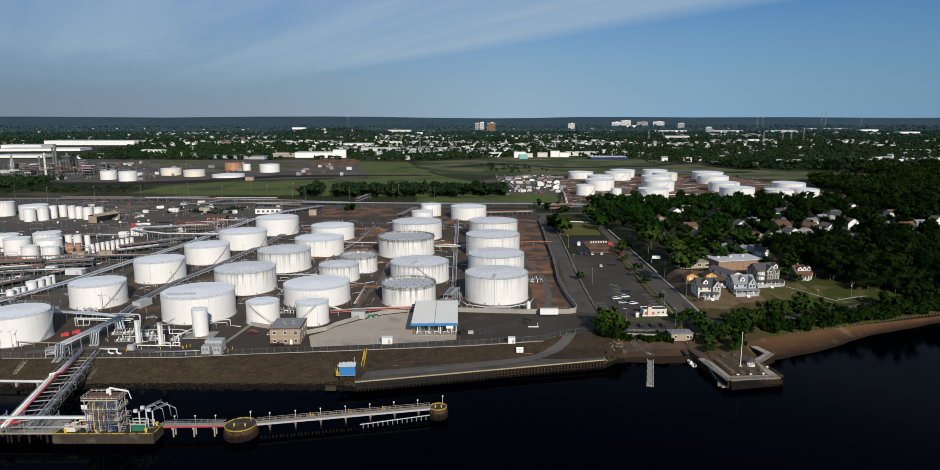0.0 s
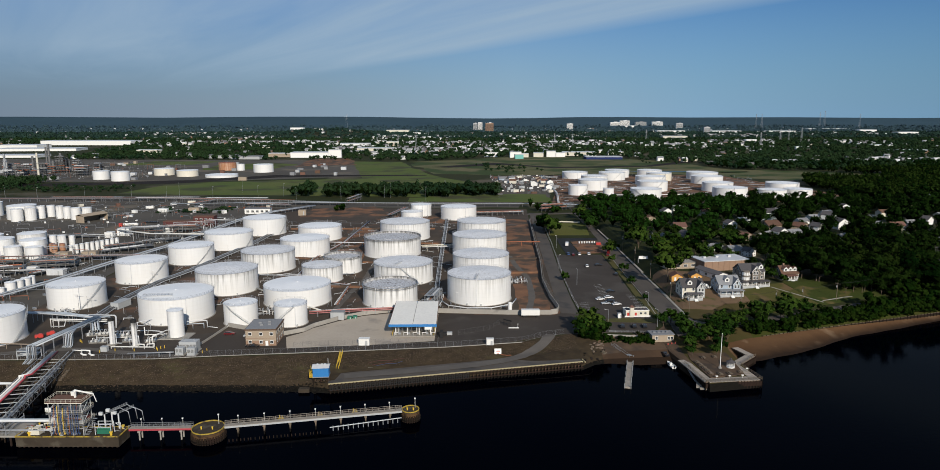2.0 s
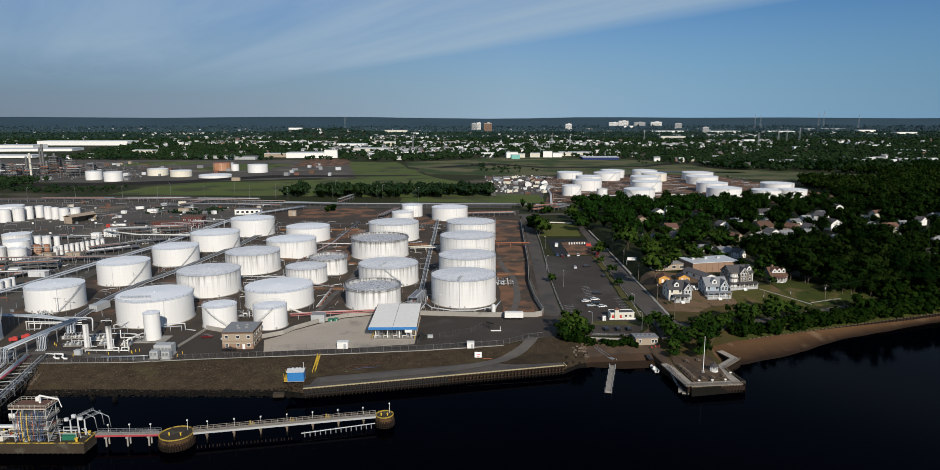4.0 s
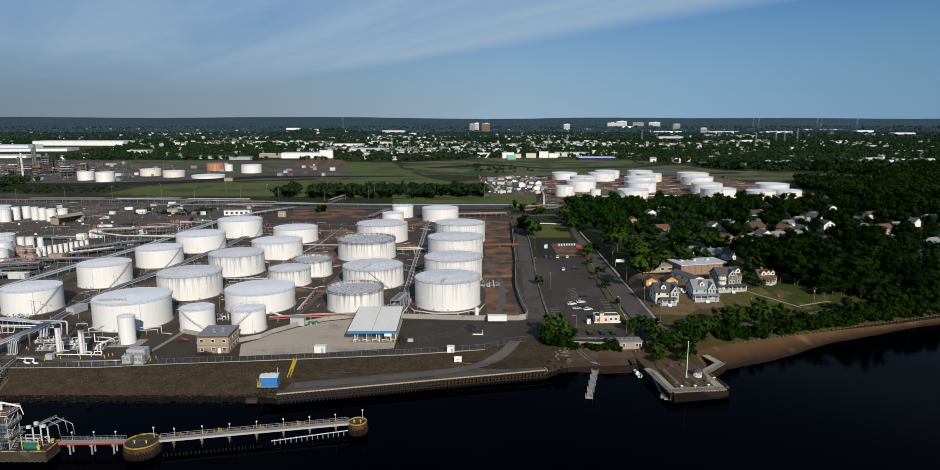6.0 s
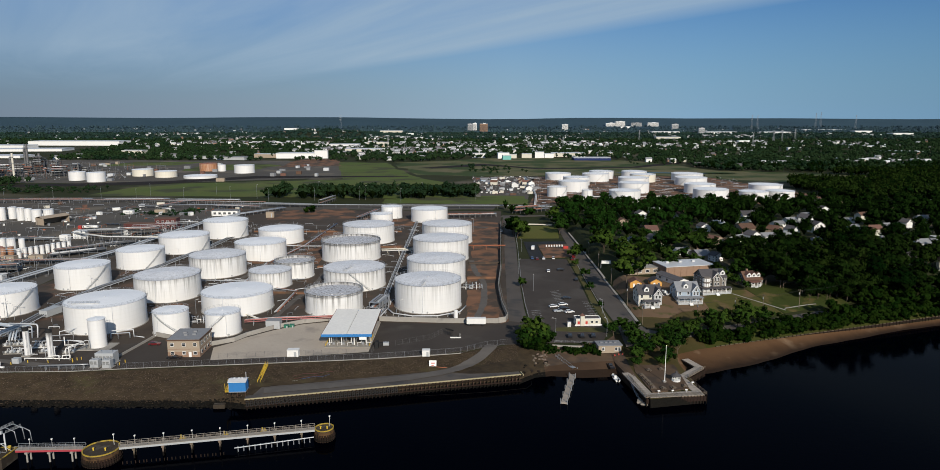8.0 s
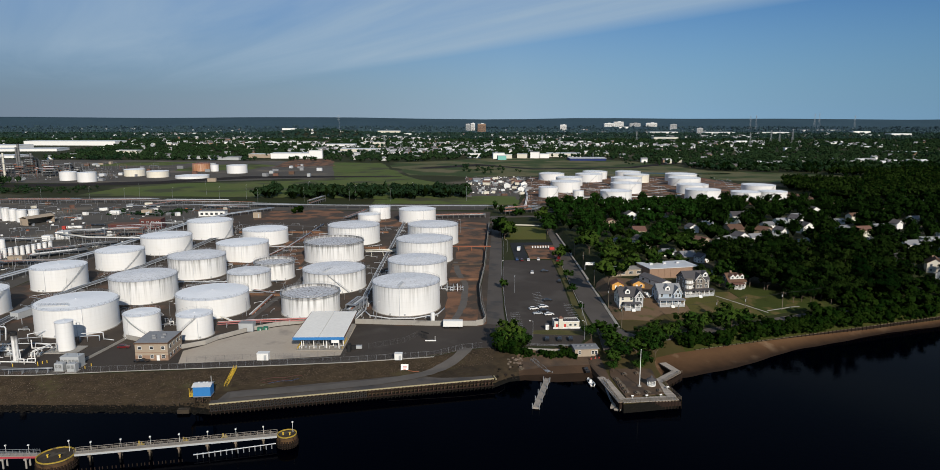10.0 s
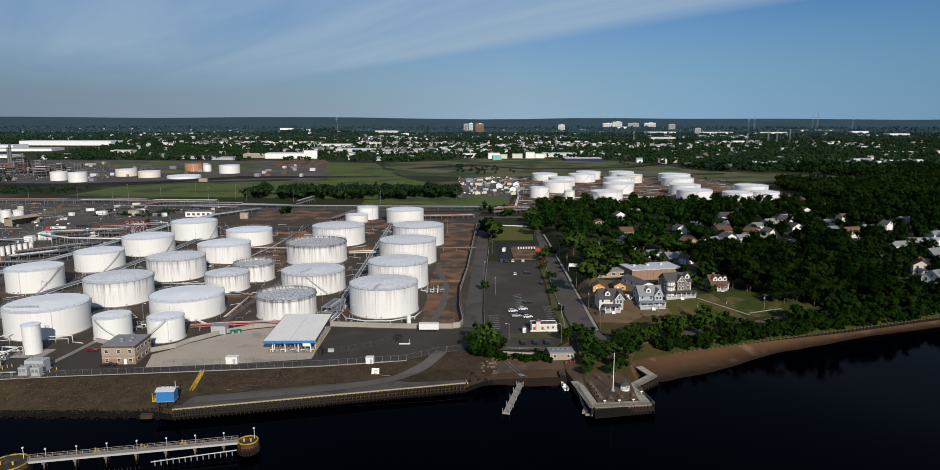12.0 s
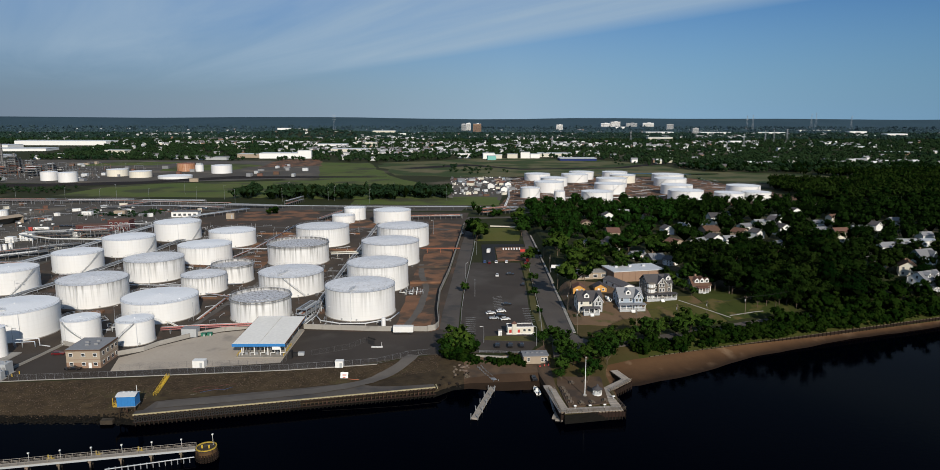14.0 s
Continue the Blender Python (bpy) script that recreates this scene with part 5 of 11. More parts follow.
for i in range(6):
    p = thing("pipe_spool", -127 + i * 1.5, 198.6 + (i % 3) * 1.4, DECK, 0, "pale bent pipe with valves on the platform", "pipe", "pipe spools")
    bm = bmesh.new()
    h = rn.uniform(1.0, 2.2)
    run(bm, [(0, 0, 0), (0, 0, h), (1.6, 0.2, h), (1.8, 0.2, 0.3)], 0.22, 8)
    part("pipe", bm, M_WHITEPAINT if i % 2 else M_SIDECREAM, p)
    bm = bmesh.new()
    tube(bm, (0.8, 0.1, h - 0.4), (0.8, 0.1, h + 0.7), 0.16, 6)
    hoop(bm, 0.25, h + 0.7, 0.06, 12, 0.8, 0.1)
    part("valve", bm, M_REDPAINT if i % 3 == 0 else M_YELLOW, p)
hutlet = thing("vehicle_cabin", -124.6, 197.6, DECK, 0, "small cream cabin with yellow trim on the platform", "cabin")
bm = bmesh.new()
box(bm, (0, 0, 0.95), (3.4, 1.7, 1.5))
box(bm, (0.6, 0, 2.0), (1.8, 1.5, 0.8))
part("body", bm, M_SIDECREAM, hutlet)
bm = bmesh.new()
box(bm, (0.6, -0.76, 2.0), (1.4, 0.04, 0.5))
part("window", bm, M_GLASS, hutlet)

# approach trestle along the river and up to the bank
trestle = thing("pipe_trestle", 0, 0, 0, 0, "steel pipe trestle on piles carrying many pipes ashore", "trestle")
P0, P1 = (-139.5, 196.0), (-155.5, 263.5)
d = Vector((P1[0] - P0[0], P1[1] - P0[1], 0))
side = Vector((d.y, -d.x, 0)).normalized()
turn = math.degrees(math.atan2(side.y, side.x))
# the product lines keep to one side and step over by a raised bend part of the way up
for off, step, z, r, m, lab in ((-4.9, 1.8, 0.35, 0.36, M_WHITEPAINT, "white product pipe"), (-4.0, 1.8, 0.3, 0.3, M_PIPE, "pale product pipe"), (-3.2, 1.8, 0.3, 0.3, M_PIPERED, "red product pipe"),
                                (0.4, 0.0, -0.5, 0.14, M_PIPEDARK, "dark thin pipe"), (2.6, 0.0, 0.1, 0.2, M_GREYPAINT, "grey pipe"), (4.9, 0.0, 0.9, 0.14, M_STEEL, "grey pipe")):
    bm = bmesh.new()
    p, q = Vector((*P0, z)), Vector((*P1, z))
    if step:
        c = p.lerp(q, 0.6)
        up = Vector((0, 0, 0.9))
        run(bm, [tuple(p + side * off), tuple(c + side * off), tuple(c + side * off + up), tuple(c + d * 0.02 + side * (off + step) + up), tuple(q + side * (off + step) + up * 0.3)], r, 10)
    else:
        tube(bm, tuple(p + side * off), tuple(q + side * off), r, 8)
    part("pipe", bm, m, trestle, lab)
rn = random.Random(23)
for k in range(26):
    c = Vector((*P0, 0)).lerp(Vector((*P1, 0)), (k + 0.5) / 26)
    bm = bmesh.new()
    u = rn.uniform(1.0, 5.2)
    o = c + side * u
    tube(bm, (o.x, o.y, -3.2 - rn.uniform(0, 1.2)), (o.x, o.y, rn.uniform(-0.4, 1.0)), 0.08, 5)
    e = c + side * (u - rn.uniform(1, 3))
    tube(bm, (o.x, o.y, -2.4), (e.x, e.y, rn.uniform(-1.6, -0.4)), 0.07, 5)
    part("hanger", bm, M_GREYPAINT if k % 3 else M_PIPEDARK, trestle)
for s in (-5.3, 5.3):
    bm = bmesh.new()
    for k in range(22):
        a = Vector((*P0, 0)) + d * (k / 22) + side * s
        b = Vector((*P0, 0)) + d * ((k + 1) / 22) + side * s
        lo, hi = -1.7, 0.9
        tube(bm, (a.x, a.y, lo if k % 2 else hi), (b.x, b.y, hi if k % 2 else lo), 0.08, 5, caps=False)
        tube(bm, (a.x, a.y, lo), (b.x, b.y, lo), 0.12, 5, caps=False)
        tube(bm, (a.x, a.y, hi), (b.x, b.y, hi), 0.12, 5, caps=False)
        tube(bm, (a.x, a.y, lo), (a.x, a.y, hi), 0.07, 5, caps=False)
    part("truss", bm, M_PIPEDARK if s > 0 else M_STEEL, trestle)
for k in range(18):
    a = Vector((*P0, 0)) + d * ((k + 0.3) / 18)
    bm = bmesh.new()
    box(bm, (a.x, a.y, -0.35), (10.8, 0.2, 0.25), turn)
    part("cross_beam", bm, M_GREYPAINT if k % 2 else M_PIPEDARK, trestle)
for k in range(9):
    a = Vector((*P0, 0)) + d * ((k + 0.3) / 9)
    bm = bmesh.new()
    box(bm, (a.x, a.y, -1.9), (11, 0.6, 0.5), turn)
    for s in (-4.6, -1.6, 1.6, 4.6):
        o = a + side * s
        tube(bm, (o.x, o.y, -8.5 if k < 6 else -6), (o.x, o.y, -1.7), 0.25, 8)
    part("pile_bent", bm, M_PILE, trestle)
bm = bmesh.new()
a0, a1 = Vector((*P0, 0)) + side * 3.0, Vector((*P1, 0)) + side * 3.0
box(bm, tuple((a0 + a1) / 2 + Vector((0, 0, -1.2))), (1.6, d.length, 0.1), math.degrees(math.atan2(d.y, d.x)) - 90)
railing(bm, [(a0.x, a0.y, -1.2), (a1.x, a1.y, -1.2)], 1.1, 2.5, 0.04)
part("walkway", bm, M_STEEL, trestle)
for y, z, r, m in ((199.0, 1.3, 0.42, M_PIPE), (200.6, 0.9, 0.4, M_PIPEBLUE), (201.8, 0.4, 0.3, M_PIPE), (197.0, -0.8, 0.28, M_STEEL), (202.2, -0.2, 0.22, M_PIPE)):
    bm = bmesh.new()
    run(bm, [(-190, y, z), (-142, y, z), (-118 if y < 204 else -122, y, z), (-118 if y < 204 else -122, y, DECK + 0.6)], r, 10)
    part("pipe", bm, m, trestle)
bm = bmesh.new()
run(bm, [(-190, 198.2, 0.2), (-140.5, 198.2, 0.2)], 0.36, 10)
part("pipe", bm, M_PIPERED, trestle)
bm = bmesh.new()
box(bm, (-160, 201, -2.6), (62, 9.5, 0.5))
part("deck", bm, M_CONC, trestle, "worn concrete approach deck")
for i in range(11):
    x = -189 + i * 5.6
    bm = bmesh.new()
    for y in (196.6, 205.4):
        box(bm, (x, y, -0.8), (0.22, 0.22, 3.4))
    box(bm, (x, 201, 0.0), (0.25, 9.2, 0.3))
    box(bm, (x, 201, -1.1), (0.2, 9.2, 0.25))
    tube(bm, (x, 196.6, -2.3), (x + 2.6, 196.6, 0.6), 0.07, 5)
    part("frame", bm, M_STEEL, trestle)
    for y in (197, 201, 205):
        bm = bmesh.new()
        tube(bm, (x + 1, y, -8.5), (x + 1, y, -2.6), 0.35, 8)
        part("pile", bm, M_PILE, trestle)
bm = bmesh.new()
railing(bm, [(-190, 196.4, -2.3), (-130, 196.4, -2.3)], 1.1, 2.0, 0.05)
part("railing", bm, M_STEEL, trestle)
outfall = thing("outfall_pipe", 0, 0, 0, 0, "pale pipe on supports along the bank's foot", "pipe")
bm = bmesh.new()
run(bm, [(-205, 240.5, -3.0), (-165, 239.5, -3.2), (-158, 240, -3.4)], 0.5, 10)
part("pipe", bm, M_PIPE, outfall)
for i in range(6):
    bm = bmesh.new()
    box(bm, (-202 + i * 8, 240.3, -4.6), (0.6, 1.2, 2.6))
    part("support", bm, M_CONC, outfall)

# ---- timber wharf on the bank ----
W0, W1 = Vector((-42.5, 236.3, 0)), Vector((53.9, 258.9, 0))
wd = W1 - W0
wturn = math.degrees(math.atan2(wd.y, wd.x))
wout_ = Vector((wd.y, -wd.x, 0)).normalized()
wharf = thing("wharf", 0, 0, 0, 0, "timber wharf with dark piles and a pale yellow edge", "wharf")
mid = (W0 + W1) / 2
bm = bmesh.new()
box(bm, (mid.x, mid.y, -2.24), (wd.length, 0.45, 0.36), wturn)
part("kerb", bm, M_EDGE, wharf, "pale yellow edge beam")
bm = bmesh.new()
c = mid + wout_ * -1.6
box(bm, (c.x, c.y, -2.46), (wd.length, 3.4, 0.3), wturn)
part("deck", bm, M_ASPHOLD, wharf)
for z in (-3.0, -4.6):
    bm = bmesh.new()
    c = mid + wout_ * 0.55
    box(bm, (c.x, c.y, z), (wd.length, 0.35, 0.4), wturn)
    part("waling", bm, M_PILE, wharf)
n = 72
for half, (k0, k1) in enumerate(((0, 36), (36, 72))):
    piles("timber_post", [tuple((W0.lerp(W1, (k + 0.5) / n) + wout_ * 0.35)[:2]) for k in range(k0, k1)], 0.24, -2.35, -8.5, M_BROWNPILE if half else M_PILE, wharf, 7)
tb = bmesh.new()
hoop(tb, 0.33, -0.14, 0.28, 14)
tyre_mesh = mesh_of("tyre", tb, M_BLACK)
for k in range(38):
    for zz_ in (-3.1, -4.0):
        c = W0.lerp(W1, (k + 0.7) / n) + wout_ * 0.85
        ob = new("tyre", tyre_mesh)
        ob.parent = wharf
        ob.matrix_basis = pose(c.x, c.y, zz_, 90, 0, wturn)
bm = bmesh.new()
c = W1 + Vector((0.4, 0.8, 0))
box(bm, (c.x, c.y, -2.2), (0.4, 3.4, 0.36), wturn)
part("end_beam", bm, M_EDGE, wharf)
boom = thing("oil_boom", 0, 0, 0, 0, "thin pale floating boom curving off the wharf's end", "floating boom")
bm = bmesh.new()
run(bm, [(16 + i * 4.2, 247.6 + i * 0.55 + 2.2 * (i / 9) ** 6, -5.95) for i in range(9)] + [(55.5, 254.5, -5.95), (57.8, 258, -5.95), (58, 262, -5.8)], 0.05, 5)
part("float_line", bm, M_WOOD, boom)

hut = thing("control_hut", -45.9, 240.9, 0, 4, "blue metal control hut on stilts with yellow railings", "hut")
bm = bmesh.new()
box(bm, (0, 0, 1.2), (7.2, 4.8, 3.6))
part("wall", bm, M_BLUE, hut)
for i in range(6):
    bm = bmesh.new()
    box(bm, (-3.0 + i * 1.2, -2.42, 1.2), (0.08, 0.06, 3.6))
    part("wall_rib", bm, M_BLUE, hut)
bm = bmesh.new()
gable(bm, 7.2, 4.8, 3.0, 0.5, 0.35)
for x in (-1.6, 0.4, 1.7):
    box(bm, (x, 0.3, 3.75), (0.7, 0.7, 0.4))
tube(bm, (3.0, 1.6, 3.0), (3.0, 1.6, 5.6), 0.12, 6)
part("roof", bm, M_METALROOF, hut, "pale metal roof with vents")
bm = bmesh.new()
box(bm, (-3.63, -0.4, 0.9), (0.06, 1.0, 2.1))
box(bm, (-3.63, 1.2, 1.5), (0.06, 0.9, 0.9))
part("door", bm, M_TRIM, hut)
bm = bmesh.new()
box(bm, (-4.4, 0, -0.65), (1.6, 5, 0.14))
railing(bm, [(-3.7, -2.5, -0.6), (-5.2, -2.5, -0.6), (-5.2, 2.5, -0.6), (-3.7, 2.5, -0.6)], 1.2, 0.9, 0.06)
tube(bm, (-5.1, -2.4, 2.6), (-5.1, -2.4, -0.6), 0.1, 6)
tube(bm, (-5.1, 2.4, 2.6), (-5.1, 2.4, -0.6), 0.1, 6)
part("platform", bm, M_YELLOW, hut, "yellow railed side platform")
bm = bmesh.new()
box(bm, (0, 0, -0.75), (7.4, 5, 0.3))
part("floor_frame", bm, M_STEEL, hut)
for x in (-3.2, 0, 3.2):
    for y in (-2, 2):
        bm = bmesh.new()
        tube(bm, (x, y, -8), (x, y, -0.8), 0.22, 8)
        part("stilt", bm, M_BROWNPILE, hut)
block = thing("mooring_block", -53.4, 237.2, 0, 3, "low stained concrete block in the water", "mooring block")
bm = bmesh.new()
box(bm, (1.6, 0.8, -6.0), (4.0, 2.0, 2.7))
bmesh.ops.bevel(bm, geom=bm.edges[:], offset=0.12, segments=1, affect="EDGES")
part("concrete", bm, M_DIRTYCONC, block)

hut.scale = (0.8, 0.8, 0.95)
steps = thing("bank_stairs", -42.0, 250.6, -2.45, 0, "bright yellow steel stairs up the river bank", "stairs")
bm = bmesh.new()
for i in range(16):
    box(bm, (-0.04 * i, 0.78 * i + 0.4, 0.16 * (i + 1)), (0.85, 0.7, 0.08))
part("treads", bm, M_YELLOW, steps)
for s in (-0.48, 0.48):
    bm = bmesh.new()
    box(bm, (s - 0.3, 6.2, 1.35), (0.12, 12.9, 0.42), 2.9, 11.5)
    railing(bm, [(s, 0.2, 0.2), (s - 0.6, 12.4, 2.65)], 1.1, 1.6, 0.07, (0.5, 1.0))
    part("railing", bm, M_YELLOW, steps)

# narrow steps down the bank on either side of the trestle
for x, y0, y1, m, lab in ((-174.1, 245.8, 252.4, M_TANBRICK, "weathered tan steps with rails down the bank"), (-144.6, 243.4, 249.0, M_WOOD, "weathered timber steps beside the pipe trestle")):
    t = thing("bank_steps", x, y0, 0, 0, lab, "stairs")
    n = 9
    for i in range(n):
        bm = bmesh.new()
        v = (y1 - y0) * (i + 0.5) / n
        box(bm, (0, v, land_z(x, y0 + v) + 0.28), (1.2, (y1 - y0) / n - 0.06, 0.1))
        part("tread", bm, m, t)
    for sd in (-0.65, 0.65):
        bm = bmesh.new()
        railing(bm, [(sd, 0, land_z(x, y0) + 0.25), (sd, y1 - y0, land_z(x, y1) + 0.25)], 1.0, 1.4, 0.05)
        part("handrail", bm, m, t)


# ---- terminal: pipework, buildings, fences ----
def pipe_rack(pts, lanes, height, label, gap=9.0, support=None, name="pipe_rack"):
    """Parallel pipes on frames along a line. lanes: offset, radius, material, extra height."""
    t = thing(name, 0, 0, 0, 0, label, "pipe rack", "pipe racks")
    width = max(abs(o) for o, *_ in lanes) + 0.5
    P = [Vector((x, y, 0)) for x, y in pts]
    sides = []
    for i, p in enumerate(P):
        a, b = P[max(0, i - 1)], P[min(len(P) - 1, i + 1)]
        e = (b - a).normalized()
        sides.append(Vector((e.y, -e.x, 0)))
    for off, r, m, up in lanes:
        bm = bmesh.new()
        run(bm, [tuple(p + s * off + Vector((0, 0, height + up + r))) for p, s in zip(P, sides)], r, 8)
        part("pipe", bm, m, t)
    for a, b, s in zip(P, P[1:], sides):
        e = b - a
        n = max(1, int(e.length / gap))
        turn = math.degrees(math.atan2(e.y, e.x)) - 90
        sd = Vector((e.y, -e.x, 0)).normalized()
        for i in range(n):
            c = a + e * ((i + 0.5) / n)
            bm = bmesh.new()
            box(bm, (c.x, c.y, height - 0.12), (width * 2, 0.24, 0.24), turn)
            for k in (-1, 1):
                q = c + sd * (width * 0.85 * k)
                box(bm, (q.x, q.y, height / 2 - 0.1), (0.22, 0.22, height), turn)
            part("support", bm, support or M_STEEL, t)
    return t


pipe_rack([(-162, 292), (-165, 308), (-168, 340), (-166.5, 376), (-160, 406), (-155.5, 447), (-150, 490), (-147, 560)],
          [(-2.4, 0.22, M_PIPEBLUE, 0), (-1.5, 0.2, M_PIPEDARK, 0), (-0.6, 0.22, M_STEEL, 0), (0.4, 0.2, M_PIPEDARK, 0), (1.3, 0.22, M_PIPEDARK, 0), (2.3, 0.2, M_PIPE, 0)], 1.2, "bluish pipes on low sleepers between tanks")
# the raised bundle from the trestle's head, its drops, and the white piping round the valve yard
head = pipe_rack([(-161.5, 255.5), (-159.4, 272), (-156.6, 294)], [(-2.1, 0.2, M_PIPEDARK, 0), (-1.5, 0.25, M_PIPEBLUE, 0), (-0.8, 0.22, M_STEEL, 0), (-0.1, 0.25, M_PIPEBLUE, 0), (0.6, 0.2, M_PIPEDARK, 0), (1.3, 0.24, M_PIPEBLUE, 0), (1.9, 0.2, M_PIPE, 0.1)], 5.4, "raised bluish pipe bundle behind the trestle head", 5)
for k in range(6):
    u = k * 0.68
    bm = bmesh.new()
    run(bm, [(-158.0 + u * 0.15, 276 + u * 1.1, 5.7), (-158.4 + u, 271.2 + u * 0.1, 5.7), (-158.4 + u, 270.6, 5.2), (-158.4 + u, 270.4, 0.6), (-158.2 + u, 268.6, 0.4)], 0.17, 7)
    part("pipe_drop", bm, (M_PIPEBLUE, M_PIPE, M_PIPEBLUE)[k % 3], head)


for k in range(6):
    u = k * 0.68
    bm = bmesh.new()
    run(bm, [(-163.4 + u, 256.6, 5.7), (-163.5 + u, 255.4, 5.6), (-163.5 + u, 255.0, 5.0), (-163.4 + u, 254.6, 0.9), (-162.6 + u * 0.8, 250.4, 0.1)], 0.17, 7)
    part("pipe_drop", bm, (M_PIPEBLUE, M_STEEL, M_PIPEDARK)[k % 3], head)


def piping(name, label, pipes, posts=(), post_h=2.0, post_mat=None):
    """A set of bent pipes, each a part, with plain posts under them. pipes: points, radius, material."""
    t = thing(name, 0, 0, 0, 0, label, "pipe", "yard piping")
    for pts, r, m in pipes:
        bm = bmesh.new()
        run(bm, pts, r, 8)
        part("pipe", bm, m, t)
    for x, y in posts:
        bm = bmesh.new()
        box(bm, (x, y, post_h / 2), (0.2, 0.2, post_h))
        part("post", bm, post_mat or M_STEEL, t)
    return t


M_PIPETAN = material("pipe_tan_paint", (0.34, 0.28, 0.22), (0.24, 0.19, 0.15), 0.5, 0.6, 0.7)
piping("cross_pipes", "thick grey pipes crossing behind the front tank", [([(-193, 305.5, 4.6), (-174, 301.4, 4.6), (-155, 297.6, 4.6)], 0.42, M_PIPEBLUE), ([(-193, 304.3, 4.4), (-174, 300.2, 4.4), (-155, 296.5, 4.4)], 0.26, M_PIPE)], [(-188, 304), (-180, 302.2), (-172, 300.4), (-164, 298.6)], 4.2)
piping("white_portal_pipes", "white portal-shaped pipes over the yard", [([(-179.6, 296.4, 0), (-179.6, 296.4, 3.9), (-152, 294.8, 3.9)], 0.24, M_WHITEPAINT), ([(-178, 295.6, 0), (-178, 295.6, 3.4), (-153, 293.9, 3.4)], 0.18, M_WHITEPAINT), ([(-175.6, 296, 3.7), (-175.6, 295.4, 0)], 0.16, M_WHITEPAINT), ([(-172.4, 295.9, 3.7), (-172.4, 294.4, 1.2), (-178, 294, 1.2)], 0.16, M_PIPE)])
piping("bent_return_pipes", "pale bluish pipes bent down behind the vessels", [([(-163, 297.6, 5.6), (-150.4, 296.2, 5.6), (-149.6, 295.6, 5.0), (-149.4, 294.6, 0.2)], 0.3, M_PIPE), ([(-160, 296.4, 5.2), (-152.2, 295.2, 5.2), (-151.6, 294.8, 4.8), (-151.4, 294, 0.2)], 0.24, M_PIPEBLUE), ([(-157.2, 295, 5.6), (-156.6, 291, 5.0), (-156.6, 290.6, 0.2)], 0.24, M_PIPEBLUE)])
piping("tan_yard_pipe", "tan bent pipe on posts beside the front tank", [([(-187.4, 268.4, 0), (-187.4, 268.4, 2.3), (-167.6, 266.6, 2.3), (-167.4, 266.4, 0)], 0.2, M_PIPETAN), ([(-184.8, 266.6, 0), (-184.8, 266.6, 1.8), (-180, 266.2, 1.8)], 0.14, M_PIPETAN)], [(-180.4, 267.8), (-174, 267.2)], 2.1, M_PIPETAN)
piping("vessel_header", "white header pipe with loops before the vessels", [([(-137.4, 267.4, 0.2), (-137.4, 267.4, 1.1), (-119.6, 266.8, 1.1)], 0.22, M_WHITEPAINT), ([(-126, 266.9, 1.1), (-126, 266.9, 2.4), (-123.4, 266.4, 2.4), (-123.4, 266.4, 0.4)], 0.22, M_WHITEPAINT),
       ([(-122.6, 266.8, 1.1), (-122.6, 267.4, 2.2), (-120, 267.8, 2.2), (-120, 267.6, 0.2)], 0.2, M_WHITEPAINT), ([(-121.3, 269.6, 0), (-121.3, 269.6, 4.8), (-118.9, 277.4, 4.8), (-118.9, 279.2, 4.2), (-118.9, 279.6, 1)], 0.2, M_WHITEPAINT), ([(-123.1, 270.4, 0), (-123.1, 270.4, 3.6), (-120.6, 277.6, 3.6), (-120.6, 280, 0.6)], 0.18, M_WHITEPAINT),
       ([(-131, 283, 4.4), (-131, 283, 0.9), (-122, 284.2, 0.9)], 0.2, M_WHITEPAINT), ([(-130, 283.4, 0.2), (-129.6, 283.4, 2.8), (-123, 281.6, 2.8), (-121.4, 282, 1.2)], 0.16, M_PIPE)], [(-133, 267.3), (-128.6, 267.1)], 0.9)
piping("pump_elbows", "thick white pump elbows on a concrete pad", [([(-146.2, 261.6, 0.3), (-146.2, 261.6, 1.7), (-142.6, 261, 1.7), (-142.6, 261, 0.3)], 0.3, M_WHITEPAINT), ([(-145.6, 259.8, 1.1), (-144.6, 259.7, 0.45), (-143.2, 259.6, 0.45)], 0.36, M_WHITEPAINT), ([(-142.2, 259.6, 1.2), (-141.2, 259.4, 0.45), (-140.0, 259.4, 0.45)], 0.36, M_WHITEPAINT), ([(-151, 263.6, 1.0), (-146.2, 262.8, 1.0)], 0.22, M_WHITEPAINT)])
piping("tank_foot_pipes", "pale portal pipes beside the narrow tank", [([(-117.6, 294, 0), (-117.6, 294, 3.4), (-108.9, 295.4, 3.4), (-108.6, 295.2, 0.3)], 0.2, M_PIPE), ([(-117.2, 292.6, 0), (-117.2, 292.6, 2.6), (-109.8, 294, 2.6), (-109.8, 294, 0.3)], 0.18, M_PIPEBLUE), ([(-114.4, 293.2, 0), (-114.4, 293.2, 2.6)], 0.14, M_STEEL), ([(-108.6, 295.2, 0.7), (-103.6, 293.6, 0.7)], 0.2, M_PIPE)])
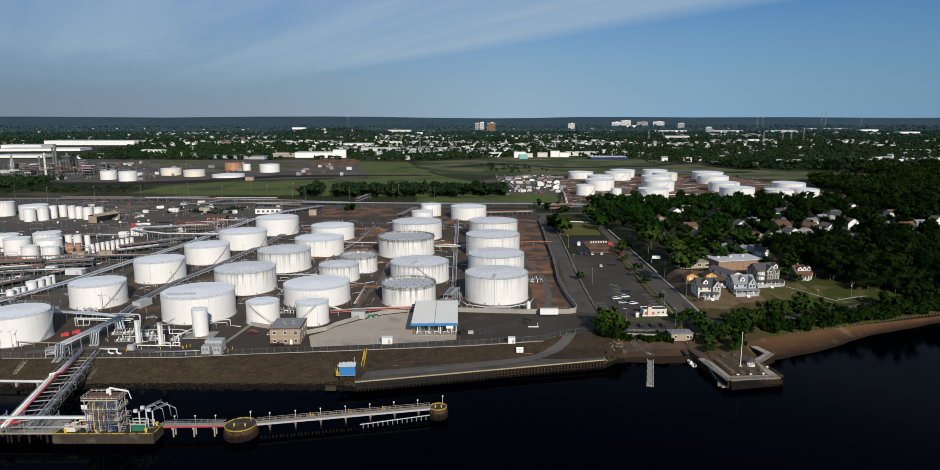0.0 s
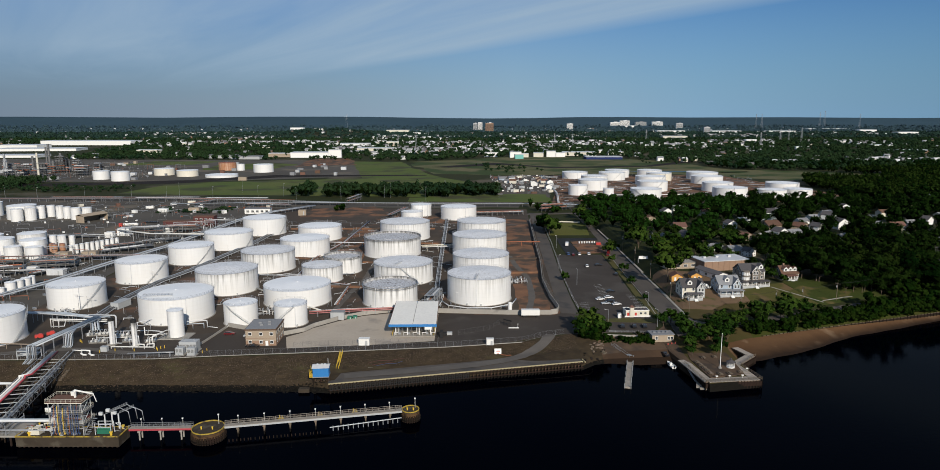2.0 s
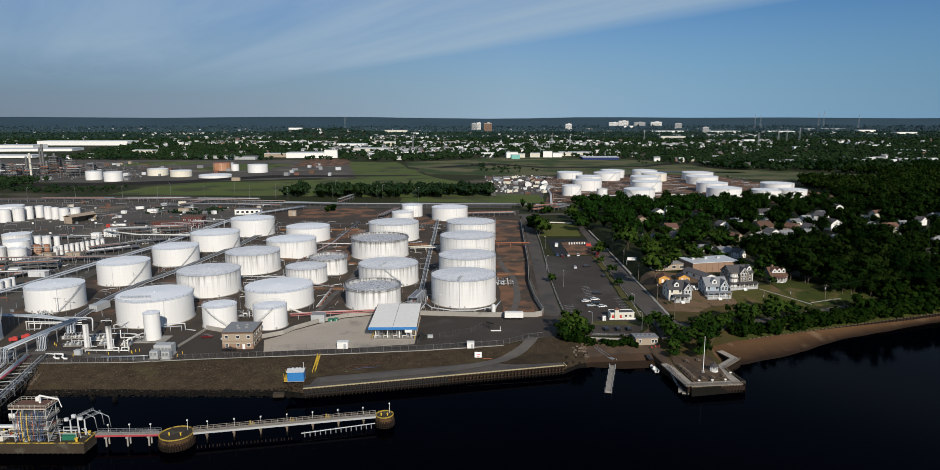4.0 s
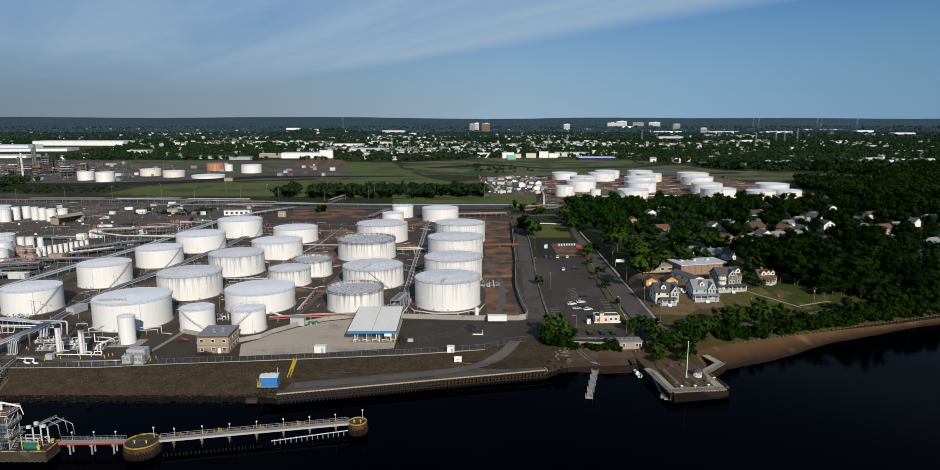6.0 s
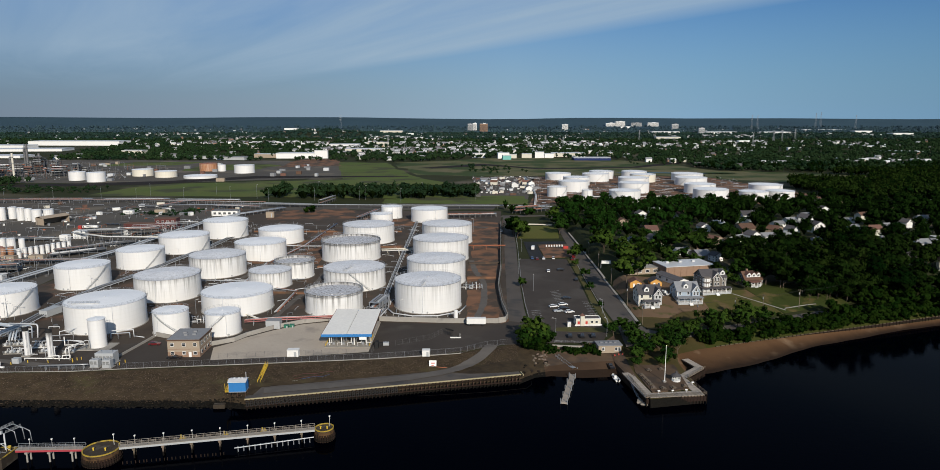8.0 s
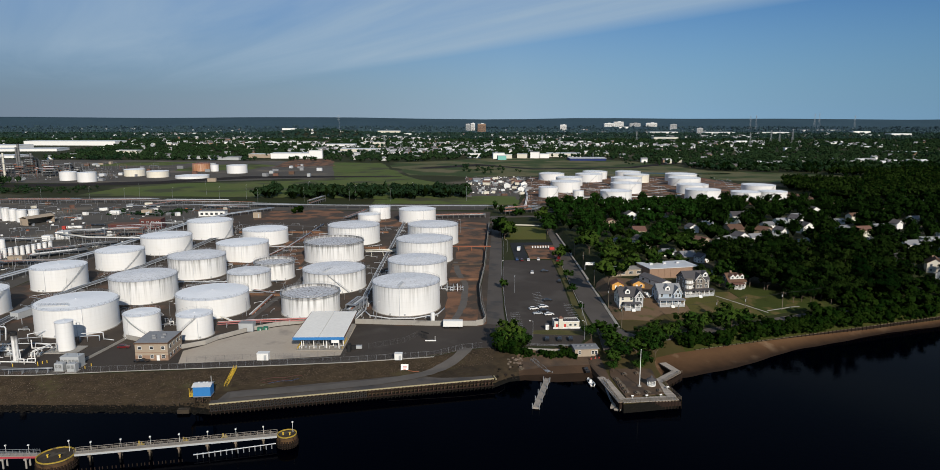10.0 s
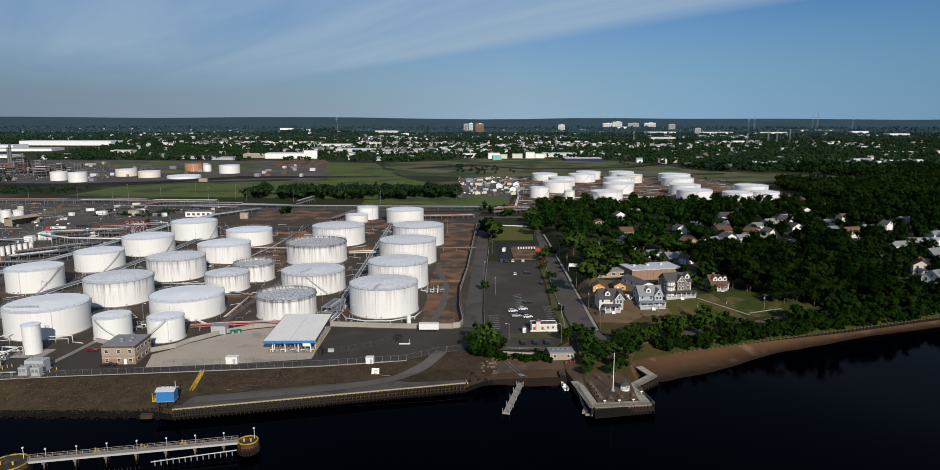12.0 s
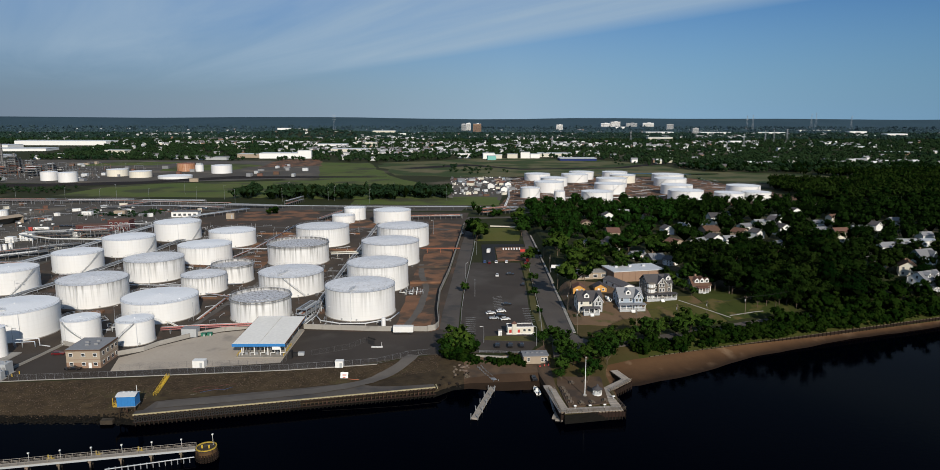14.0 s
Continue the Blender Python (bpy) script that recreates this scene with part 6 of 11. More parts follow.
piping("vessel_rear_pipes", "grey portal pipes behind the vessels", [([(-139.2, 293.4, 0), (-139.2, 293.4, 3.2), (-134, 299.4, 3.2), (-133.8, 299.6, 0.2)], 0.18, M_PIPE), ([(-141, 290.4, 0), (-141, 290.4, 2.4), (-133, 292.6, 2.4), (-133, 292.6, 0)], 0.16, M_STEEL), ([(-147.6, 288, 0.8), (-133, 289.4, 0.8), (-127, 288.4, 0.8)], 0.2, M_PIPE), ([(-150, 279.6, 0.7), (-136.4, 280.6, 0.7), (-133, 281.6, 0.7)], 0.2, M_WHITEPAINT)])


def pump_skid(x, y, turn, w, d, label, seed):
    """A low steel skid with small drums, motors and short pipes."""
    r = random.Random(seed)
    t = thing("pump_skid", x, y, 0, turn, label, "pump skid", "pump skids")
    bm = bmesh.new()
    box(bm, (0, 0, 0.22), (w, d, 0.3))
    part("base", bm, M_CONC, t)
    for k in range(int(w / 1.5)):
        u = -w / 2 + 0.9 + k * 1.5
        bm = bmesh.new()
        q = r.uniform(0.35, 0.6)
        v = r.uniform(-0.25, 0.25) * d
        tube(bm, (u, v - r.uniform(0.5, 0.9), 0.9), (u, v + r.uniform(0.5, 0.9), 0.9), q, 12)
        part("drum", bm, r.choice((M_WHITEPAINT, M_PIPE, M_WHITEPAINT, M_PIPEBLUE)), t)
        bm = bmesh.new()
        run(bm, [(u + 0.3, v, 1.2), (u + 0.3, v, r.uniform(1.8, 2.8)), (u + 0.3, d / 2, r.uniform(1.6, 2.2)), (u + 0.3, d / 2 + 0.4, 0.4)], r.uniform(0.09, 0.15), 6)
        part("pipe", bm, r.choice((M_WHITEPAINT, M_PIPE)), t)
    bm = bmesh.new()
    railing(bm, [(-w / 2, -d / 2, 0.35), (w / 2, -d / 2, 0.35)], 1.1, 1.6, 0.05)
    part("railing", bm, M_STEEL, t)
    return t


for i, (x, y, turn, w, d) in enumerate(((-152.4, 285.4, 6, 9, 3.2), (-141.2, 283.6, 8, 6.5, 3.0), (-147, 275.6, 4, 7, 2.4), (-134.6, 276.8, 4, 5, 2.4), (-125.4, 276.6, 10, 4.5, 2.4))):
    pump_skid(x, y, turn, w, d, "white pumps and drums on a low concrete skid", 520 + i)
bb_ = bmesh.new()
tube(bb_, (0, 0, -0.2), (0, 0, 1.1), 0.14, 8)
bollard = mesh_of("bollard", bb_, M_YELLOW)
for x, y in ((-118.8, 267), (-117.4, 267.8), (-116.2, 268.6), (-117.8, 265.6), (-126.8, 264.8), (-134.6, 264.9), (-153.6, 274.8), (-155.2, 276.4), (-139.8, 263), (-98.4, 262.6), (-97.6, 265.4)):
    tagged(new("bollard", bollard), "short yellow steel bollard on the asphalt", "bollard", "yellow bollards").location = (x, y, 0.08)
pipe_rack([(-241, 315), (-236.6, 330), (-225, 368), (-215.6, 425), (-205, 473), (-200, 532), (-194, 594), (-180, 645), (-150, 690)],
          [(-2.6, 0.3, M_PIPEBLUE, 0), (-1.6, 0.26, M_PIPE, 0), (-0.5, 0.26, M_STEEL, 0.1), (0.6, 0.22, M_PIPEDARK, 0), (1.5, 0.26, M_PIPE, 0), (2.5, 0.2, M_PIPEBLUE, 0)], 2.6, "long rack of pale pipes past white tanks")
pipe_rack([(-150, 280), (-160, 297), (-178, 304), (-215, 306), (-260, 309)], [(-1.2, 0.35, M_PIPEBLUE, 0), (-0.2, 0.3, M_PIPE, 0), (0.9, 0.35, M_PIPEBLUE, 0)], 4.0, "raised bluish pipes behind the front tanks")
pipe_rack([(-67, 312.5), (-52, 316), (-27, 319.4), (-8, 318.6)], [(-0.9, 0.2, M_PIPE, 0), (-0.3, 0.2, M_PIPERUST, 0), (0.3, 0.22, M_WHITEPAINT, 0), (0.95, 0.26, M_PIPEPINK, 0.1), (1.5, 0.2, M_PIPEPINK, -0.5)], 2.2, "white and red pipes above the concrete wall", 6)
pipe_rack([(-8, 322), (-6, 336), (-9, 365), (-10, 440), (-11, 560), (-12, 640)], [(-1.1, 0.2, M_PIPE, 0), (-0.4, 0.22, M_STEEL, 0), (0.3, 0.2, M_PIPEDARK, 0), (1.0, 0.2, M_PIPE, 0)], 1.0, "grey pipes between two tank rows", 8)
pipe_rack([(-25, 470), (-2, 474)], [(-5, 0.25, M_SIDECREAM, 0), (-3.6, 0.2, M_SIDECREAM, 0), (3.5, 0.25, M_SIDECREAM, 0.6), (5.0, 0.2, M_PIPE, 0.6)], 2.6, "cream cross pipes between two tanks", 7, M_SIDECREAM)
pipe_rack([(33, 487), (60, 487)], [(-0.4, 0.3, M_PIPERUST, 0), (0.4, 0.25, M_PIPERUST, 0)], 2.8, "rust-red cross pipes over red earth", 7, M_PIPERUST)
pipe_rack([(-58, 330), (-58, 370), (-92, 385), (-94, 440), (-84, 500), (-80, 600)], [(-0.6, 0.2, M_PIPE, 0), (0.1, 0.18, M_STEEL, 0), (0.7, 0.2, M_PIPERUST, 0)], 0.7, "low grey pipes winding between tanks", 8)
pipe_rack([(-150, 420), (-138, 395), (-102, 392), (-60, 396)], [(-0.5, 0.2, M_PIPE, 0), (0.3, 0.2, M_STEEL, 0)], 0.8, "low pale pipes between tank rows", 8)
pipe_rack([(-136, 500), (-84, 487), (-64, 487)], [(-0.5, 0.2, M_PIPE, 0), (0.3, 0.2, M_PIPE, 0)], 2.4, "pale cross pipes between rear tanks", 9)
pipe_rack([(-110, 365), (-98, 352), (-62, 318)], [(-0.5, 0.2, M_PIPE, 0), (0.3, 0.2, M_SIDECREAM, 0)], 0.9, "low pale pipes by the front tanks", 6)
pipe_rack([(-300, 700), (-180, 712), (-60, 703), (70, 700), (110, 690), (300, 690)], [(-2, 0.25, M_STEEL, 0), (-1, 0.2, M_PIPEDARK, 0), (0.2, 0.25, M_PIPEBLUE, 0), (1.4, 0.2, M_PIPEDARK, 0)], 3.0, "long rear rack of grey pipes across the yard", 12, M_PIPEDARK)
pipe_rack([(-600, 740), (-330, 745), (-180, 725)], [(-2, 0.25, M_PIPERUST, 0), (-1, 0.2, M_PIPEDARK, 0), (0.2, 0.22, M_STEEL, 0), (1.4, 0.2, M_PIPEDARK, 0)], 3.4, "rust and grey pipe rack across the rear yard", 10)
pipe_rack([(-330, 425), (-260, 432), (-205, 434)], [(-1, 0.22, M_STEEL, 0), (0, 0.22, M_PIPERUST, 0), (1, 0.22, M_PIPEDARK, 0)], 4.4, "raised pipes in front of the chemical yard", 8)
pipe_rack([(-270, 530), (-235, 512), (-170, 508)], [(-0.8, 0.4, M_SIDECREAM, 0), (0.4, 0.35, M_PIPE, 0)], 4.6, "raised cream pipes across the yard", 9)
pipe_rack([(-330, 385), (-270, 395), (-232, 400)], [(-1.5, 0.25, M_STEEL, 0), (-0.5, 0.3, M_PIPEDARK, 0), (0.5, 0.25, M_STEEL, 0), (1.4, 0.3, M_PIPE, 0)], 3.2, "grey pipe rack by the small tanks", 6)
pipe_rack([(112, 735), (160, 728), (250, 705)], [(-0.8, 0.3, M_PIPE, 0), (0.2, 0.25, M_PIPE, 0)], 1.2, "pale pipes in front of the second farm", 9)
pipe_rack([(118, 1040), (116, 900), (112, 800), (100, 690)], [(-0.8, 0.4, M_PIPE, 0), (0.4, 0.4, M_PIPE, 0)], 1.8, "pale pipes beside the second farm", 12)
pipe_rack([(150, 770), (190, 775), (270, 780), (290, 800)], [(-0.5, 0.4, M_PIPE, 0), (0.6, 0.35, M_WHITEPAINT, 0)], 3.0, "white pipes between tanks of the second farm", 12)
loop = thing("tank_pipe_loop", 0, 0, 0, 0, "pale pipe bent round the foot of a tank", "pipe")
bm = bmesh.new()
run(bm, [(-5.9, 337, 1.1), (-1.5, 327.5, 1.1), (8, 323, 1.1), (19.5, 323.2, 1.1), (30, 330, 1.1), (32.9, 340, 1.1)], 0.3, 8)
part("pipe", bm, M_PIPE, loop)
for x, y in ((-1.5, 327.5), (8, 323), (19.5, 323.2), (30, 330)):
    bm = bmesh.new()
    box(bm, (x, y, 0.42), (0.5, 0.5, 0.85))
    part("support", bm, M_CONC, loop)


def manifold(x, y, turn, n, label, seed, mat=None, w=1.3, high=2.6):
    """A cluster of bent pipes with valves on a skid frame."""
    rnd = random.Random(seed)
    t = thing("pipe_manifold", x, y, 0, turn, label, "pipe manifold", "pipe manifolds")
    for i in range(n):
        px_, h, r = (i - n / 2) * w + rnd.uniform(-0.5, 0.5), rnd.uniform(0.5, high * 0.8), rnd.uniform(0.1, 0.26)
        a, b = rnd.uniform(2, 4.5), rnd.uniform(-4.5, -2)
        bm = bmesh.new()
        q = rnd.uniform(-3, 3)
        run(bm, rnd.choice(([(px_, b, 0), (px_, b, h), (px_, a, h), (px_ + q * 0.3, a + 0.8, h), (px_ + q * 0.3, a + 0.8, 0)], [(px_, b, 0), (px_, b, h), (px_ + q, b, h), (px_ + q, a, h), (px_ + q, a, 0)], [(px_ - 2, b, 0), (px_ - 2, b, h * 0.5), (px_ + 2, b, h * 0.5), (px_ + 2, a, h * 0.5)])), r, 7)
        part("pipe", bm, mat or rnd.choice((M_PIPE, M_WHITEPAINT, M_STEEL, M_PIPE)), t)
        bm = bmesh.new()
        q = rnd.uniform(b + 0.8, a - 0.8)
        tube(bm, (px_, q, h - 0.3), (px_, q, h + 1.0), r * 0.9, 6)
        hoop(bm, 0.26, h + 1.0, 0.07, 10, px_, q)
        part("valve", bm, rnd.choice((M_GREYPAINT, M_PIPE, M_PIPEDARK, M_STEEL)), t)
    bm = bmesh.new()
    L = n * w + 1.5
    for yy in (-3.2, 0, 3.2):
        box(bm, (0, yy, 0.85), (L, 0.16, 0.16))
        for xx in (-L / 2, 0, L / 2):
            box(bm, (xx, yy, 0.45), (0.16, 0.16, 0.9))
    part("frame", bm, M_STEEL, t)
    return t


for i, (x, y, turn, n) in enumerate(((-12, 332, 10, 8), (-8, 350, 80, 6), (36.5, 380, 0, 7), (-88, 318, 20, 6),
                                     (-185, 316, 0, 6), (-104, 330, 40, 5))):
    manifold(x, y, turn, n, "white and grey valve piping on a low frame", 300 + i)
for i, (x, y, turn, n) in enumerate(((-250, 345, 70, 9), (-262, 380, 20, 9), (-300, 410, 10, 12), (-245, 425, 0, 9), (-225, 500, 30, 8), (-240, 545, 0, 12), (-205, 560, 20, 8), (-300, 395, 60, 8), (-268, 440, 0, 10), (-180, 600, 0, 8))):
    manifold(x, y, turn, n, "dense grey pipework in the rear yard", 330 + i, high=5.0, w=1.7)

# tall vessels with black tops
for x, y in ((-139.6, 272.8), (-129.1, 270.6)):
    t = thing("upright_vessel", x, y, 0, 0, "tall white vessel with a black top and pipes", "vessel", "upright vessels")
    bm = bmesh.new()
    tube(bm, (0, 0, 0.6), (0, 0, 10.4), 1.1, 20)
    part("shell", bm, M_FAINT if x < -135 else M_GRIMY, t)
    bm = bmesh.new()
    tube(bm, (0, 0, 10.4), (0, 0, 11.5), 1.15, 20)
    tube(bm, (0, 0, 11.5), (0, 0, 11.8), 1.15, 20, r2=0.4)
    part("cap", bm, M_BLACK, t)
    bm = bmesh.new()
    box(bm, (0, 0, 0.3), (3.4, 3.4, 0.6))
    part("plinth", bm, M_CONC, t)
    bm = bmesh.new()
    run(bm, [(1.2, -0.2, 4.6), (1.7, -0.2, 4.6), (1.7, -0.2, 0.8), (4, -0.2, 0.8)], 0.16, 8)
    run(bm, [(-1.1, 0.2, 3), (-2.3, 0.2, 3), (-2.3, 0.2, 0.5)], 0.16, 8)
    part("pipe", bm, M_PIPE, t)
    bm = bmesh.new()
    for u in (0.55, 0.9):
        tube(bm, (u, -1.08, 0.6), (u, -1.08, 10.4), 0.03, 4)
    for k in range(24):
        box(bm, (0.72, -1.08, 0.8 + k * 0.4), (0.36, 0.03, 0.03))
    part("ladder", bm, M_STEEL, t)
slab = thing("tank_slab", -117.5, 283.5, 0, 0, "low concrete slab under an upright tank", "slab")
bm = bmesh.new()
box(bm, (0, -0.5, 0.2), (13, 9, 0.4))
part("concrete", bm, M_CONC, slab)
for x, y, w, d, h, lab in ((-104.5, 265.5, 7.0, 4.2, 4.2, "large grey cooling unit with louvres"), (-106.4, 260.8, 3.2, 2.4, 3.0, "grey transformer cabinet"), (-101.6, 260.4, 3.2, 2.4, 3.0, "grey transformer cabinet")):
    t = thing("equipment_cabinet", x, y, 0, 0, lab + " on concrete", "cabinet", "equipment cabinets")
    bm = bmesh.new()
    box(bm, (0, 0, h / 2 + 0.2), (w, d, h))
    bmesh.ops.bevel(bm, geom=bm.edges[:], offset=0.08, segments=1, affect="EDGES")
    part("body", bm, M_GREYPAINT, t)
    for k in range(max(2, int(w / 1.4))):
        bm = bmesh.new()
        for z in range(6):
            box(bm, (-w / 2 + 0.8 + k * 1.4, -d / 2 - 0.03, h * 0.5 + z * 0.22), (1.0, 0.06, 0.1), 0, 20)
        part("louvre", bm, M_PIPEDARK, t)
    bm = bmesh.new()
    box(bm, (0, 0, 0.1), (w + 0.8, d + 0.8, 0.2))
    part("plinth", bm, M_CONC, t)
    bm = bmesh.new()
    for k in (-0.3, 0.3):
        tube(bm, (w * k, 0, h), (w * k, 0, h + 0.9), 0.25, 8)
    part("bushing", bm, M_STEEL, t)
pipe_rack([(-125.6, 257.4), (-111.4, 258.8), (-108.2, 259)], [(0, 0.28, M_STEEL, 0)], 1.5, "grey pipe along the bank top", 4)
for x, y in ((-175.3, 281), (-172.5, 284.7)):
    t = thing("pump_engine", x, y, 0, 25, "small red engine on a trailer", "engine", "red engines")
    bm = bmesh.new()
    box(bm, (0, 0, 1.1), (3.2, 1.5, 1.3))
    box(bm, (0.5, 0, 1.9), (1.4, 1.2, 0.5))
    bmesh.ops.bevel(bm, geom=bm.edges[:], offset=0.08, segments=1, affect="EDGES")
    part("body", bm, M_REDPAINT, t)
    for s in (-0.8, 0.8):
        bm = bmesh.new()
        tube(bm, (-0.5, s - 0.1, 0.4), (-0.5, s + 0.1, 0.4), 0.4, 12)
        part("wheel", bm, M_BLACK, t)


def wall_run(name, pts, h, th, mat, label, z=0.0, category="wall"):
    t = thing(name, 0, 0, 0, 0, label, category)
    for a, b in zip(pts, pts[1:]):
        n = max(1, int(math.hypot(b[0] - a[0], b[1] - a[1]) / 6))
        for i in range(n):
            p = (a[0] + (b[0] - a[0]) * i / n, a[1] + (b[1] - a[1]) * i / n)
            q = (a[0] + (b[0] - a[0]) * (i + 1) / n, a[1] + (b[1] - a[1]) * (i + 1) / n)
            L = math.hypot(q[0] - p[0], q[1] - p[1])
            bm = bmesh.new()
            box(bm, ((p[0] + q[0]) / 2, (p[1] + q[1]) / 2, z + h / 2 - 0.2), (L - 0.04, th, h + 0.4), math.degrees(math.atan2(q[1] - p[1], q[0] - p[0])))
            part("panel", bm, mat, t)
    return t


wall_run("bund_wall", [(-100, 297), (-72.5, 284), (-64, 290), (-61, 296.5), (-52, 307), (-41.6, 315), (-28, 320)], 1.9, 0.4, M_CONC, "weathered concrete bund wall in panels")
wall_run("bund_wall", [(-7, 318.6), (10, 317), (27.6, 315.5), (47.8, 315.4)], 2.3, 0.4, M_CONC, "grey concrete bund wall in panels")
wall_run("bund_wall", [(47.8, 315.4), (51, 317), (52.4, 322), (50.7, 345), (50.4, 380), (54.2, 430), (58.2, 520), (62, 600)], 2.6, 0.3, M_CONC, "grey concrete boundary wall along the road")
wall_run("bund_wall", [(-104, 264.5), (-101.5, 283), (-100, 297)], 1.0, 0.4, M_CONC, "low concrete wall beside the yard")
for i, (pts) in enumerate((((33, 400), (50, 402)), ((34, 440), (54, 442)), ((-60, 430), (-20, 430)), ((-92, 372), (-50, 366)), ((-140, 345), (-108, 343)), ((-140, 450), (-90, 440)), ((-62, 500), (-5, 492)), ((-140, 560), (-20, 560)))):
    wall_run("earth_dyke", [*pts], 1.1, 2.2, M_REDEARTH, "low earth dyke between tanks", category="dyke")


def chain_fence(pts, label, h=2.2, z=0.0, mat=None, step=3.0, wires=0.45, drop=None):
    """Posts, rails and a net of thin wires."""
    mat = mat or M_STEEL
    t = thing("chainlink_fence", 0, 0, 0, 0, label, "fence", "chain-link fences")
    bm0 = bmesh.new()
    tube(bm0, (0, 0, -0.5), (0, 0, h), 0.038, 5)
    me = mesh_of("post", bm0, mat)
    net = bmesh.new()
    for a, b in zip(pts, pts[1:]):
        L = math.hypot(b[0] - a[0], b[1] - a[1])
        n = max(1, int(L / step))
        for i in range(n):
            ob = new("post", me)
            ob.parent = t
            ob.location = (a[0] + (b[0] - a[0]) * i / n, a[1] + (b[1] - a[1]) * i / n, z)
        for zz_ in (0.1, h):
            tube(net, (a[0], a[1], z + zz_), (b[0], b[1], z + zz_), 0.022, 3, caps=False)
        m = int(L / wires)
        for i in range(m):
            for s in (-1, 1):
                k, k2 = i / m, min(1, max(0, (i + s * h * 0.55 / wires) / m))
                tube(net, (a[0] + (b[0] - a[0]) * k, a[1] + (b[1] - a[1]) * k, z), (a[0] + (b[0] - a[0]) * k2, a[1] + (b[1] - a[1]) * k2, z + h), 0.005, 3, caps=False)
    part("wire_net", net, mat, t)
    return t


chain_fence([(-185, 255.6), (-148, 254.6), (-115, 256.6), (-88, 260), (-55, 263.5), (-21, 267.4), (-1, 269.8), (19, 273.6), (31, 276), (42, 284), (50.3, 286.5)], "grey chain-link fence along the top of the bank", wires=0.9)
chain_fence([(-63.4, 269.5), (-46, 271.9), (-24, 273.6), (-4.5, 275), (-3.7, 283)], "dark chain-link fence inside the yard", mat=M_PIPEDARK)
chain_fence([(4, 285), (17.8, 292.5), (23, 301)], "dark chain-link fence and gate in the asphalt yard", mat=M_PIPEDARK)
chain_fence([(52.9, 322), (51.4, 345), (51.1, 380), (55, 430), (59, 520), (62.6, 600)], "tall dark chain-link fence on the boundary wall", h=1.6, z=2.4, mat=M_PIPEDARK, wires=0.6)
chain_fence([(62.2, 318), (62.4, 345), (63.4, 380), (65.4, 420), (69.5, 500), (71.5, 560)], "grey chain-link fence between road and car park", h=1.8, wires=0.6)
kerbline = thing("bank_kerb", 0, 0, 0, 0, "pale concrete kerb under the bank fence", "kerb")
bm = bmesh.new()
for a, b in zip(((-185, 255), (-115, 256), (-88, 259.6), (-55, 263), (-21, 266.9), (-1, 269.3), (19, 273)), ((-115, 256), (-88, 259.6), (-55, 263), (-21, 266.9), (-1, 269.3), (19, 273), (31, 275.4))):
    tube(bm, (*a, 0.05), (*b, 0.05), 0.18, 5)
part("kerb", bm, M_CONC, kerbline)


def windows(parent, spots, w, h, normal_y=-1, frame=None, trim=None):
    """Framed panes on a wall facing -y or +y (normal_y) or, with 'x', sideways. spots: x, y, z."""
    for x, y, z, face in spots:
        a = {"s": (w, 0.1, h), "e": (0.1, w, h)}[face]
        b = {"s": (w + 0.24, 0.07, h + 0.24), "e": (0.07, w + 0.24, h + 0.24)}[face]
        bm = bmesh.new()
        box(bm, (x, y, z), b)
        f = part("window", bm, trim or M_TRIM, parent)
        bm = bmesh.new()
        if face == "s":
            box(bm, (x, y - 0.03, z + h * 0.25), (w, 0.06, h * 0.46))
            box(bm, (x, y - 0.03, z - h * 0.25), (w, 0.06, h * 0.46))
        else:
            sgn = 0.03 if x > 0 else -0.03
            box(bm, (x + sgn, y, z + h * 0.25), (0.06, w, h * 0.46))
            box(bm, (x + sgn, y, z - h * 0.25), (0.06, w, h * 0.46))
        part("pane", bm, M_GLASS, f)


office = thing("office_building", -77.6, 278.2, 0, 2, "two-storey tan block office with a flat grey roof", "office building")
bm = bmesh.new()
box(bm, (0, 0, 3.4), (12.4, 14, 6.8))
part("wall", bm, M_TANBRICK, office)
bm = bmesh.new()
box(bm, (0, 0, 3.35), (12.5, 14.1, 0.2))
box(bm, (0, 0, 1.1), (12.46, 14.06, 2.2))
part("lower_band", bm, M_BRICK, office, "darker brick lower course")
bm = bmesh.new()
box(bm, (0, 0, 7.0), (13.0, 14.6, 0.5))
part("roof_edge", bm, M_SHINGLEBR, office, "brown roof edge")
bm = bmesh.new()
box(bm, (0, 0, 7.2), (12.5, 14.1, 0.25))
for x, y in ((-2, 1), (1.6, 2.4), (2.4, -1.2), (-0.6, -2)):
    box(bm, (x, y, 7.6), (1.3, 1.0, 0.7))
part("roof", bm, M_SHINGLEGR, office, "flat grey roof with vents")
windows(office, [(x, -7.05, z, "s") for x in (-4.4, 0.1, 4.4) for z in (1.7, 5.2)] + [(6.25, y, z, "e") for y in (-4.6, -1.2, 2.2, 5.2) for z in (1.7, 5.2)], 1.2, 1.2)
bm = bmesh.new()
box(bm, (2.4, -7.06, 1.1), (1.1, 0.12, 2.2))
part("door", bm, M_TRIM, office)

canopy = thing("loading_canopy", -15.8, 300, 0, 1, "truck loading canopy with pale roof and blue fascia", "canopy")
bm = bmesh.new()
for s in (-1, 1):
    box(bm, (s * 5.1, 0, 5.75), (10.0, 36, 0.3), 0)
part("roof", bm, M_CANOPYROOF, canopy, "pale panel roof in two halves")
for y in (-18.1, 18.1):
    bm = bmesh.new()
    box(bm, (0, y, 5.3), (20.6, 0.3, 1.1))
    part("fascia", bm, M_BLUE, canopy, "blue fascia")
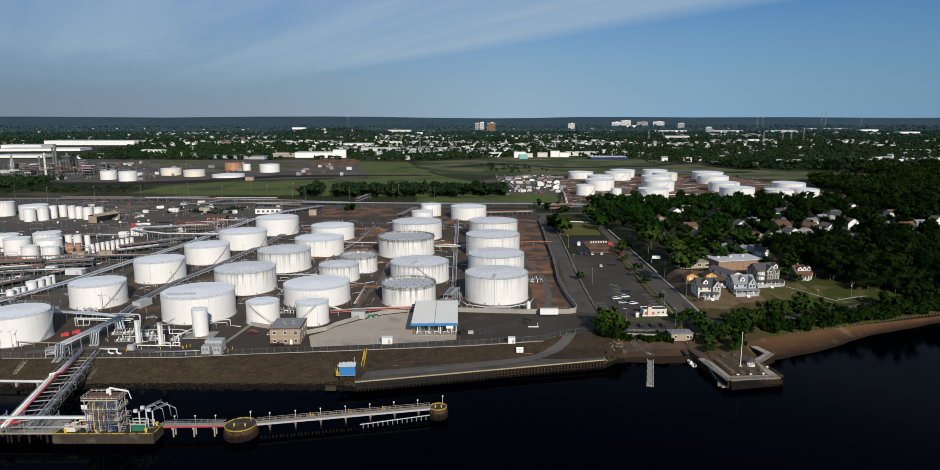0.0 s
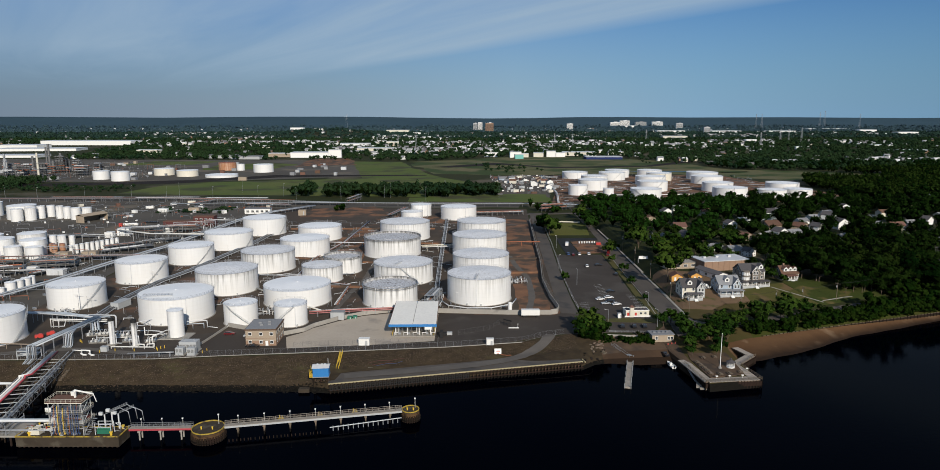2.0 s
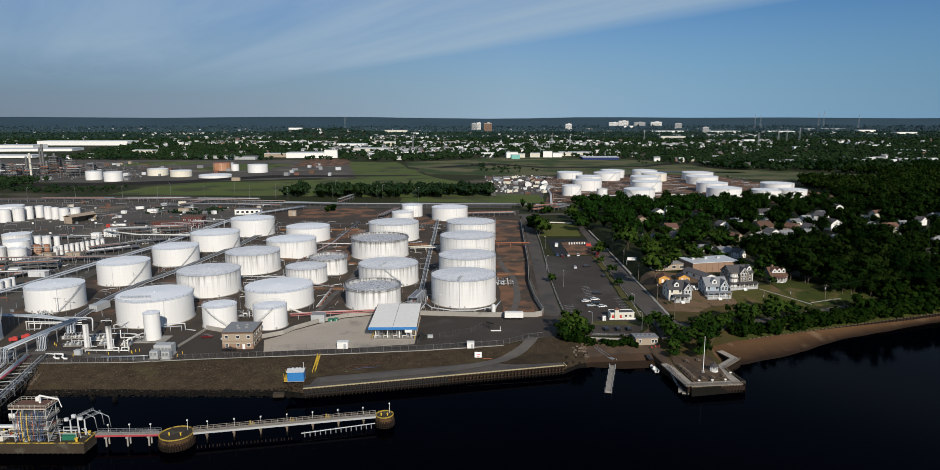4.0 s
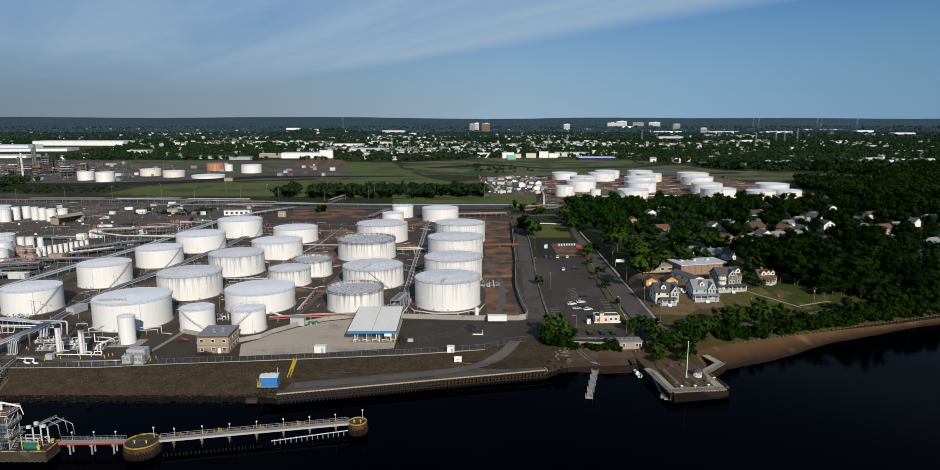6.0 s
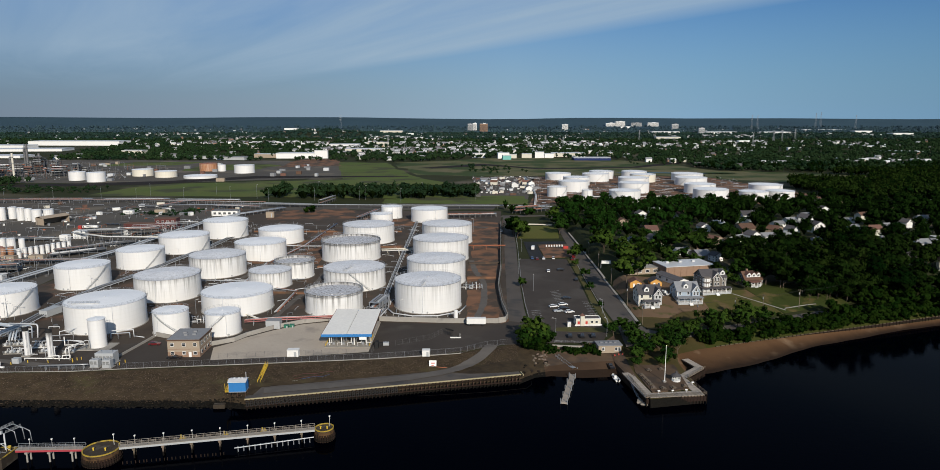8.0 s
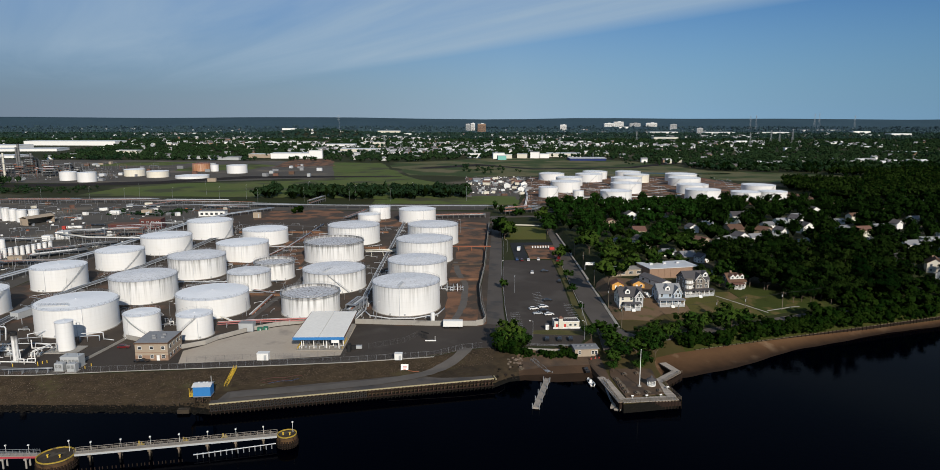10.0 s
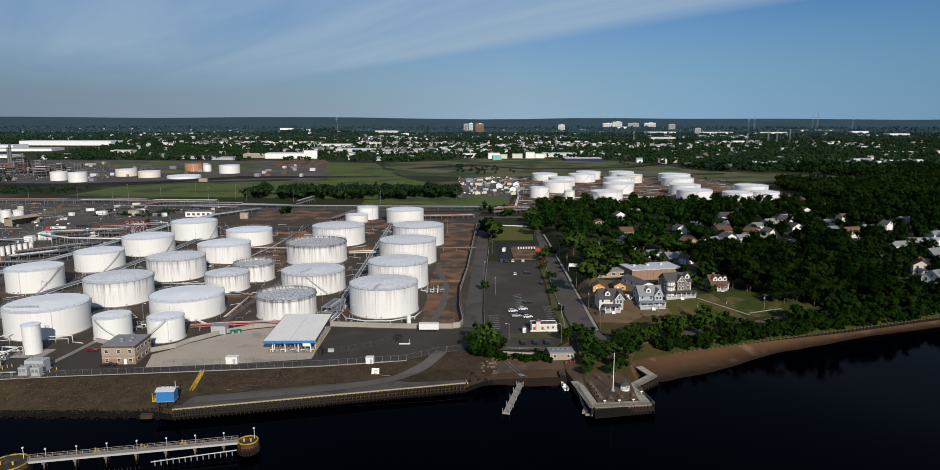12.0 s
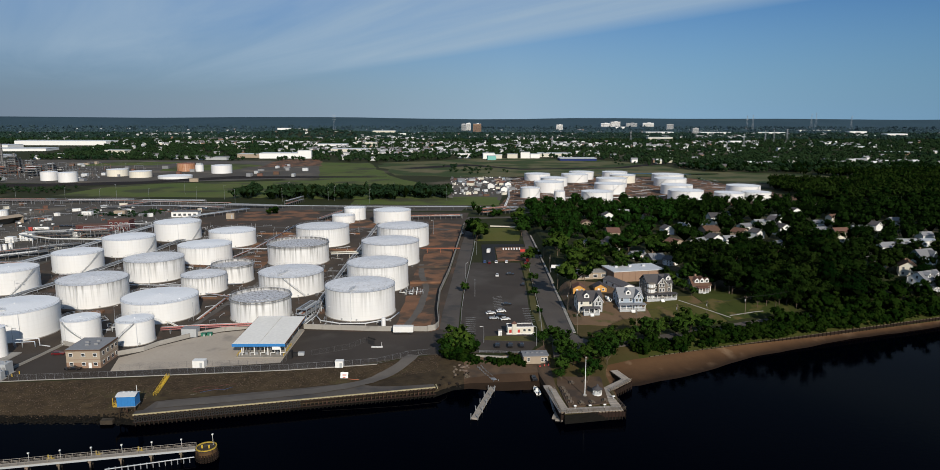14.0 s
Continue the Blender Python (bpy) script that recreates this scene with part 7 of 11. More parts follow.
bm = bmesh.new()
for x in (-10.2, 10.2):
    box(bm, (x, 0, 5.6), (0.25, 36.2, 0.5))
part("edge", bm, M_SHINGLEBR, canopy)
for x in (-7.5, -2.6, 2.6, 7.5):
    for y in (-15, -5, 5, 15):
        bm = bmesh.new()
        box(bm, (x, y, 2.6), (0.35, 0.35, 5.3))
        part("column", bm, M_TRIM, canopy)
for x in (-6, -2, 2, 6):
    for y in (-14, -9):
        bm = bmesh.new()
        run(bm, [(x, y, 0.5), (x, y, 3.2), (x + 1.2, y, 3.6), (x + 1.4, y, 1.5)], 0.14, 6)
        box(bm, (x, y, 0.6), (1.0, 1.0, 1.1))
        part("filling_arm", bm, M_STEEL, canopy)
for x in (-9, 9):
    bm = bmesh.new()
    railing(bm, [(x, -16.5, 0.1), (x, -4, 0.1)], 1.1, 2, 0.09)
    part("guard_rail", bm, M_YELLOW, canopy, "yellow guard rail")
for k in range(5):
    bm = bmesh.new()
    run(bm, [(-8 + k * 4, -16.4, 0.3), (-8 + k * 4, -16.4, 1.6), (-6.4 + k * 4, -16.2, 1.6), (-6.4 + k * 4, -16.2, 4.6)], 0.12, 6)
    part("riser", bm, M_TRIM, canopy)
bm = bmesh.new()
box(bm, (6.6, -17.9, 4.2), (3.0, 0.2, 1.6))
part("sign_board", bm, M_TRIM, canopy, "white board under the fascia")
bm = bmesh.new()
box(bm, (0, 0, 0.12), (19, 35, 0.24))
part("island", bm, M_CONC, canopy)


def crate(name, x, y, w, d, h, mat, label, category, turn=0.0, z=0.0, roof=None, ribs=True, plain=False):
    t = thing(name, x, y, z, turn, label, category)
    bm = bmesh.new()
    box(bm, (0, 0, h / 2 + (0.0 if plain else 0.15)), (w, d, h + (0.3 if plain else 0)))
    part("body", bm, mat, t)
    for k in range(int(w / 0.7) if ribs else 0):
        bm = bmesh.new()
        box(bm, (-w / 2 + 0.35 + k * 0.7, -d / 2 - 0.02, h / 2 + 0.15), (0.08, 0.06, h - 0.2))
        part("rib", bm, mat, t)
    bm = bmesh.new()
    box(bm, (0, 0, h + 0.2), (w + 0.16, d + 0.16, 0.12))
    part("roof", bm, roof or mat, t)
    if plain:
        return t
    bm = bmesh.new()
    box(bm, (0, 0, 0.09), (w - 0.2, d - 0.2, 0.18))
    part("skid", bm, M_PIPEDARK, t)
    bm = bmesh.new()
    box(bm, (w * 0.22, -d / 2 - 0.04, h * 0.45), (min(0.95, w * 0.3), 0.08, h * 0.75))
    part("door", bm, M_GREYPAINT, t)
    return t


crate("valve_hut", -138.7, 264.8, 2.6, 1.8, 1.9, M_GREYPAINT, "small grey valve hut before the vessels", "hut", ribs=False)
crate("pump_shed", -164.6, 329, 4.4, 9, 3.0, M_GREYPAINT, "long pale grey pump shed between tanks", "shed", -12, ribs=False)
crate("storage_container", -34.8, 272.4, 4.4, 2.6, 2.7, M_WHITEPAINT, "small white steel storage container by the fence", "container")
crate("storage_container", 17.4, 272.6, 2.9, 2.2, 2.4, M_WHITEPAINT, "small white steel cabinet by the bank fence", "container")
crate("yard_shed", -52.7, 308.6, 6.2, 4.2, 3.6, M_GREYPAINT, "pale grey metal shed beside the bund wall", "shed", roof=M_SHINGLEGR)
for x in (-47.2, -44.9):
    crate("skip", x, 308.6 + (x + 47) * 0.4, 1.9, 1.4, 1.2, M_GREENPAINT, "dark green refuse bin beside the wall", "bin", ribs=False)
crate("portable_cabin", -238, 398, 10, 4, 3.2, M_PIPE, "pale grey site cabin among pipes", "cabin")
trailer = thing("semi_trailer", 37.6, 311.8, 0, 0, "white box trailer parked against the wall", "trailer")
bm = bmesh.new()
box(bm, (0, 0, 2.35), (8.6, 2.5, 2.6))
part("body", bm, M_WHITEPAINT, trailer)
bm = bmesh.new()
box(bm, (0, 0, 0.95), (8.0, 1.6, 0.25))
part("chassis", bm, M_BLACK, trailer)
for x in (-3.2, -2.1, 3.0):
    for s in (-1.1, 1.1):
        bm = bmesh.new()
        tube(bm, (x, s - 0.15, 0.5), (x, s + 0.15, 0.5), 0.5, 12)
        part("wheel", bm, M_BLACK, trailer)
vs = thing("upright_drum_tank", 28.3, 317.8, 0, 0, "small white upright drum on a frame by the wall", "tank")
bm = bmesh.new()
tube(bm, (0, 0, 0.8), (0, 0, 5.2), 1.0, 18)
tube(bm, (0, 0, 5.2), (0, 0, 5.6), 1.0, 18, r2=0.3)
part("shell", bm, M_WHITE, vs)
bm = bmesh.new()
for a in range(4):
    box(bm, (math.cos(a * 1.57 + 0.78) * 0.9, math.sin(a * 1.57 + 0.78) * 0.9, 0.5), (0.15, 0.15, 1.0))
part("legs", bm, M_STEEL, vs)
gate = thing("barrier_gate", 26, 297, 0, 0, "dark folded gate frame with a white barrier foot", "gate")
bm = bmesh.new()
for k in range(7):
    box(bm, (-1.6 + k * 0.5, 1.6 - k * 0.45, 1.7), (0.1, 0.1, 3.2), -40)
box(bm, (0, 0.3, 2.8), (4.6, 0.15, 0.5), -40)
part("leaf", bm, M_BLACK, gate)
bm = bmesh.new()
box(bm, (2.6, -2.8, 0.3), (4.6, 0.6, 0.35))
tube(bm, (4.5, -2.8, 0.4), (4.5, -2.8, 2.2), 0.1, 6)
part("foot", bm, M_WHITEPAINT, gate)
kiosk = thing("pump_kiosk", -1.6, 283.5, 0, 0, "dark machinery and kiosk beside the fence", "machinery")
bm = bmesh.new()
box(bm, (-1.6, -1.6, 1.5), (1.2, 2.6, 3.0))
box(bm, (-0.4, 0.4, 0.8), (2.2, 1.4, 1.6))
part("body", bm, M_BLACK, kiosk)
bm = bmesh.new()
box(bm, (1.8, 0.9, 1.0), (2.4, 1.4, 1.2))
part("cabinet", bm, M_GREYPAINT, kiosk)
board = thing("warning_board", 20.4, 265.6, -2.0, 0, "white and red notice board on the bank", "notice board")
bm = bmesh.new()
box(bm, (0, 0, 1.6), (2.8, 0.14, 2.2), 0, -25)
part("panel", bm, M_WHITEPAINT, board)
bm = bmesh.new()
box(bm, (0.1, -0.12, 1.7), (1.4, 0.1, 0.35), 0, -25)
box(bm, (0.0, -0.45, 0.95), (1.0, 0.1, 0.3), 0, -25)
part("red_bar", bm, M_REDPAINT, board)
bm = bmesh.new()
for x in (-1.1, 1.1):
    tube(bm, (x, 0.2, -0.6), (x, 0.2, 1.6), 0.07, 6)
run(bm, [(1.4, 0, 0.2), (3.2, -0.6, 0.15), (5.4, -0.4, 0.1)], 0.12, 5)
part("post", bm, M_PIPERUST, board)
for x, y, m in ((-29.5, 253.2, M_DECK), (-24.1, 255.6, M_ORANGE), (-26.4, 255.0, M_BLUE)):
    t = thing("pallet_stack", x, y, -2.45, random.Random(x).uniform(-20, 20), "small pallet or tarpaulin stack on the wharf", "pallet")
    bm = bmesh.new()
    for k in range(5):
        box(bm, (-0.8 + k * 0.4, 0, 0.32), (0.3, 1.6, 0.06))
    for k in (-0.7, 0, 0.7):
        box(bm, (0, k, 0.2), (2.0, 0.12, 0.16))
    part("boards", bm, m, t)


def light_pole(x, y, h, arms=1, name="street_lamp", label="slim grey lamp post with a flat lamp head", z=0.0, group="lamp posts"):
    t = thing(name, x, y, z, random.Random(int(x * 7 + y)).uniform(0, 360), label, "lamp post", group)
    bm = bmesh.new()
    tube(bm, (0, 0, -0.3), (0, 0, h), 0.1, 6, r2=0.06)
    part("pole", bm, M_STEEL, t)
    for k in range(arms):
        bm = bmesh.new()
        s = 1 if k == 0 else -1
        tube(bm, (0, 0, h - 0.1), (s * 1.2, 0, h + 0.1), 0.05, 5)
        box(bm, (s * 1.4, 0, h + 0.08), (0.7, 0.3, 0.14))
        part("lamp_head", bm, M_WHITEPAINT, t)


for x, y, h, a in ((-192, 262, 9, 2), (-186.7, 264, 8.5, 2), (-181, 321, 8.5, 2), (-176, 320, 8, 2), (-124.2, 296.5, 9, 2), (-120, 296, 8.5, 1), (-168, 371, 9, 2), (1.8, 325.5, 8, 1), (-96, 330, 7, 1), (-150, 440, 10, 2),
                   (-60, 330, 9, 1), (-140, 470, 10, 1), (-30, 620, 12, 1), (38, 560, 11, 1)):
    light_pole(x, y, h, a)
for i in range(16):
    light_pole(-760 + i * 48, 752 + (i % 3) * 9, 15, 1, "yard_mast", "tall thin grey lighting mast in the rear yard", group="lighting masts")
for i in range(10):
    light_pole(-330 + i * 62, 790 - i * 4 + (i % 2) * 40, 16, 1, "yard_mast", "tall thin pole along the meadow", group="lighting masts")

# hoses left lying on the slope behind the wharf
for m, lab, pts in ((M_MAROON, "faded red hose lying on the ground", [(-31, 255.2), (-27, 257.4), (-22.6, 257.6), (-19, 259.2), (-16.7, 259.3)]), (M_MAROON, "faded red hose lying on the ground", [(-30, 253.6), (-25.5, 255.4), (-21, 256.4)]),
                    (M_HOSE, "blue hose lying on the ground", [(-27.5, 253.4), (-23.6, 255.2), (-20, 255.5), (-17.5, 257.4)])):
    bm = bmesh.new()
    run(bm, [(x, y, land_z(x, y) + 0.16) for x, y in pts], 0.06, 6)
    tagged(part("loose_hose", bm, m), lab, "hose", "loose hoses")


# ---- car park, street, houses ----
def car(x, y, turn, paint, label, z=0.1, pickup=False, L=4.6):
    t = thing("car", x, y, z, turn, label, "car", "parked cars")
    bm = bmesh.new()
    w, h = 1.8, 0.72
    prof = [(-L / 2, 0.35), (-L / 2, 0.85), (-L / 2 + 0.25, 0.98), (L * 0.18, 1.0), (L / 2 - 0.25, 0.82), (L / 2, 0.62), (L / 2, 0.35)]
    lo = [bm.verts.new((u, -w / 2, v)) for u, v in prof]
    hi = [bm.verts.new((u, w / 2, v)) for u, v in prof]
    n = len(prof)
    for i in range(n):
        bm.faces.new((lo[i], lo[(i + 1) % n], hi[(i + 1) % n], hi[i]))
    bm.faces.new(lo[::-1])
    bm.faces.new(hi)
    bmesh.ops.recalc_face_normals(bm, faces=bm.faces)
    part("body", bm, paint, t)
    bm = bmesh.new()
    c0, c1 = (-0.3, L * 0.22) if pickup else (-L * 0.42, L * 0.2)
    pts = [(c0, 0.96), (c0 + 0.3, 1.45), (c1 - 0.65, 1.48), (c1, 0.98)]
    lo = [bm.verts.new((u, -w / 2 + (0.08 if v < 1.1 else 0.22), v)) for u, v in pts]
    hi = [bm.verts.new((u, w / 2 - (0.08 if v < 1.1 else 0.22), v)) for u, v in pts]
    for i in range(4):
        bm.faces.new((lo[i], lo[(i + 1) % 4], hi[(i + 1) % 4], hi[i]))
    bm.faces.new(lo[::-1])
    bm.faces.new(hi)
    bmesh.ops.recalc_face_normals(bm, faces=bm.faces)
    part("cabin_glass", bm, M_GLASS, t)
    bm = bmesh.new()
    box(bm, ((c0 + c1) / 2 - 0.15, 0, 1.49), (c1 - c0 - 0.95, w - 0.44, 0.06))
    part("roof", bm, paint, t)
    for u in (-L * 0.31, L * 0.31):
        for s in (-1, 1):
            bm = bmesh.new()
            tube(bm, (u, s * w / 2 - 0.11, 0.33), (u, s * w / 2 + 0.03, 0.33), 0.33, 12)
            part("wheel", bm, M_BLACK, t)
    return t


NAMES = ("white", "black", "dark red", "silver", "dark blue")
for x, y, turn, c in ((76.2, 341, 15, 0), (81.3, 344.4, 12, 0), (80.8, 337, 14, 1), (82.6, 331.5, 16, 0), (77.5, 333, 10, 3), (84.7, 356, 8, 1), (82.5, 418, 85, 0), (90.4, 421, 5, 1), (96, 396, 80, 1)):
    car(x, y, turn, M_CARS[c], NAMES[c] + " car parked on the asphalt car park", pickup=(c == 3))
for x, y, turn, c in ((77.5, 295.2, 84, 1), (82.7, 295.3, 86, 1), (87.4, 295.4, 86, 1), (79, 453, 90, 2), (83.4, 454, 88, 0), (90, 455, 86, 0), (76, 455, 92, 4), (102, 452, 85, 2), (68, 575, 80, 1), (60.8, 560, 82, 0)):
    car(x, y, turn, M_CARS[c], NAMES[c] + " car parked near the road", z=0.16)
car(90.0, 271.2, 98, M_CARS[1], "black pickup truck backed down the ramp", float(np.interp(271.2, [266, 275], [-6, -3])) + 0.1, True, 5.4)
car(-80.4, 269.4, 3, M_CARS[1], "black pickup truck parked by the office", 0.1, True, 5.6)
car(-101.4 + 6, 285.5, 5, M_CARS[2], "dark red car parked in the yard", 0.1)
car(-89.1 + 3, 283, 8, M_CARS[3], "silver car parked by the office", 0.1)
lines = thing("bay_lines", 0, 0, 0, 0, "faded white bay lines on the asphalt", "road marking")
for i in range(9):
    bm = bmesh.new()
    box(bm, (80.5 + (i % 2) * 0.1, 349 + i * 2.9, 0.11), (5.2, 0.12, 0.02), 24)
    part("line", bm, M_GREYPAINT, lines)
for i in range(9):
    bm = bmesh.new()
    box(bm, (66.6, 312 + i * 2.9, 0.11), (4.6, 0.12, 0.02), 12)
    part("line", bm, M_GREYPAINT, lines)
for i in range(8):
    bm = bmesh.new()
    box(bm, (94.0, 330 + i * 2.9, 0.11), (4.6, 0.12, 0.02), -12)
    part("line", bm, M_GREYPAINT, lines)
kerbs = thing("street_kerb", 0, 0, 0, 0, "pale concrete pavement and kerb along the street", "kerb")
bm = bmesh.new()
for a, b in zip(((111.3, 313), (111.8, 345), (112.5, 400), (113.3, 470)), ((111.8, 345), (112.5, 400), (113.3, 470), (113.6, 551))):
    d = Vector((b[0] - a[0], b[1] - a[1], 0))
    box(bm, ((a[0] + b[0]) / 2 + 0.3, (a[1] + b[1]) / 2, 0.14 + float(slope_z((a[0] + b[0]) / 2 + 0.6, (a[1] + b[1]) / 2))), (1.3, d.length, 0.3), math.degrees(math.atan2(d.y, d.x)) - 90)
part("pavement", bm, M_CONC, kerbs)
bm = bmesh.new()
for a, b in zip(((97.0, 304), (100.0, 345), (101.8, 409)), ((100.0, 345), (101.8, 409), (104.6, 470))):
    d = Vector((b[0] - a[0], b[1] - a[1], 0))
    box(bm, ((a[0] + b[0]) / 2, (a[1] + b[1]) / 2, 0.12), (0.3, d.length, 0.3), math.degrees(math.atan2(d.y, d.x)) - 90)
part("kerb", bm, M_CONC, kerbs)
path = thing("garden_path", 0, 0, 0, 0, "pale concrete garden path over the lawn", "path")
for a, b in (((167.4, 349.1), (186, 330.7)), ((186.4, 332.6), (204, 337.9))):
    d = Vector((b[0] - a[0], b[1] - a[1], 0))
    bm = bmesh.new()
    box(bm, ((a[0] + b[0]) / 2, (a[1] + b[1]) / 2, 0.13), (0.6, d.length, 0.16), math.degrees(math.atan2(d.y, d.x)) - 90)
    drape(bm)
    part("slab", bm, M_CONC, path)


def porch(t, w, d, y, z, h, posts, x=0.0, roof=None):
    """A covered porch: floor, posts with rails, roof and steps."""
    bm = bmesh.new()
    box(bm, (x, y, z - 1.0), (w, d, 2.0))
    part("porch_floor", bm, M_GREYPAINT, t)
    bm = bmesh.new()
    box(bm, (x, y, z + h), (w + 0.7, d + 0.7, 0.24), 0, 4)
    part("porch_roof", bm, roof or M_SHINGLEGR, t)
    for i in range(posts):
        bm = bmesh.new()
        box(bm, (x - w / 2 + 0.15 + i * (w - 0.3) / (posts - 1), y - d / 2 + 0.15, z + h / 2), (0.22, 0.22, h))
        part("porch_post", bm, M_TRIM, t)
    bm = bmesh.new()
    railing(bm, [(x - w / 2, y + d / 2, z), (x - w / 2, y - d / 2 + 0.1, z), (x - 0.9, y - d / 2 + 0.1, z)], 0.95, 0.25, 0.045, (0.1, 1.0))
    part("porch_rail", bm, M_TRIM, t)
    bm = bmesh.new()
    railing(bm, [(x + 0.9, y - d / 2 + 0.1, z), (x + w / 2, y - d / 2 + 0.1, z), (x + w / 2, y + d / 2, z)], 0.95, 0.25, 0.045, (0.1, 1.0))
    part("porch_rail", bm, M_TRIM, t)
    bm = bmesh.new()
    for i in range(5):
        box(bm, (x, y - d / 2 - 0.2 - i * 0.3, z - 0.12 - i * 0.2), (1.7, 0.34, 0.2))
    part("steps", bm, M_TRIM, t)


def villa(x, y, turn, w, d, h, rise, side, roof, label, wing=None, dormer=False, turret=False, porch_w=None, chimney=False, floors=2, wing_side=None):
    t = thing("house", x, y, float(slope_z(x, y - d / 2) - slope_z(x, y)) - 0.2, turn, label, "house")
    bm = bmesh.new()
    gable_wall(bm, w, d, h, rise, "x", 0, 0, 0.5)
    part("wall", bm, side, t)
    bm = bmesh.new()
    box(bm, (0, 0, -0.95), (w + 0.1, d + 0.1, 3.0))
    part("foundation", bm, M_CONC, t)
    bm = bmesh.new()
    gable(bm, w, d, h + 0.5, rise, 0.5)
    part("roof", bm, roof, t)
    lv = [0.5 + 1.5 + k * 2.5 for k in range(floors)]
    spots = [(u, -d / 2 - 0.03, z, "s") for z in lv for u in np.linspace(-w / 2 + 1.4, w / 2 - 1.4, max(3, int(w / 3)))]
    spots += [(-w / 2 - 0.03, v, z, "e") for z in lv for v in (-d / 4, d / 4)] + [(w / 2 + 0.03, v, z, "e") for z in lv for v in (-d / 4, d / 4)] + [(-w / 2 - 0.03, 0, h + 1.4, "e")]
    windows(t, spots, 1.0, 1.5)
    bm = bmesh.new()
    for u in (-w / 2, w / 2):
        for v in (-d / 2, d / 2):
            box(bm, (u, v, h / 2 + 0.5), (0.26, 0.26, h))
    part("corner_trim", bm, M_TRIM, t)
    if wing:
        u, ww, out = wing
        bm = bmesh.new()
        gable_wall(bm, ww, out + 2, h, rise * 0.85, "y", u, -d / 2 - out / 2 + 1, 0.5)
        part("wing_wall", bm, wing_side or side, t)
        bm = bmesh.new()
        gable(bm, ww, out + 4.5, h + 0.5, rise * 0.85, 0.4, along="y", cx=u, cy=-d / 2 - out / 2 + 2.2)
        part("wing_roof", bm, roof, t)
        yf = -d / 2 - out - 0.04
        windows(t, [(u + k, yf, z, "s") for z in lv for k in (-0.8, 0.8)] + [(u, yf, h + 1.3, "s")], 0.9, 1.5)
        bm = bmesh.new()
        for s in (-1, 1):
            a = Vector((u + s * (ww / 2 + 0.4), yf - 0.35, h + 0.15))
            b = Vector((u, yf - 0.35, h + 0.5 + rise * 0.85))
            tube(bm, a, b, 0.16, 4)
        part("barge_board", bm, M_TRIM, t)
    if dormer:
        for u in (dormer if isinstance(dormer, tuple) else (0,)):
            bm = bmesh.new()
            gable_wall(bm, 2.4, 3.0, 1.5, 1.1, "y", u, -d / 4, h + 0.5 + rise * 0.3)
            part("dormer", bm, M_TRIM, t)
            bm = bmesh.new()
            gable(bm, 2.4, 3.2, h + 2.0 + rise * 0.3, 1.1, 0.3, 0.12, "y", u, -d / 4)
            part("dormer_roof", bm, roof, t)
            windows(t, [(u, -d / 4 - 1.54, h + 1.35 + rise * 0.3, "s")], 1.1, 1.0)
    if turret:
        bm = bmesh.new()
        tube(bm, (-w / 2 + 1.6, -d / 2 - 0.6, 0.5), (-w / 2 + 1.6, -d / 2 - 0.6, h + 1.0), 1.9, 8)
        part("bay", bm, side, t)
        for k in range(5):
            a = -2.9 + k * 0.6
            for z in lv:
                bm = bmesh.new()
                box(bm, (-w / 2 + 1.6 + math.cos(a) * 1.85, -d / 2 - 0.6 + math.sin(a) * 1.85, z), (0.1, 0.9, 1.6), math.degrees(a))
                part("bay_window", bm, M_TRIM, t)
    if porch_w:
        porch(t, porch_w, 2.4, -d / 2 - (wing[2] if wing and wing[2] < 2 else 0) - 1.3, 0.65, 2.4, max(4, int(porch_w / 2.2)), roof=roof)
    if chimney:
        bm = bmesh.new()
        box(bm, (-w * 0.15, 0.6, h + rise), (0.9, 0.9, 3.2))
        part("chimney", bm, M_BRICK, t)
    return t


villa(122.3, 341.6, 2, 11, 9.6, 5.1, 3.4, M_SIDECREAM, M_SHINGLE, "new two-storey cream house with dark gables and porch", wing=(3.4, 4.0, 1.6), dormer=(-1.6,), porch_w=7.4, wing_side=M_GREYPAINT)
villa(141.8, 345.2, 4, 11, 9.6, 5.1, 3.5, M_SIDEBLUE, M_SHINGLEGR, "blue-grey two-storey house with white porch and grey roof", wing=(3.4, 3.9, 1.2), dormer=(-1.0,), porch_w=12.2)
villa(158.0, 356, 9, 12.6, 9, 7.4, 3.2, M_SIDEDARK, M_SHINGLE, "large taupe house with a white bay and long porch", wing=(0.8, 4.2, 1.0), dormer=(4.6,), turret=True, porch_w=15.4, floors=3)
villa(181.6, 364, 10, 9.6, 8, 3.4, 3.5, M_SIDEDARK, M_SHINGLEBR, "small house with steep red-brown roof and white porch", dormer=(-2.5, 0.2, 2.8), porch_w=5.5, chimney=True, floors=1)
for x, y in ((121.0, 361.6), (132.0, 363.2)):
    t = thing("garage", x, y, 0, -4, "ochre gabled garage with a grey-brown roof", "garage", "ochre garages")
    bm = bmesh.new()
    gable_wall(bm, 5.9, 6.4, 2.9, 1.6, "y", 0, 0, -0.6)
    part("wall", bm, M_ORANGE, t)
    bm = bmesh.new()
    gable(bm, 5.9, 6.4, 2.3, 1.6, 0.4, along="y")
    part("roof", bm, M_SHINGLE if x > 130 else M_SHINGLEBR, t)
    windows(t, [(1.3, -3.23, 1.3, "s")], 1.0, 1.0)
    bm = bmesh.new()
    box(bm, (-1.0, -3.23, 0.8), (1.0, 0.1, 2.0))
    part("door", bm, M_TRIM, t)
bb = thing("brick_hall", 154.7, 389.3, 0, 12.5, "long tan brick hall with a pale flat roof", "hall")
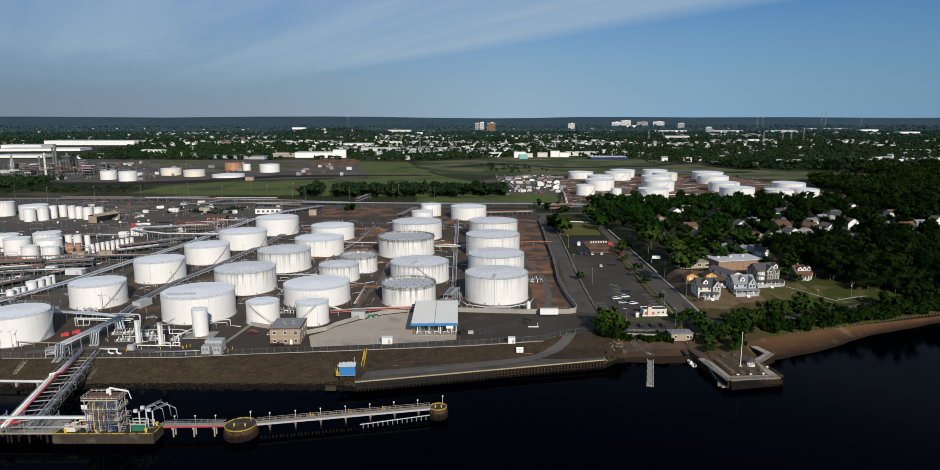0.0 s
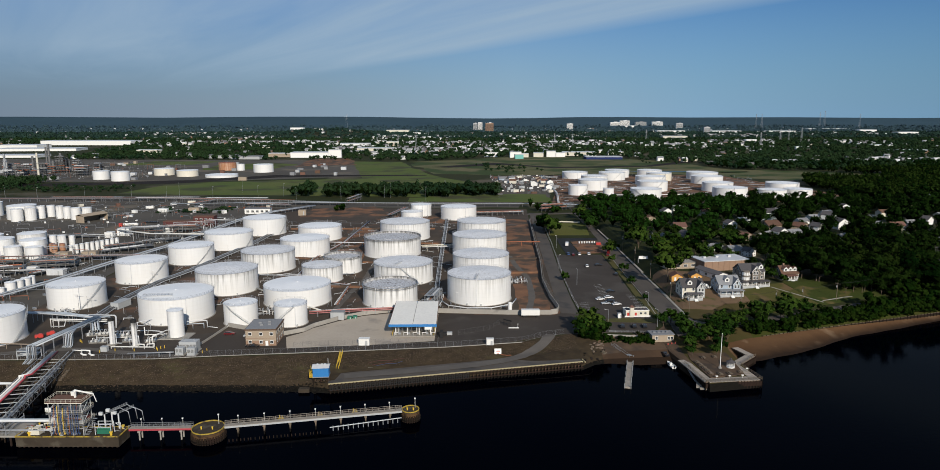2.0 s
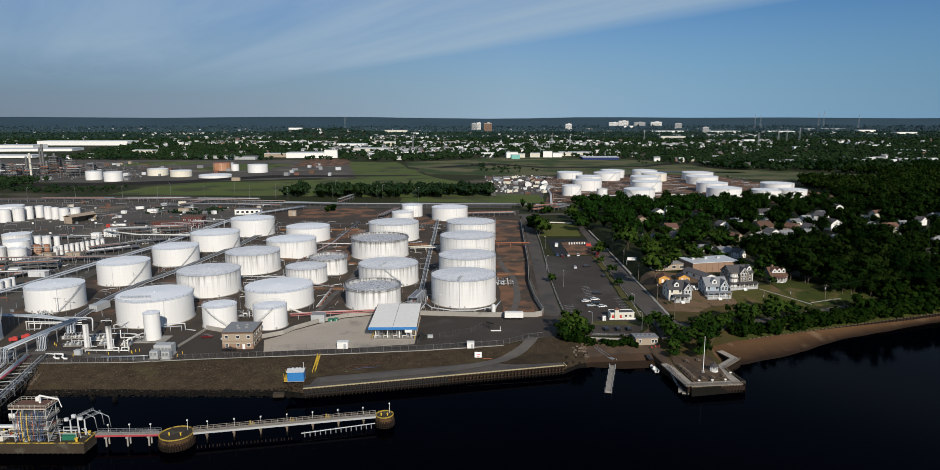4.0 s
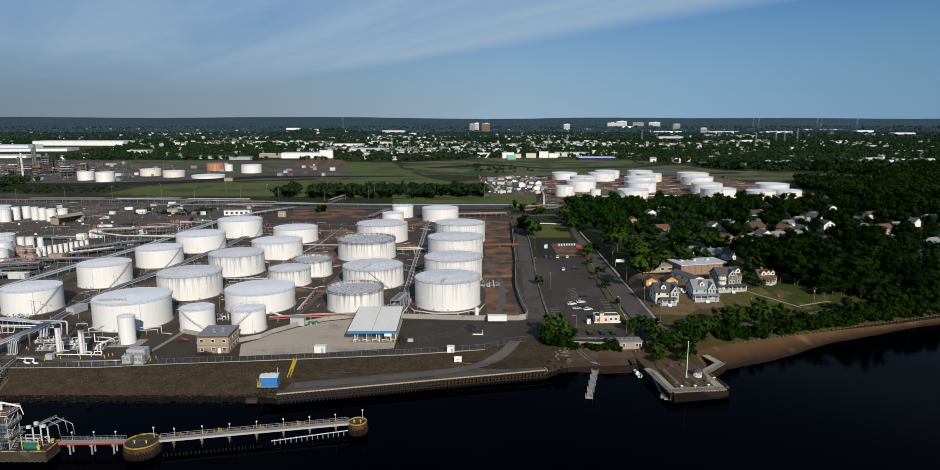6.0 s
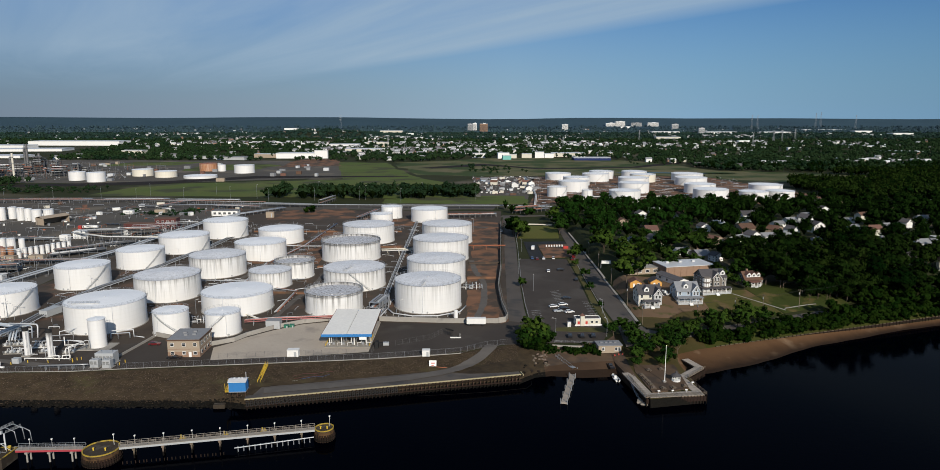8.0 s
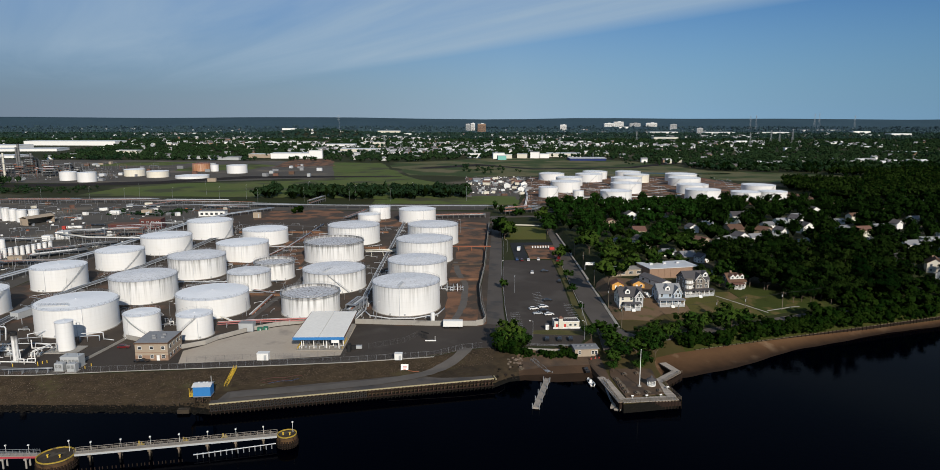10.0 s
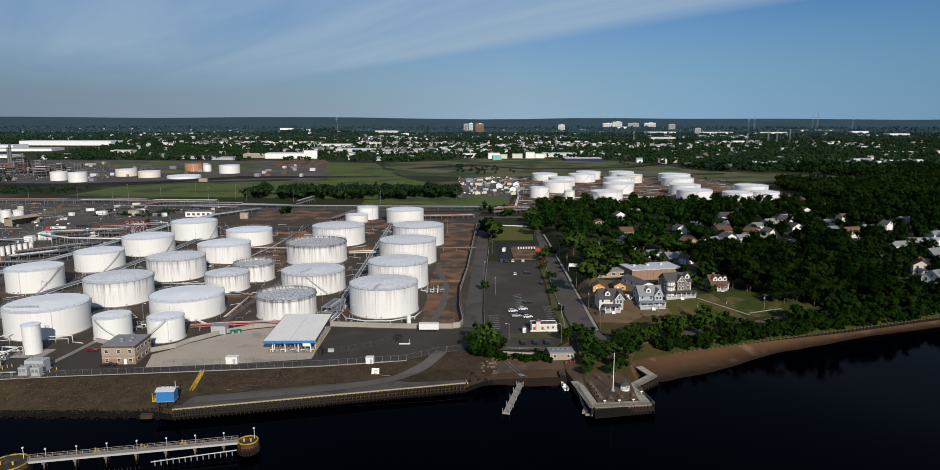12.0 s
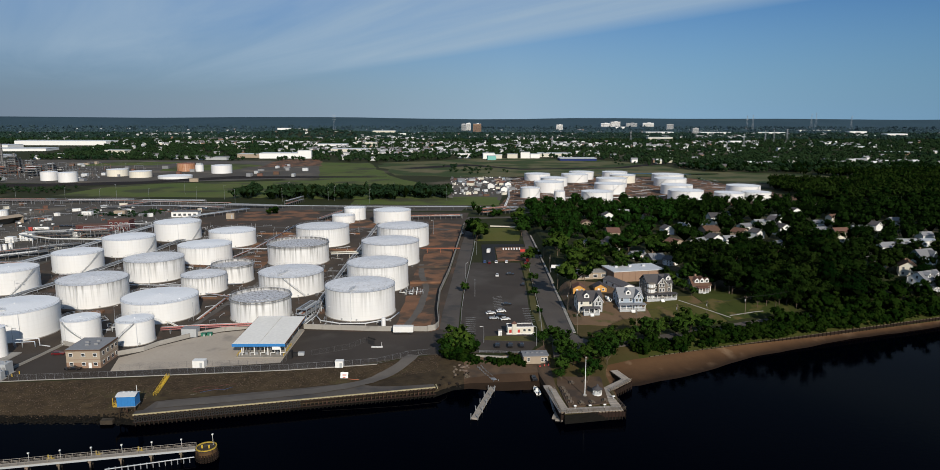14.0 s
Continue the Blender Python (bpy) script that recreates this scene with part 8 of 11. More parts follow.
bm = bmesh.new()
box(bm, (0, 0, 2.5), (29, 15.5, 6))
part("wall", bm, M_BRICK, bb)
bm = bmesh.new()
box(bm, (0, 0, 5.6), (29.6, 16.1, 0.35))
for k in range(3):
    box(bm, (-9 + k * 8, 2, 6.1), (1.6, 1.4, 0.9))
part("roof", bm, M_METALROOF, bb)
for k in range(8):
    bm = bmesh.new()
    box(bm, (-13 + k * 3.7, -7.8, 2.6), (0.5, 0.2, 5.6))
    part("pilaster", bm, M_BRICK, bb)
lr = thing("long_shed", 142.6, 369, 0, 20, "long low white shed with a dark grey roof", "shed")
bm = bmesh.new()
gable_wall(bm, 6.6, 19, 3.2, 1.1, "y", 0, 0, -0.4)
part("wall", bm, M_TRIM, lr)
bm = bmesh.new()
gable(bm, 6.6, 19, 2.8, 1.1, 0.4, along="y")
part("roof", bm, M_SHINGLE, lr)
windows(lr, [(0, -9.53, 1.6, "s"), (-3.33, -6, 1.5, "e"), (-3.33, 0, 1.5, "e"), (-3.33, 6, 1.5, "e")], 1.4, 1.2)
tb_ = thing("tan_store", 131, 389.5, 0, 10, "low tan store building with a flat roof", "store")
bm = bmesh.new()
box(bm, (0, 0, 1.3), (19, 8, 4.4))
part("wall", bm, M_TANBRICK, tb_)
bm = bmesh.new()
box(bm, (0, 0, 3.6), (19.6, 8.6, 0.3))
part("roof", bm, M_CONC, tb_)
windows(tb_, [(-7 + k * 4.6, -4.03, 1.8, "s") for k in range(4)], 2.2, 1.4)
ws = thing("white_sign_board", 116.2, 413, 0, 0, "white roadside sign board on posts", "sign")
bm = bmesh.new()
box(bm, (0, 0, 3.6), (5.5, 0.4, 1.8))
part("panel", bm, M_TRIM, ws)
bm = bmesh.new()
for u in (-3, 3):
    box(bm, (u, 0, 1.6), (0.25, 0.25, 3.2))
part("post", bm, M_STEEL, ws)

lh = thing("lighthouse_cafe", 88, 314, 0.1, 3, "small white lighthouse-style building with red doors", "cafe")
bm = bmesh.new()
box(bm, (0, 0, 1.8), (13.6, 6.4, 3.6))
part("wall", bm, M_SIDECREAM, lh)
bm = bmesh.new()
box(bm, (-3.4, -3.0, 2.9), (2.2, 2.2, 5.8))
part("tower", bm, M_SIDECREAM, lh)
bm = bmesh.new()
tube(bm, (-3.4, -3.0, 5.8), (-3.4, -3.0, 7.0), 1.7, 8, r2=0.1)
part("tower_roof", bm, M_SHINGLEBR, lh, "red-brown tower cap")
bm = bmesh.new()
for s in (-1, 1):
    box(bm, (0, s * 3.2, 3.75), (13.8, 0.25, 0.5))
    box(bm, (s * 6.8, 0, 3.75), (0.25, 6.4, 0.5))
part("parapet", bm, M_WHITEPAINT, lh)
bm = bmesh.new()
box(bm, (0, 0, 3.62), (13.3, 6.1, 0.1))
for k in range(4):
    box(bm, (-0.5 + k * 1.7, 0.5, 4.0), (1.1, 1.1, 0.6))
part("roof", bm, M_SHINGLE, lh, "dark flat roof with units")
bm = bmesh.new()
for u in (-5.4, -1.0):
    box(bm, (u, -3.24, 1.3), (1.2, 0.12, 2.3))
part("door", bm, M_REDPAINT, lh, "red doors")
lh.scale = (0.82, 0.82, 0.82)
windows(lh, [(2.0, -3.23, 2.0, "s"), (4.6, -3.23, 2.0, "s")], 1.3, 1.2)
bm = bmesh.new()
box(bm, (0, -3.6, 0.4), (15, 0.3, 0.8))
box(bm, (4.5, -3.9, 0.35), (5, 0.2, 0.7))
part("red_fence", bm, M_WHITEPAINT, lh)
crate("ticket_kiosk", 79.2, 309.6, 1.5, 1.5, 2.3, M_TRIM, "tiny white kiosk with a grey roof", "kiosk", roof=M_SHINGLEGR, ribs=False)
pk = thing("park_building", 91.5, 283.4, -1.8, 4, "low cream park building with a flat grey roof", "park building")
bm = bmesh.new()
box(bm, (0, 0, 1.6), (9.4, 5.2, 3.2))
part("wall", bm, M_TANBRICK, pk)
bm = bmesh.new()
box(bm, (0, 0, 3.3), (10.2, 6.0, 0.3))
for k in range(4):
    box(bm, (-3 + k * 1.9, 0.4, 3.6), (1.0, 1.2, 0.4))
part("roof", bm, M_SHINGLEGR, pk)
windows(pk, [(-2.8, -2.63, 1.8, "s"), (2.6, -2.63, 1.7, "s"), (3.9, -2.63, 1.7, "s")], 0.9, 1.3)
for x, y in ((94.8, 278.4), (96.4, 278.9), (93.0, 277.6)):
    t = thing("traffic_cone", x, y, -1.72, 0, "small orange traffic cone on the ramp", "cone", "traffic cones")
    bm = bmesh.new()
    tube(bm, (0, 0, 0.05), (0, 0, 0.75), 0.24, 10, r2=0.05)
    box(bm, (0, 0, 0.03), (0.6, 0.6, 0.06))
    part("cone", bm, M_REDPAINT, t)
wall_run("retaining_wall", [(61, 286.4), (72.3, 284.2), (85.5, 282.6)], 2.5, 0.5, M_CONC, "pale concrete retaining wall above the ramp", -2.1)
rl = thing("car_park_rail", 0, 0, 0, 0, "thin white railing along the car park's end", "railing")
bm = bmesh.new()
railing(bm, [(70, 288.0, 0.1), (92, 286.6, 0.1)], 0.9, 2.5, 0.04)
part("railing", bm, M_STEEL, rl)

# lots beyond the car park
for x, y, m, lab in ((79.5, 486, M_CARS[0], "white lorry on the fresh asphalt"), (104, 458, M_CARS[2], "red van beside the trees")):
    t = thing("box_van", x, y, 0.2, 80, lab, "van")
    bm = bmesh.new()
    box(bm, (-0.6, 0, 1.7), (4.4, 2.1, 2.2))
    box(bm, (2.3, 0, 1.2), (1.4, 2.0, 1.4))
    part("body", bm, m, t)
    bm = bmesh.new()
    box(bm, (2.7, 0, 1.6), (0.7, 1.8, 0.5))
    part("window", bm, M_GLASS, t)
    for u in (-1.8, 1.9):
        for s in (-1, 1):
            bm = bmesh.new()
            tube(bm, (u, s * 0.95 - 0.1, 0.42), (u, s * 0.95 + 0.1, 0.42), 0.42, 10)
            part("wheel", bm, M_BLACK, t)
for k in range(7):
    t = thing("concrete_block", 90 + k * 1.9, 496 + k * 0.2, 0.18, 5, "pale concrete block in a row on bare ground", "block", "concrete blocks")
    bm = bmesh.new()
    box(bm, (0, 0, 0.7), (0.8, 1.4, 1.4))
    bmesh.ops.bevel(bm, geom=bm.edges[:], offset=0.07, segments=1, affect="EDGES")
    part("block", bm, M_TRIM, t)
t = thing("red_container", 103, 490, 0.18, 0, "small red bin on the bare lot", "container")
bm = bmesh.new()
box(bm, (0, 0, 0.9), (3.4, 1.8, 1.7))
bmesh.ops.bevel(bm, geom=bm.edges[:], offset=0.1, segments=1, affect="EDGES")
part("body", bm, M_REDPAINT, t)
wall_run("guard_rail", [(84, 598), (97, 596), (106, 593)], 0.9, 0.5, M_SIDECREAM, "row of pale barrier blocks by the lawn")


def pole_line(spots, h=10.5):
    for x, y in spots:
        t = thing("utility_pole", x, y, -0.2, random.Random(int(x + y)).uniform(60, 120), "brown wooden utility pole with cross-arms", "utility pole", "utility poles")
        bm = bmesh.new()
        tube(bm, (0, 0, -1.0), (0, 0, h), 0.17, 7, r2=0.11)
        part("pole", bm, M_WOOD, t)
        bm = bmesh.new()
        box(bm, (0, 0, h - 0.7), (2.4, 0.12, 0.14))
        for k in (-1.1, -0.5, 0.5, 1.1):
            tube(bm, (k, 0, h - 0.62), (k, 0, h - 0.35), 0.06, 5)
        part("cross_arm", bm, M_WOOD, t)
        bm = bmesh.new()
        tube(bm, (0.3, 0.1, h - 2.6), (0.3, 0.1, h - 1.6), 0.25, 8)
        part("transformer", bm, M_GREYPAINT, t)


STREET_POLES = [(114.6, 462.1), (114.1, 425.1), (113.7, 385.5), (113, 343), (112.6, 312)]
SHORE_POLES = [(139.6, 318.4), (159.3, 324.5), (173.9, 328), (193.5, 333.2), (225.7, 346.4)]
pole_line(STREET_POLES)
pole_line(SHORE_POLES, 9.5)
cables = thing("overhead_cables", 0, 0, 0, 0, "thin black overhead cables between poles", "cable")
for line, h in ((STREET_POLES, 9.7), (SHORE_POLES, 8.8)):
    for k in (-0.9, 0.0, 0.9):
        bm = bmesh.new()
        pts = []
        for a, b in zip(line, line[1:]):
            pts += [(a[0] + (b[0] - a[0]) * i / 6 + k, a[1] + (b[1] - a[1]) * i / 6, h - 0.7 * (1 - (i / 3 - 1) ** 2) + float(slope_z(*a)) * (1 - i / 6) + float(slope_z(*b)) * i / 6) for i in range(6)]
        run(bm, pts, 0.02, 3)
        part("cable", bm, M_BLACK, cables)
for x, y, h in ((69, 372, 9), (64, 412, 9), (71, 480, 9), (93.4, 296, 8), (72, 300, 7), (98, 330, 7)):
    light_pole(x, y, h, 1)

# ---- waterside park ----
bulkhead = thing("park_bulkhead", 0, 0, 0, 0, "timber bulkhead pier with grey boardwalk and railings", "pier")
strips = (((94.2, 262), (97.2, 239.6), 3.6), ((97.0, 240.6), (116.6, 243.0), 3.8), ((115.2, 244), (113.2, 257.5), 3.2), ((113.4, 257.0), (124, 267.4), 3.4), ((124, 267), (121, 276.5), 3.0))
for a, b, w in strips:
    d = Vector((b[0] - a[0], b[1] - a[1], 0))
    turn = math.degrees(math.atan2(d.y, d.x))
    n = int(d.length / 0.42)
    bm = bmesh.new()
    box(bm, (0, 0, 0), (0.48, w, 0.12))
    board = mesh_of("board", bm, M_DECK)
    n = int(d.length / 0.53)
    for i in range(n):
        ob = new("board", board)
        ob.parent = bulkhead
        ob.matrix_basis = pose(a[0] + d.x * (i + 0.5) / n, a[1] + d.y * (i + 0.5) / n, -2.82 + 0.02 * ((i * 7) % 3), 0, 0, turn)
    bm = bmesh.new()
    box(bm, ((a[0] + b[0]) / 2, (a[1] + b[1]) / 2, -3.1), (d.length, w - 0.3, 0.4), turn)
    part("frame", bm, M_WOOD, bulkhead)
for a, b in (((94, 258), (95.9, 238.9)), ((95.9, 238.8), (117.6, 241.3)), ((117.6, 241.3), (115.4, 256.0)), ((115.4, 256), (125.5, 266.2))):
    bm = bmesh.new()
    railing(bm, [(*a, -2.8), (*b, -2.8)], 1.05, 1.8, 0.06, (0.35, 0.7, 1.0))
    part("railing", bm, M_WOOD, bulkhead)
    n = int(math.hypot(b[0] - a[0], b[1] - a[1]) / 1.1)
    piles("timber_post", [(a[0] + (b[0] - a[0]) * i / n, a[1] + (b[1] - a[1]) * i / n) for i in range(n + 1)], 0.2, -2.9, -8, M_PILE, bulkhead, 7)
    d = Vector((b[0] - a[0], b[1] - a[1], 0))
    bm = bmesh.new()
    box(bm, ((a[0] + b[0]) / 2, (a[1] + b[1]) / 2, -4.2), (d.length, 0.2, 1.6), math.degrees(math.atan2(d.y, d.x)))
    part("sheeting", bm, M_PILE, bulkhead)
for x, y in ((101, 242.2), (106, 242.6), (111, 243.2), (115.4, 250)):
    t = thing("interpretive_panel", x, y, -2.76, 8, "small white information panel on the boardwalk", "panel", "information panels")
    bm = bmesh.new()
    box(bm, (0, 0, 1.0), (0.9, 0.5, 0.1), 0, 30)
    tube(bm, (0, 0, 0), (0, 0, 1.0), 0.06, 6)
    part("panel", bm, M_TRIM, t)
gz = thing("gazebo", 110.4, 253.4, -2.55, 0, "small white eight-sided gazebo with a dark roof", "gazebo")
bm = bmesh.new()
tube(bm, (0, 0, 0), (0, 0, 0.35), 2.2, 8)
part("floor", bm, M_TRIM, gz)
for k in range(8):
    a = k * 0.7854
    bm = bmesh.new()
    tube(bm, (math.cos(a) * 2, math.sin(a) * 2, 0.3), (math.cos(a) * 2, math.sin(a) * 2, 2.7), 0.1, 6)
    part("post", bm, M_TRIM, gz)
bm = bmesh.new()
railing(bm, [(math.cos(k * 0.7854) * 2, math.sin(k * 0.7854) * 2, 0.35) for k in range(9)], 0.9, 0.35, 0.06, (0.1, 0.5, 1.0))
hoop(bm, 1.85, 2.45, 0.3, 8)
part("railing", bm, M_TRIM, gz)
bm = bmesh.new()
tube(bm, (0, 0, 2.7), (0, 0, 3.9), 2.6, 8, r2=0.5)
tube(bm, (0, 0, 3.9), (0, 0, 4.3), 0.5, 8)
tube(bm, (0, 0, 4.3), (0, 0, 4.9), 0.7, 8, r2=0.05)
part("roof", bm, M_SHINGLE, gz)
gz.scale = (0.74, 0.74, 0.78)
fp = thing("flagpole", 105.9, 252.4, -2.55, 0, "tall bare white flagpole", "flagpole")
bm = bmesh.new()
tube(bm, (0, 0, 0), (0, 0, 13.8), 0.17, 10, r2=0.08)
bmesh.ops.create_icosphere(bm, subdivisions=1, radius=0.18, matrix=Matrix.Translation((0, 0, 13.9)))
part("pole", bm, M_TRIM, fp)
bm = bmesh.new()
tube(bm, (0, 0, 0), (0, 0, 0.4), 0.7, 12)
part("base", bm, M_CONC, fp)
for i, (x, y) in enumerate(((100.2, 246), (100.0, 249), (99.8, 252), (99.4, 255), (99.0, 258), (103.6, 245.6), (107.4, 246.2), (112, 247.6), (103, 263), (108, 264))):
    t = thing("picnic_table", x, y, -2.55, 80 + (i * 23) % 20, "brown wooden picnic table on worn grass", "picnic table", "picnic tables")
    bm = bmesh.new()
    box(bm, (0, 0, 0.75), (1.9, 0.8, 0.08))
    part("tabletop", bm, M_WOOD, t)
    for s in (-0.75, 0.75):
        bm = bmesh.new()
        box(bm, (0, s, 0.45), (1.9, 0.28, 0.06))
        part("bench", bm, M_WOOD, t)
    for u in (-0.7, 0.7):
        bm = bmesh.new()
        box(bm, (u, 0, 0.4), (0.1, 1.5, 0.1))
        box(bm, (u, 0.35, 0.37), (0.1, 0.1, 0.75), 0, 20)
        box(bm, (u, -0.35, 0.37), (0.1, 0.1, 0.75), 0, -20)
        part("leg", bm, M_WOOD, t)
dock = thing("floating_dock", 0, 0, 0, 0, "long grey floating dock with a ramp to shore", "dock")
a, b = Vector((75.6, 270.5, 0)), Vector((67.6, 240.8, 0))
d = b - a
turn = math.degrees(math.atan2(d.y, d.x))
n = 5
for i in range(n):
    c = a + d * ((i + 0.5) / n)
    bm = bmesh.new()
    box(bm, (c.x, c.y, -5.72), (d.length / n - 0.15, 2.0, 0.6), turn)
    part("float", bm, M_DECK, dock)
    bm = bmesh.new()
    for s in (-0.95, 0.95):
        o = Vector((-d.y, d.x, 0)).normalized() * s
        box(bm, (c.x + o.x, c.y + o.y, -5.36), (d.length / n - 0.2, 0.16, 0.16), turn)
    part("kerb", bm, M_CONC, dock)
for k in (0.0, 0.2, 0.4, 0.6, 0.8, 1.0):
    for s in (-1.2, 1.2):
        o = a + d * k + Vector((-d.y, d.x, 0)).normalized() * s
        bm = bmesh.new()
        tube(bm, (o.x, o.y, -9), (o.x, o.y, -3.9), 0.15, 7)
        part("guide_pile", bm, M_STEEL, dock)
bm = bmesh.new()
p, q = Vector((75.6, 270.2, -5.3)), Vector((69.8, 278.8, -2.6))
e = q - p
box(bm, tuple((p + q) / 2), (e.length, 1.5, 0.14), math.degrees(math.atan2(e.y, e.x)))
for s in (-0.75, 0.75):
    o = Vector((-e.y, e.x, 0)).normalized() * s
    railing(bm, [tuple(p + o), tuple(q + o)], 1.0, 1.2, 0.05)
part("gangway", bm, M_STEEL, dock)
fl = thing("boat_float", 0, 0, 0, 0, "short floating stage with a steep gangway", "float")
bm = bmesh.new()
box(bm, (95.0, 243.6, -5.75), (1.9, 5.5, 0.55), -18)
box(bm, (96.6, 240.2, -5.75), (4.6, 1.8, 0.55), -12)
part("float", bm, M_DECK, fl)
bm = bmesh.new()
p, q = Vector((94.9, 246, -5.4)), Vector((94.2, 256.5, -2.75))
for s in (-0.6, 0.6):
    railing(bm, [(p.x + s, p.y, p.z), (q.x + s, q.y, q.z)], 0.95, 1.0, 0.05)
    tube(bm, (p.x + s, p.y, p.z), (q.x + s, q.y, q.z), 0.1, 5)
for i in range(14):
    c = p.lerp(q, i / 13)
    box(bm, tuple(c), (1.2, 0.7, 0.08))
part("gangway", bm, M_STEEL, fl)
def boat(x, y, z, turn, label):
  bt = thing("motor_boat", x, y, z, turn, label, "boat")
  bm = bmesh.new()
  sec = ((-3.0, 1.05, 0.9), (-1.0, 1.15, 0.95), (1.4, 0.95, 1.05), (2.6, 0.45, 1.2), (3.2, 0.05, 1.3))
  rings = [[bm.verts.new((u, s * w_, h_)) for s, h_ in ((-1, hh), (-0.75, 0.25), (0, 0.0), (0.75, 0.25), (1, hh))] for u, w_, hh in sec]
  for r0, r1 in zip(rings, rings[1:]):
      for k in range(4):
          bm.faces.new((r0[k], r1[k], r1[k + 1], r0[k + 1]))
  bm.faces.new(rings[0])
  box(bm, (2.0, 0, 1.0), (1.6, 1.1, 0.1))
  box(bm, (-1.2, 0, 0.55), (3.4, 1.8, 0.06))
  part("hull", bm, M_TRIM, bt)
  bm = bmesh.new()
  box(bm, (0.2, 0, 1.1), (0.8, 0.8, 1.0))
  part("console", bm, M_TRIM, bt)
  bm = bmesh.new()
  box(bm, (0.45, 0, 1.75), (0.06, 0.8, 0.4), 0, 0)
  part("windscreen", bm, M_GLASS, bt)
  bm = bmesh.new()
  box(bm, (-3.2, 0, 1.0), (0.5, 0.45, 1.0))
  part("outboard", bm, M_BLACK, bt)
  return bt


boat(90.4, 263.6, -6.2, 98, "small white motor boat at the ramp")
boat(133.2, 348.5, 0.45, 100, "white motor boat stored beside the new house")
bm = bmesh.new()
box(bm, (133.2, 348.5, 0.45 + float(slope_z(133.2, 348.5))), (1.2, 4.4, 0.14))
for k in (-1.4, 1.2):
    tube(bm, (132.4, 348.5 + k, 0.32 + float(slope_z(133, 348.5 + k))), (134.0, 348.5 + k, 0.32 + float(slope_z(133, 348.5 + k))), 0.32, 10)
tagged(part("boat_trailer", bm, M_STEEL), "grey steel boat trailer under the stored boat", "trailer")

# ---- timber sea wall above the beach ----
sw = thing("sea_wall", 0, 0, 0, 0, "dark timber post sea wall above the beach", "sea wall")
SW = [(138.5, 290.6), (152, 295.4), (171.2, 302.4), (206.5, 314.6), (232.2, 323.6), (300, 347.5), (420, 391)]
spots = []
for a, b in zip(SW, SW[1:]):
    d = Vector((b[0] - a[0], b[1] - a[1], 0))
    n = int(d.length / 2.1)
    spots += [(a[0] + d.x * i / n, a[1] + d.y * i / n) for i in range(n)]
    bm = bmesh.new()
    for z in (-3.9, -3.4, -2.9):
        box(bm, ((a[0] + b[0]) / 2, (a[1] + b[1]) / 2 + 0.2, z), (d.length, 0.12, 0.44), math.degrees(math.atan2(d.y, d.x)))
    part("planking", bm, M_PILE, sw)
    bm = bmesh.new()
    box(bm, ((a[0] + b[0]) / 2, (a[1] + b[1]) / 2 + 0.22, -2.58), (d.length, 0.24, 0.1), math.degrees(math.atan2(d.y, d.x)))
    part("cap_rail", bm, M_WOOD, sw)
piles("post", spots, 0.17, -2.15, -5.5, M_PILE, sw, 6)

# boulders at the wharf's end and along the bank's foot
rn = random.Random(31)
bm = bmesh.new()
bmesh.ops.create_icosphere(bm, subdivisions=2, radius=1)
for v in bm.verts:
    v.co *= 0.8 + 0.35 * noise.noise(v.co * 1.3)
    v.co.z *= 0.7
rock_a = mesh_of("boulder", bm, M_ROCK)
rock_b = rock_a.copy()
rock_b.materials[0] = M_ROCKDARK
for i in range(46):
    x = rn.uniform(60, 66) if i % 3 else rn.uniform(54.8, 66)
    y = rn.uniform(272, 280) if i % 3 else 260 + (x - 54) * 0.7 + rn.uniform(0, 9)
    zb = float(np.interp(y, [shore(x, 2), shore(x, 3), shore(x, 5), shore(x, 7)], [WATER_Z, shore(x, 4), shore(x, 6), 0.0]))
    ob = new("boulder", rock_a if i % 3 else rock_b)
    s = rn.uniform(0.35, 0.95)
    ob.matrix_world = pose(x, y, zb + 0.1 * s, rn.uniform(-20, 20), rn.uniform(-20, 20), rn.uniform(0, 360)) @ Matrix.Diagonal((s, s * rn.uniform(0.7, 1.1), s, 1))
    tagged(ob, "rough tan boulder on the revetment" if i % 3 else "dark wet boulder on the revetment", "boulder", "revetment boulders")
bm = bmesh.new()
bmesh.ops.create_icosphere(bm, subdivisions=1, radius=1)
for v in bm.verts:
    v.co *= 0.8 + 0.4 * noise.noise(v.co * 1.7)
base = np.array([v.co[:] for v in bm.verts])
tri = np.array([[v.index for v in f.verts] for f in bm.faces])
bm.free()


def stones(name, n, x0, x1, k0, k1, s0, s1, mat, label, seed):
    """Loose stones on the bank between two shares of its width."""
    r = random.Random(seed)
    vs_, fs_ = [], []
    for _ in range(n):
        x = r.uniform(x0, x1)
        wl_, top = float(shore(x, 2)), float(shore(x, 7))
        y = wl_ - 1.5 + (top - wl_ + 1.0) * r.uniform(k0, k1)
        zb = float(np.interp(y, [shore(x, 1), wl_, shore(x, 3), shore(x, 5), top], [-8.5, WATER_Z, shore(x, 4), shore(x, 6), 0.0]))
        s, a = r.uniform(s0, s1), r.uniform(0, 6.28)
        rot = np.array([[math.cos(a), -math.sin(a), 0], [math.sin(a), math.cos(a), 0], [0, 0, r.uniform(0.5, 0.9)]])
        fs_.append(tri + len(vs_) * len(base))
        vs_.append(base @ rot.T * s + (x, y, zb + 0.05))
    ob = grid_mesh(name, np.concatenate(vs_), np.concatenate(fs_), mat)
    tagged(ob, label, "riprap", kind="stuff")


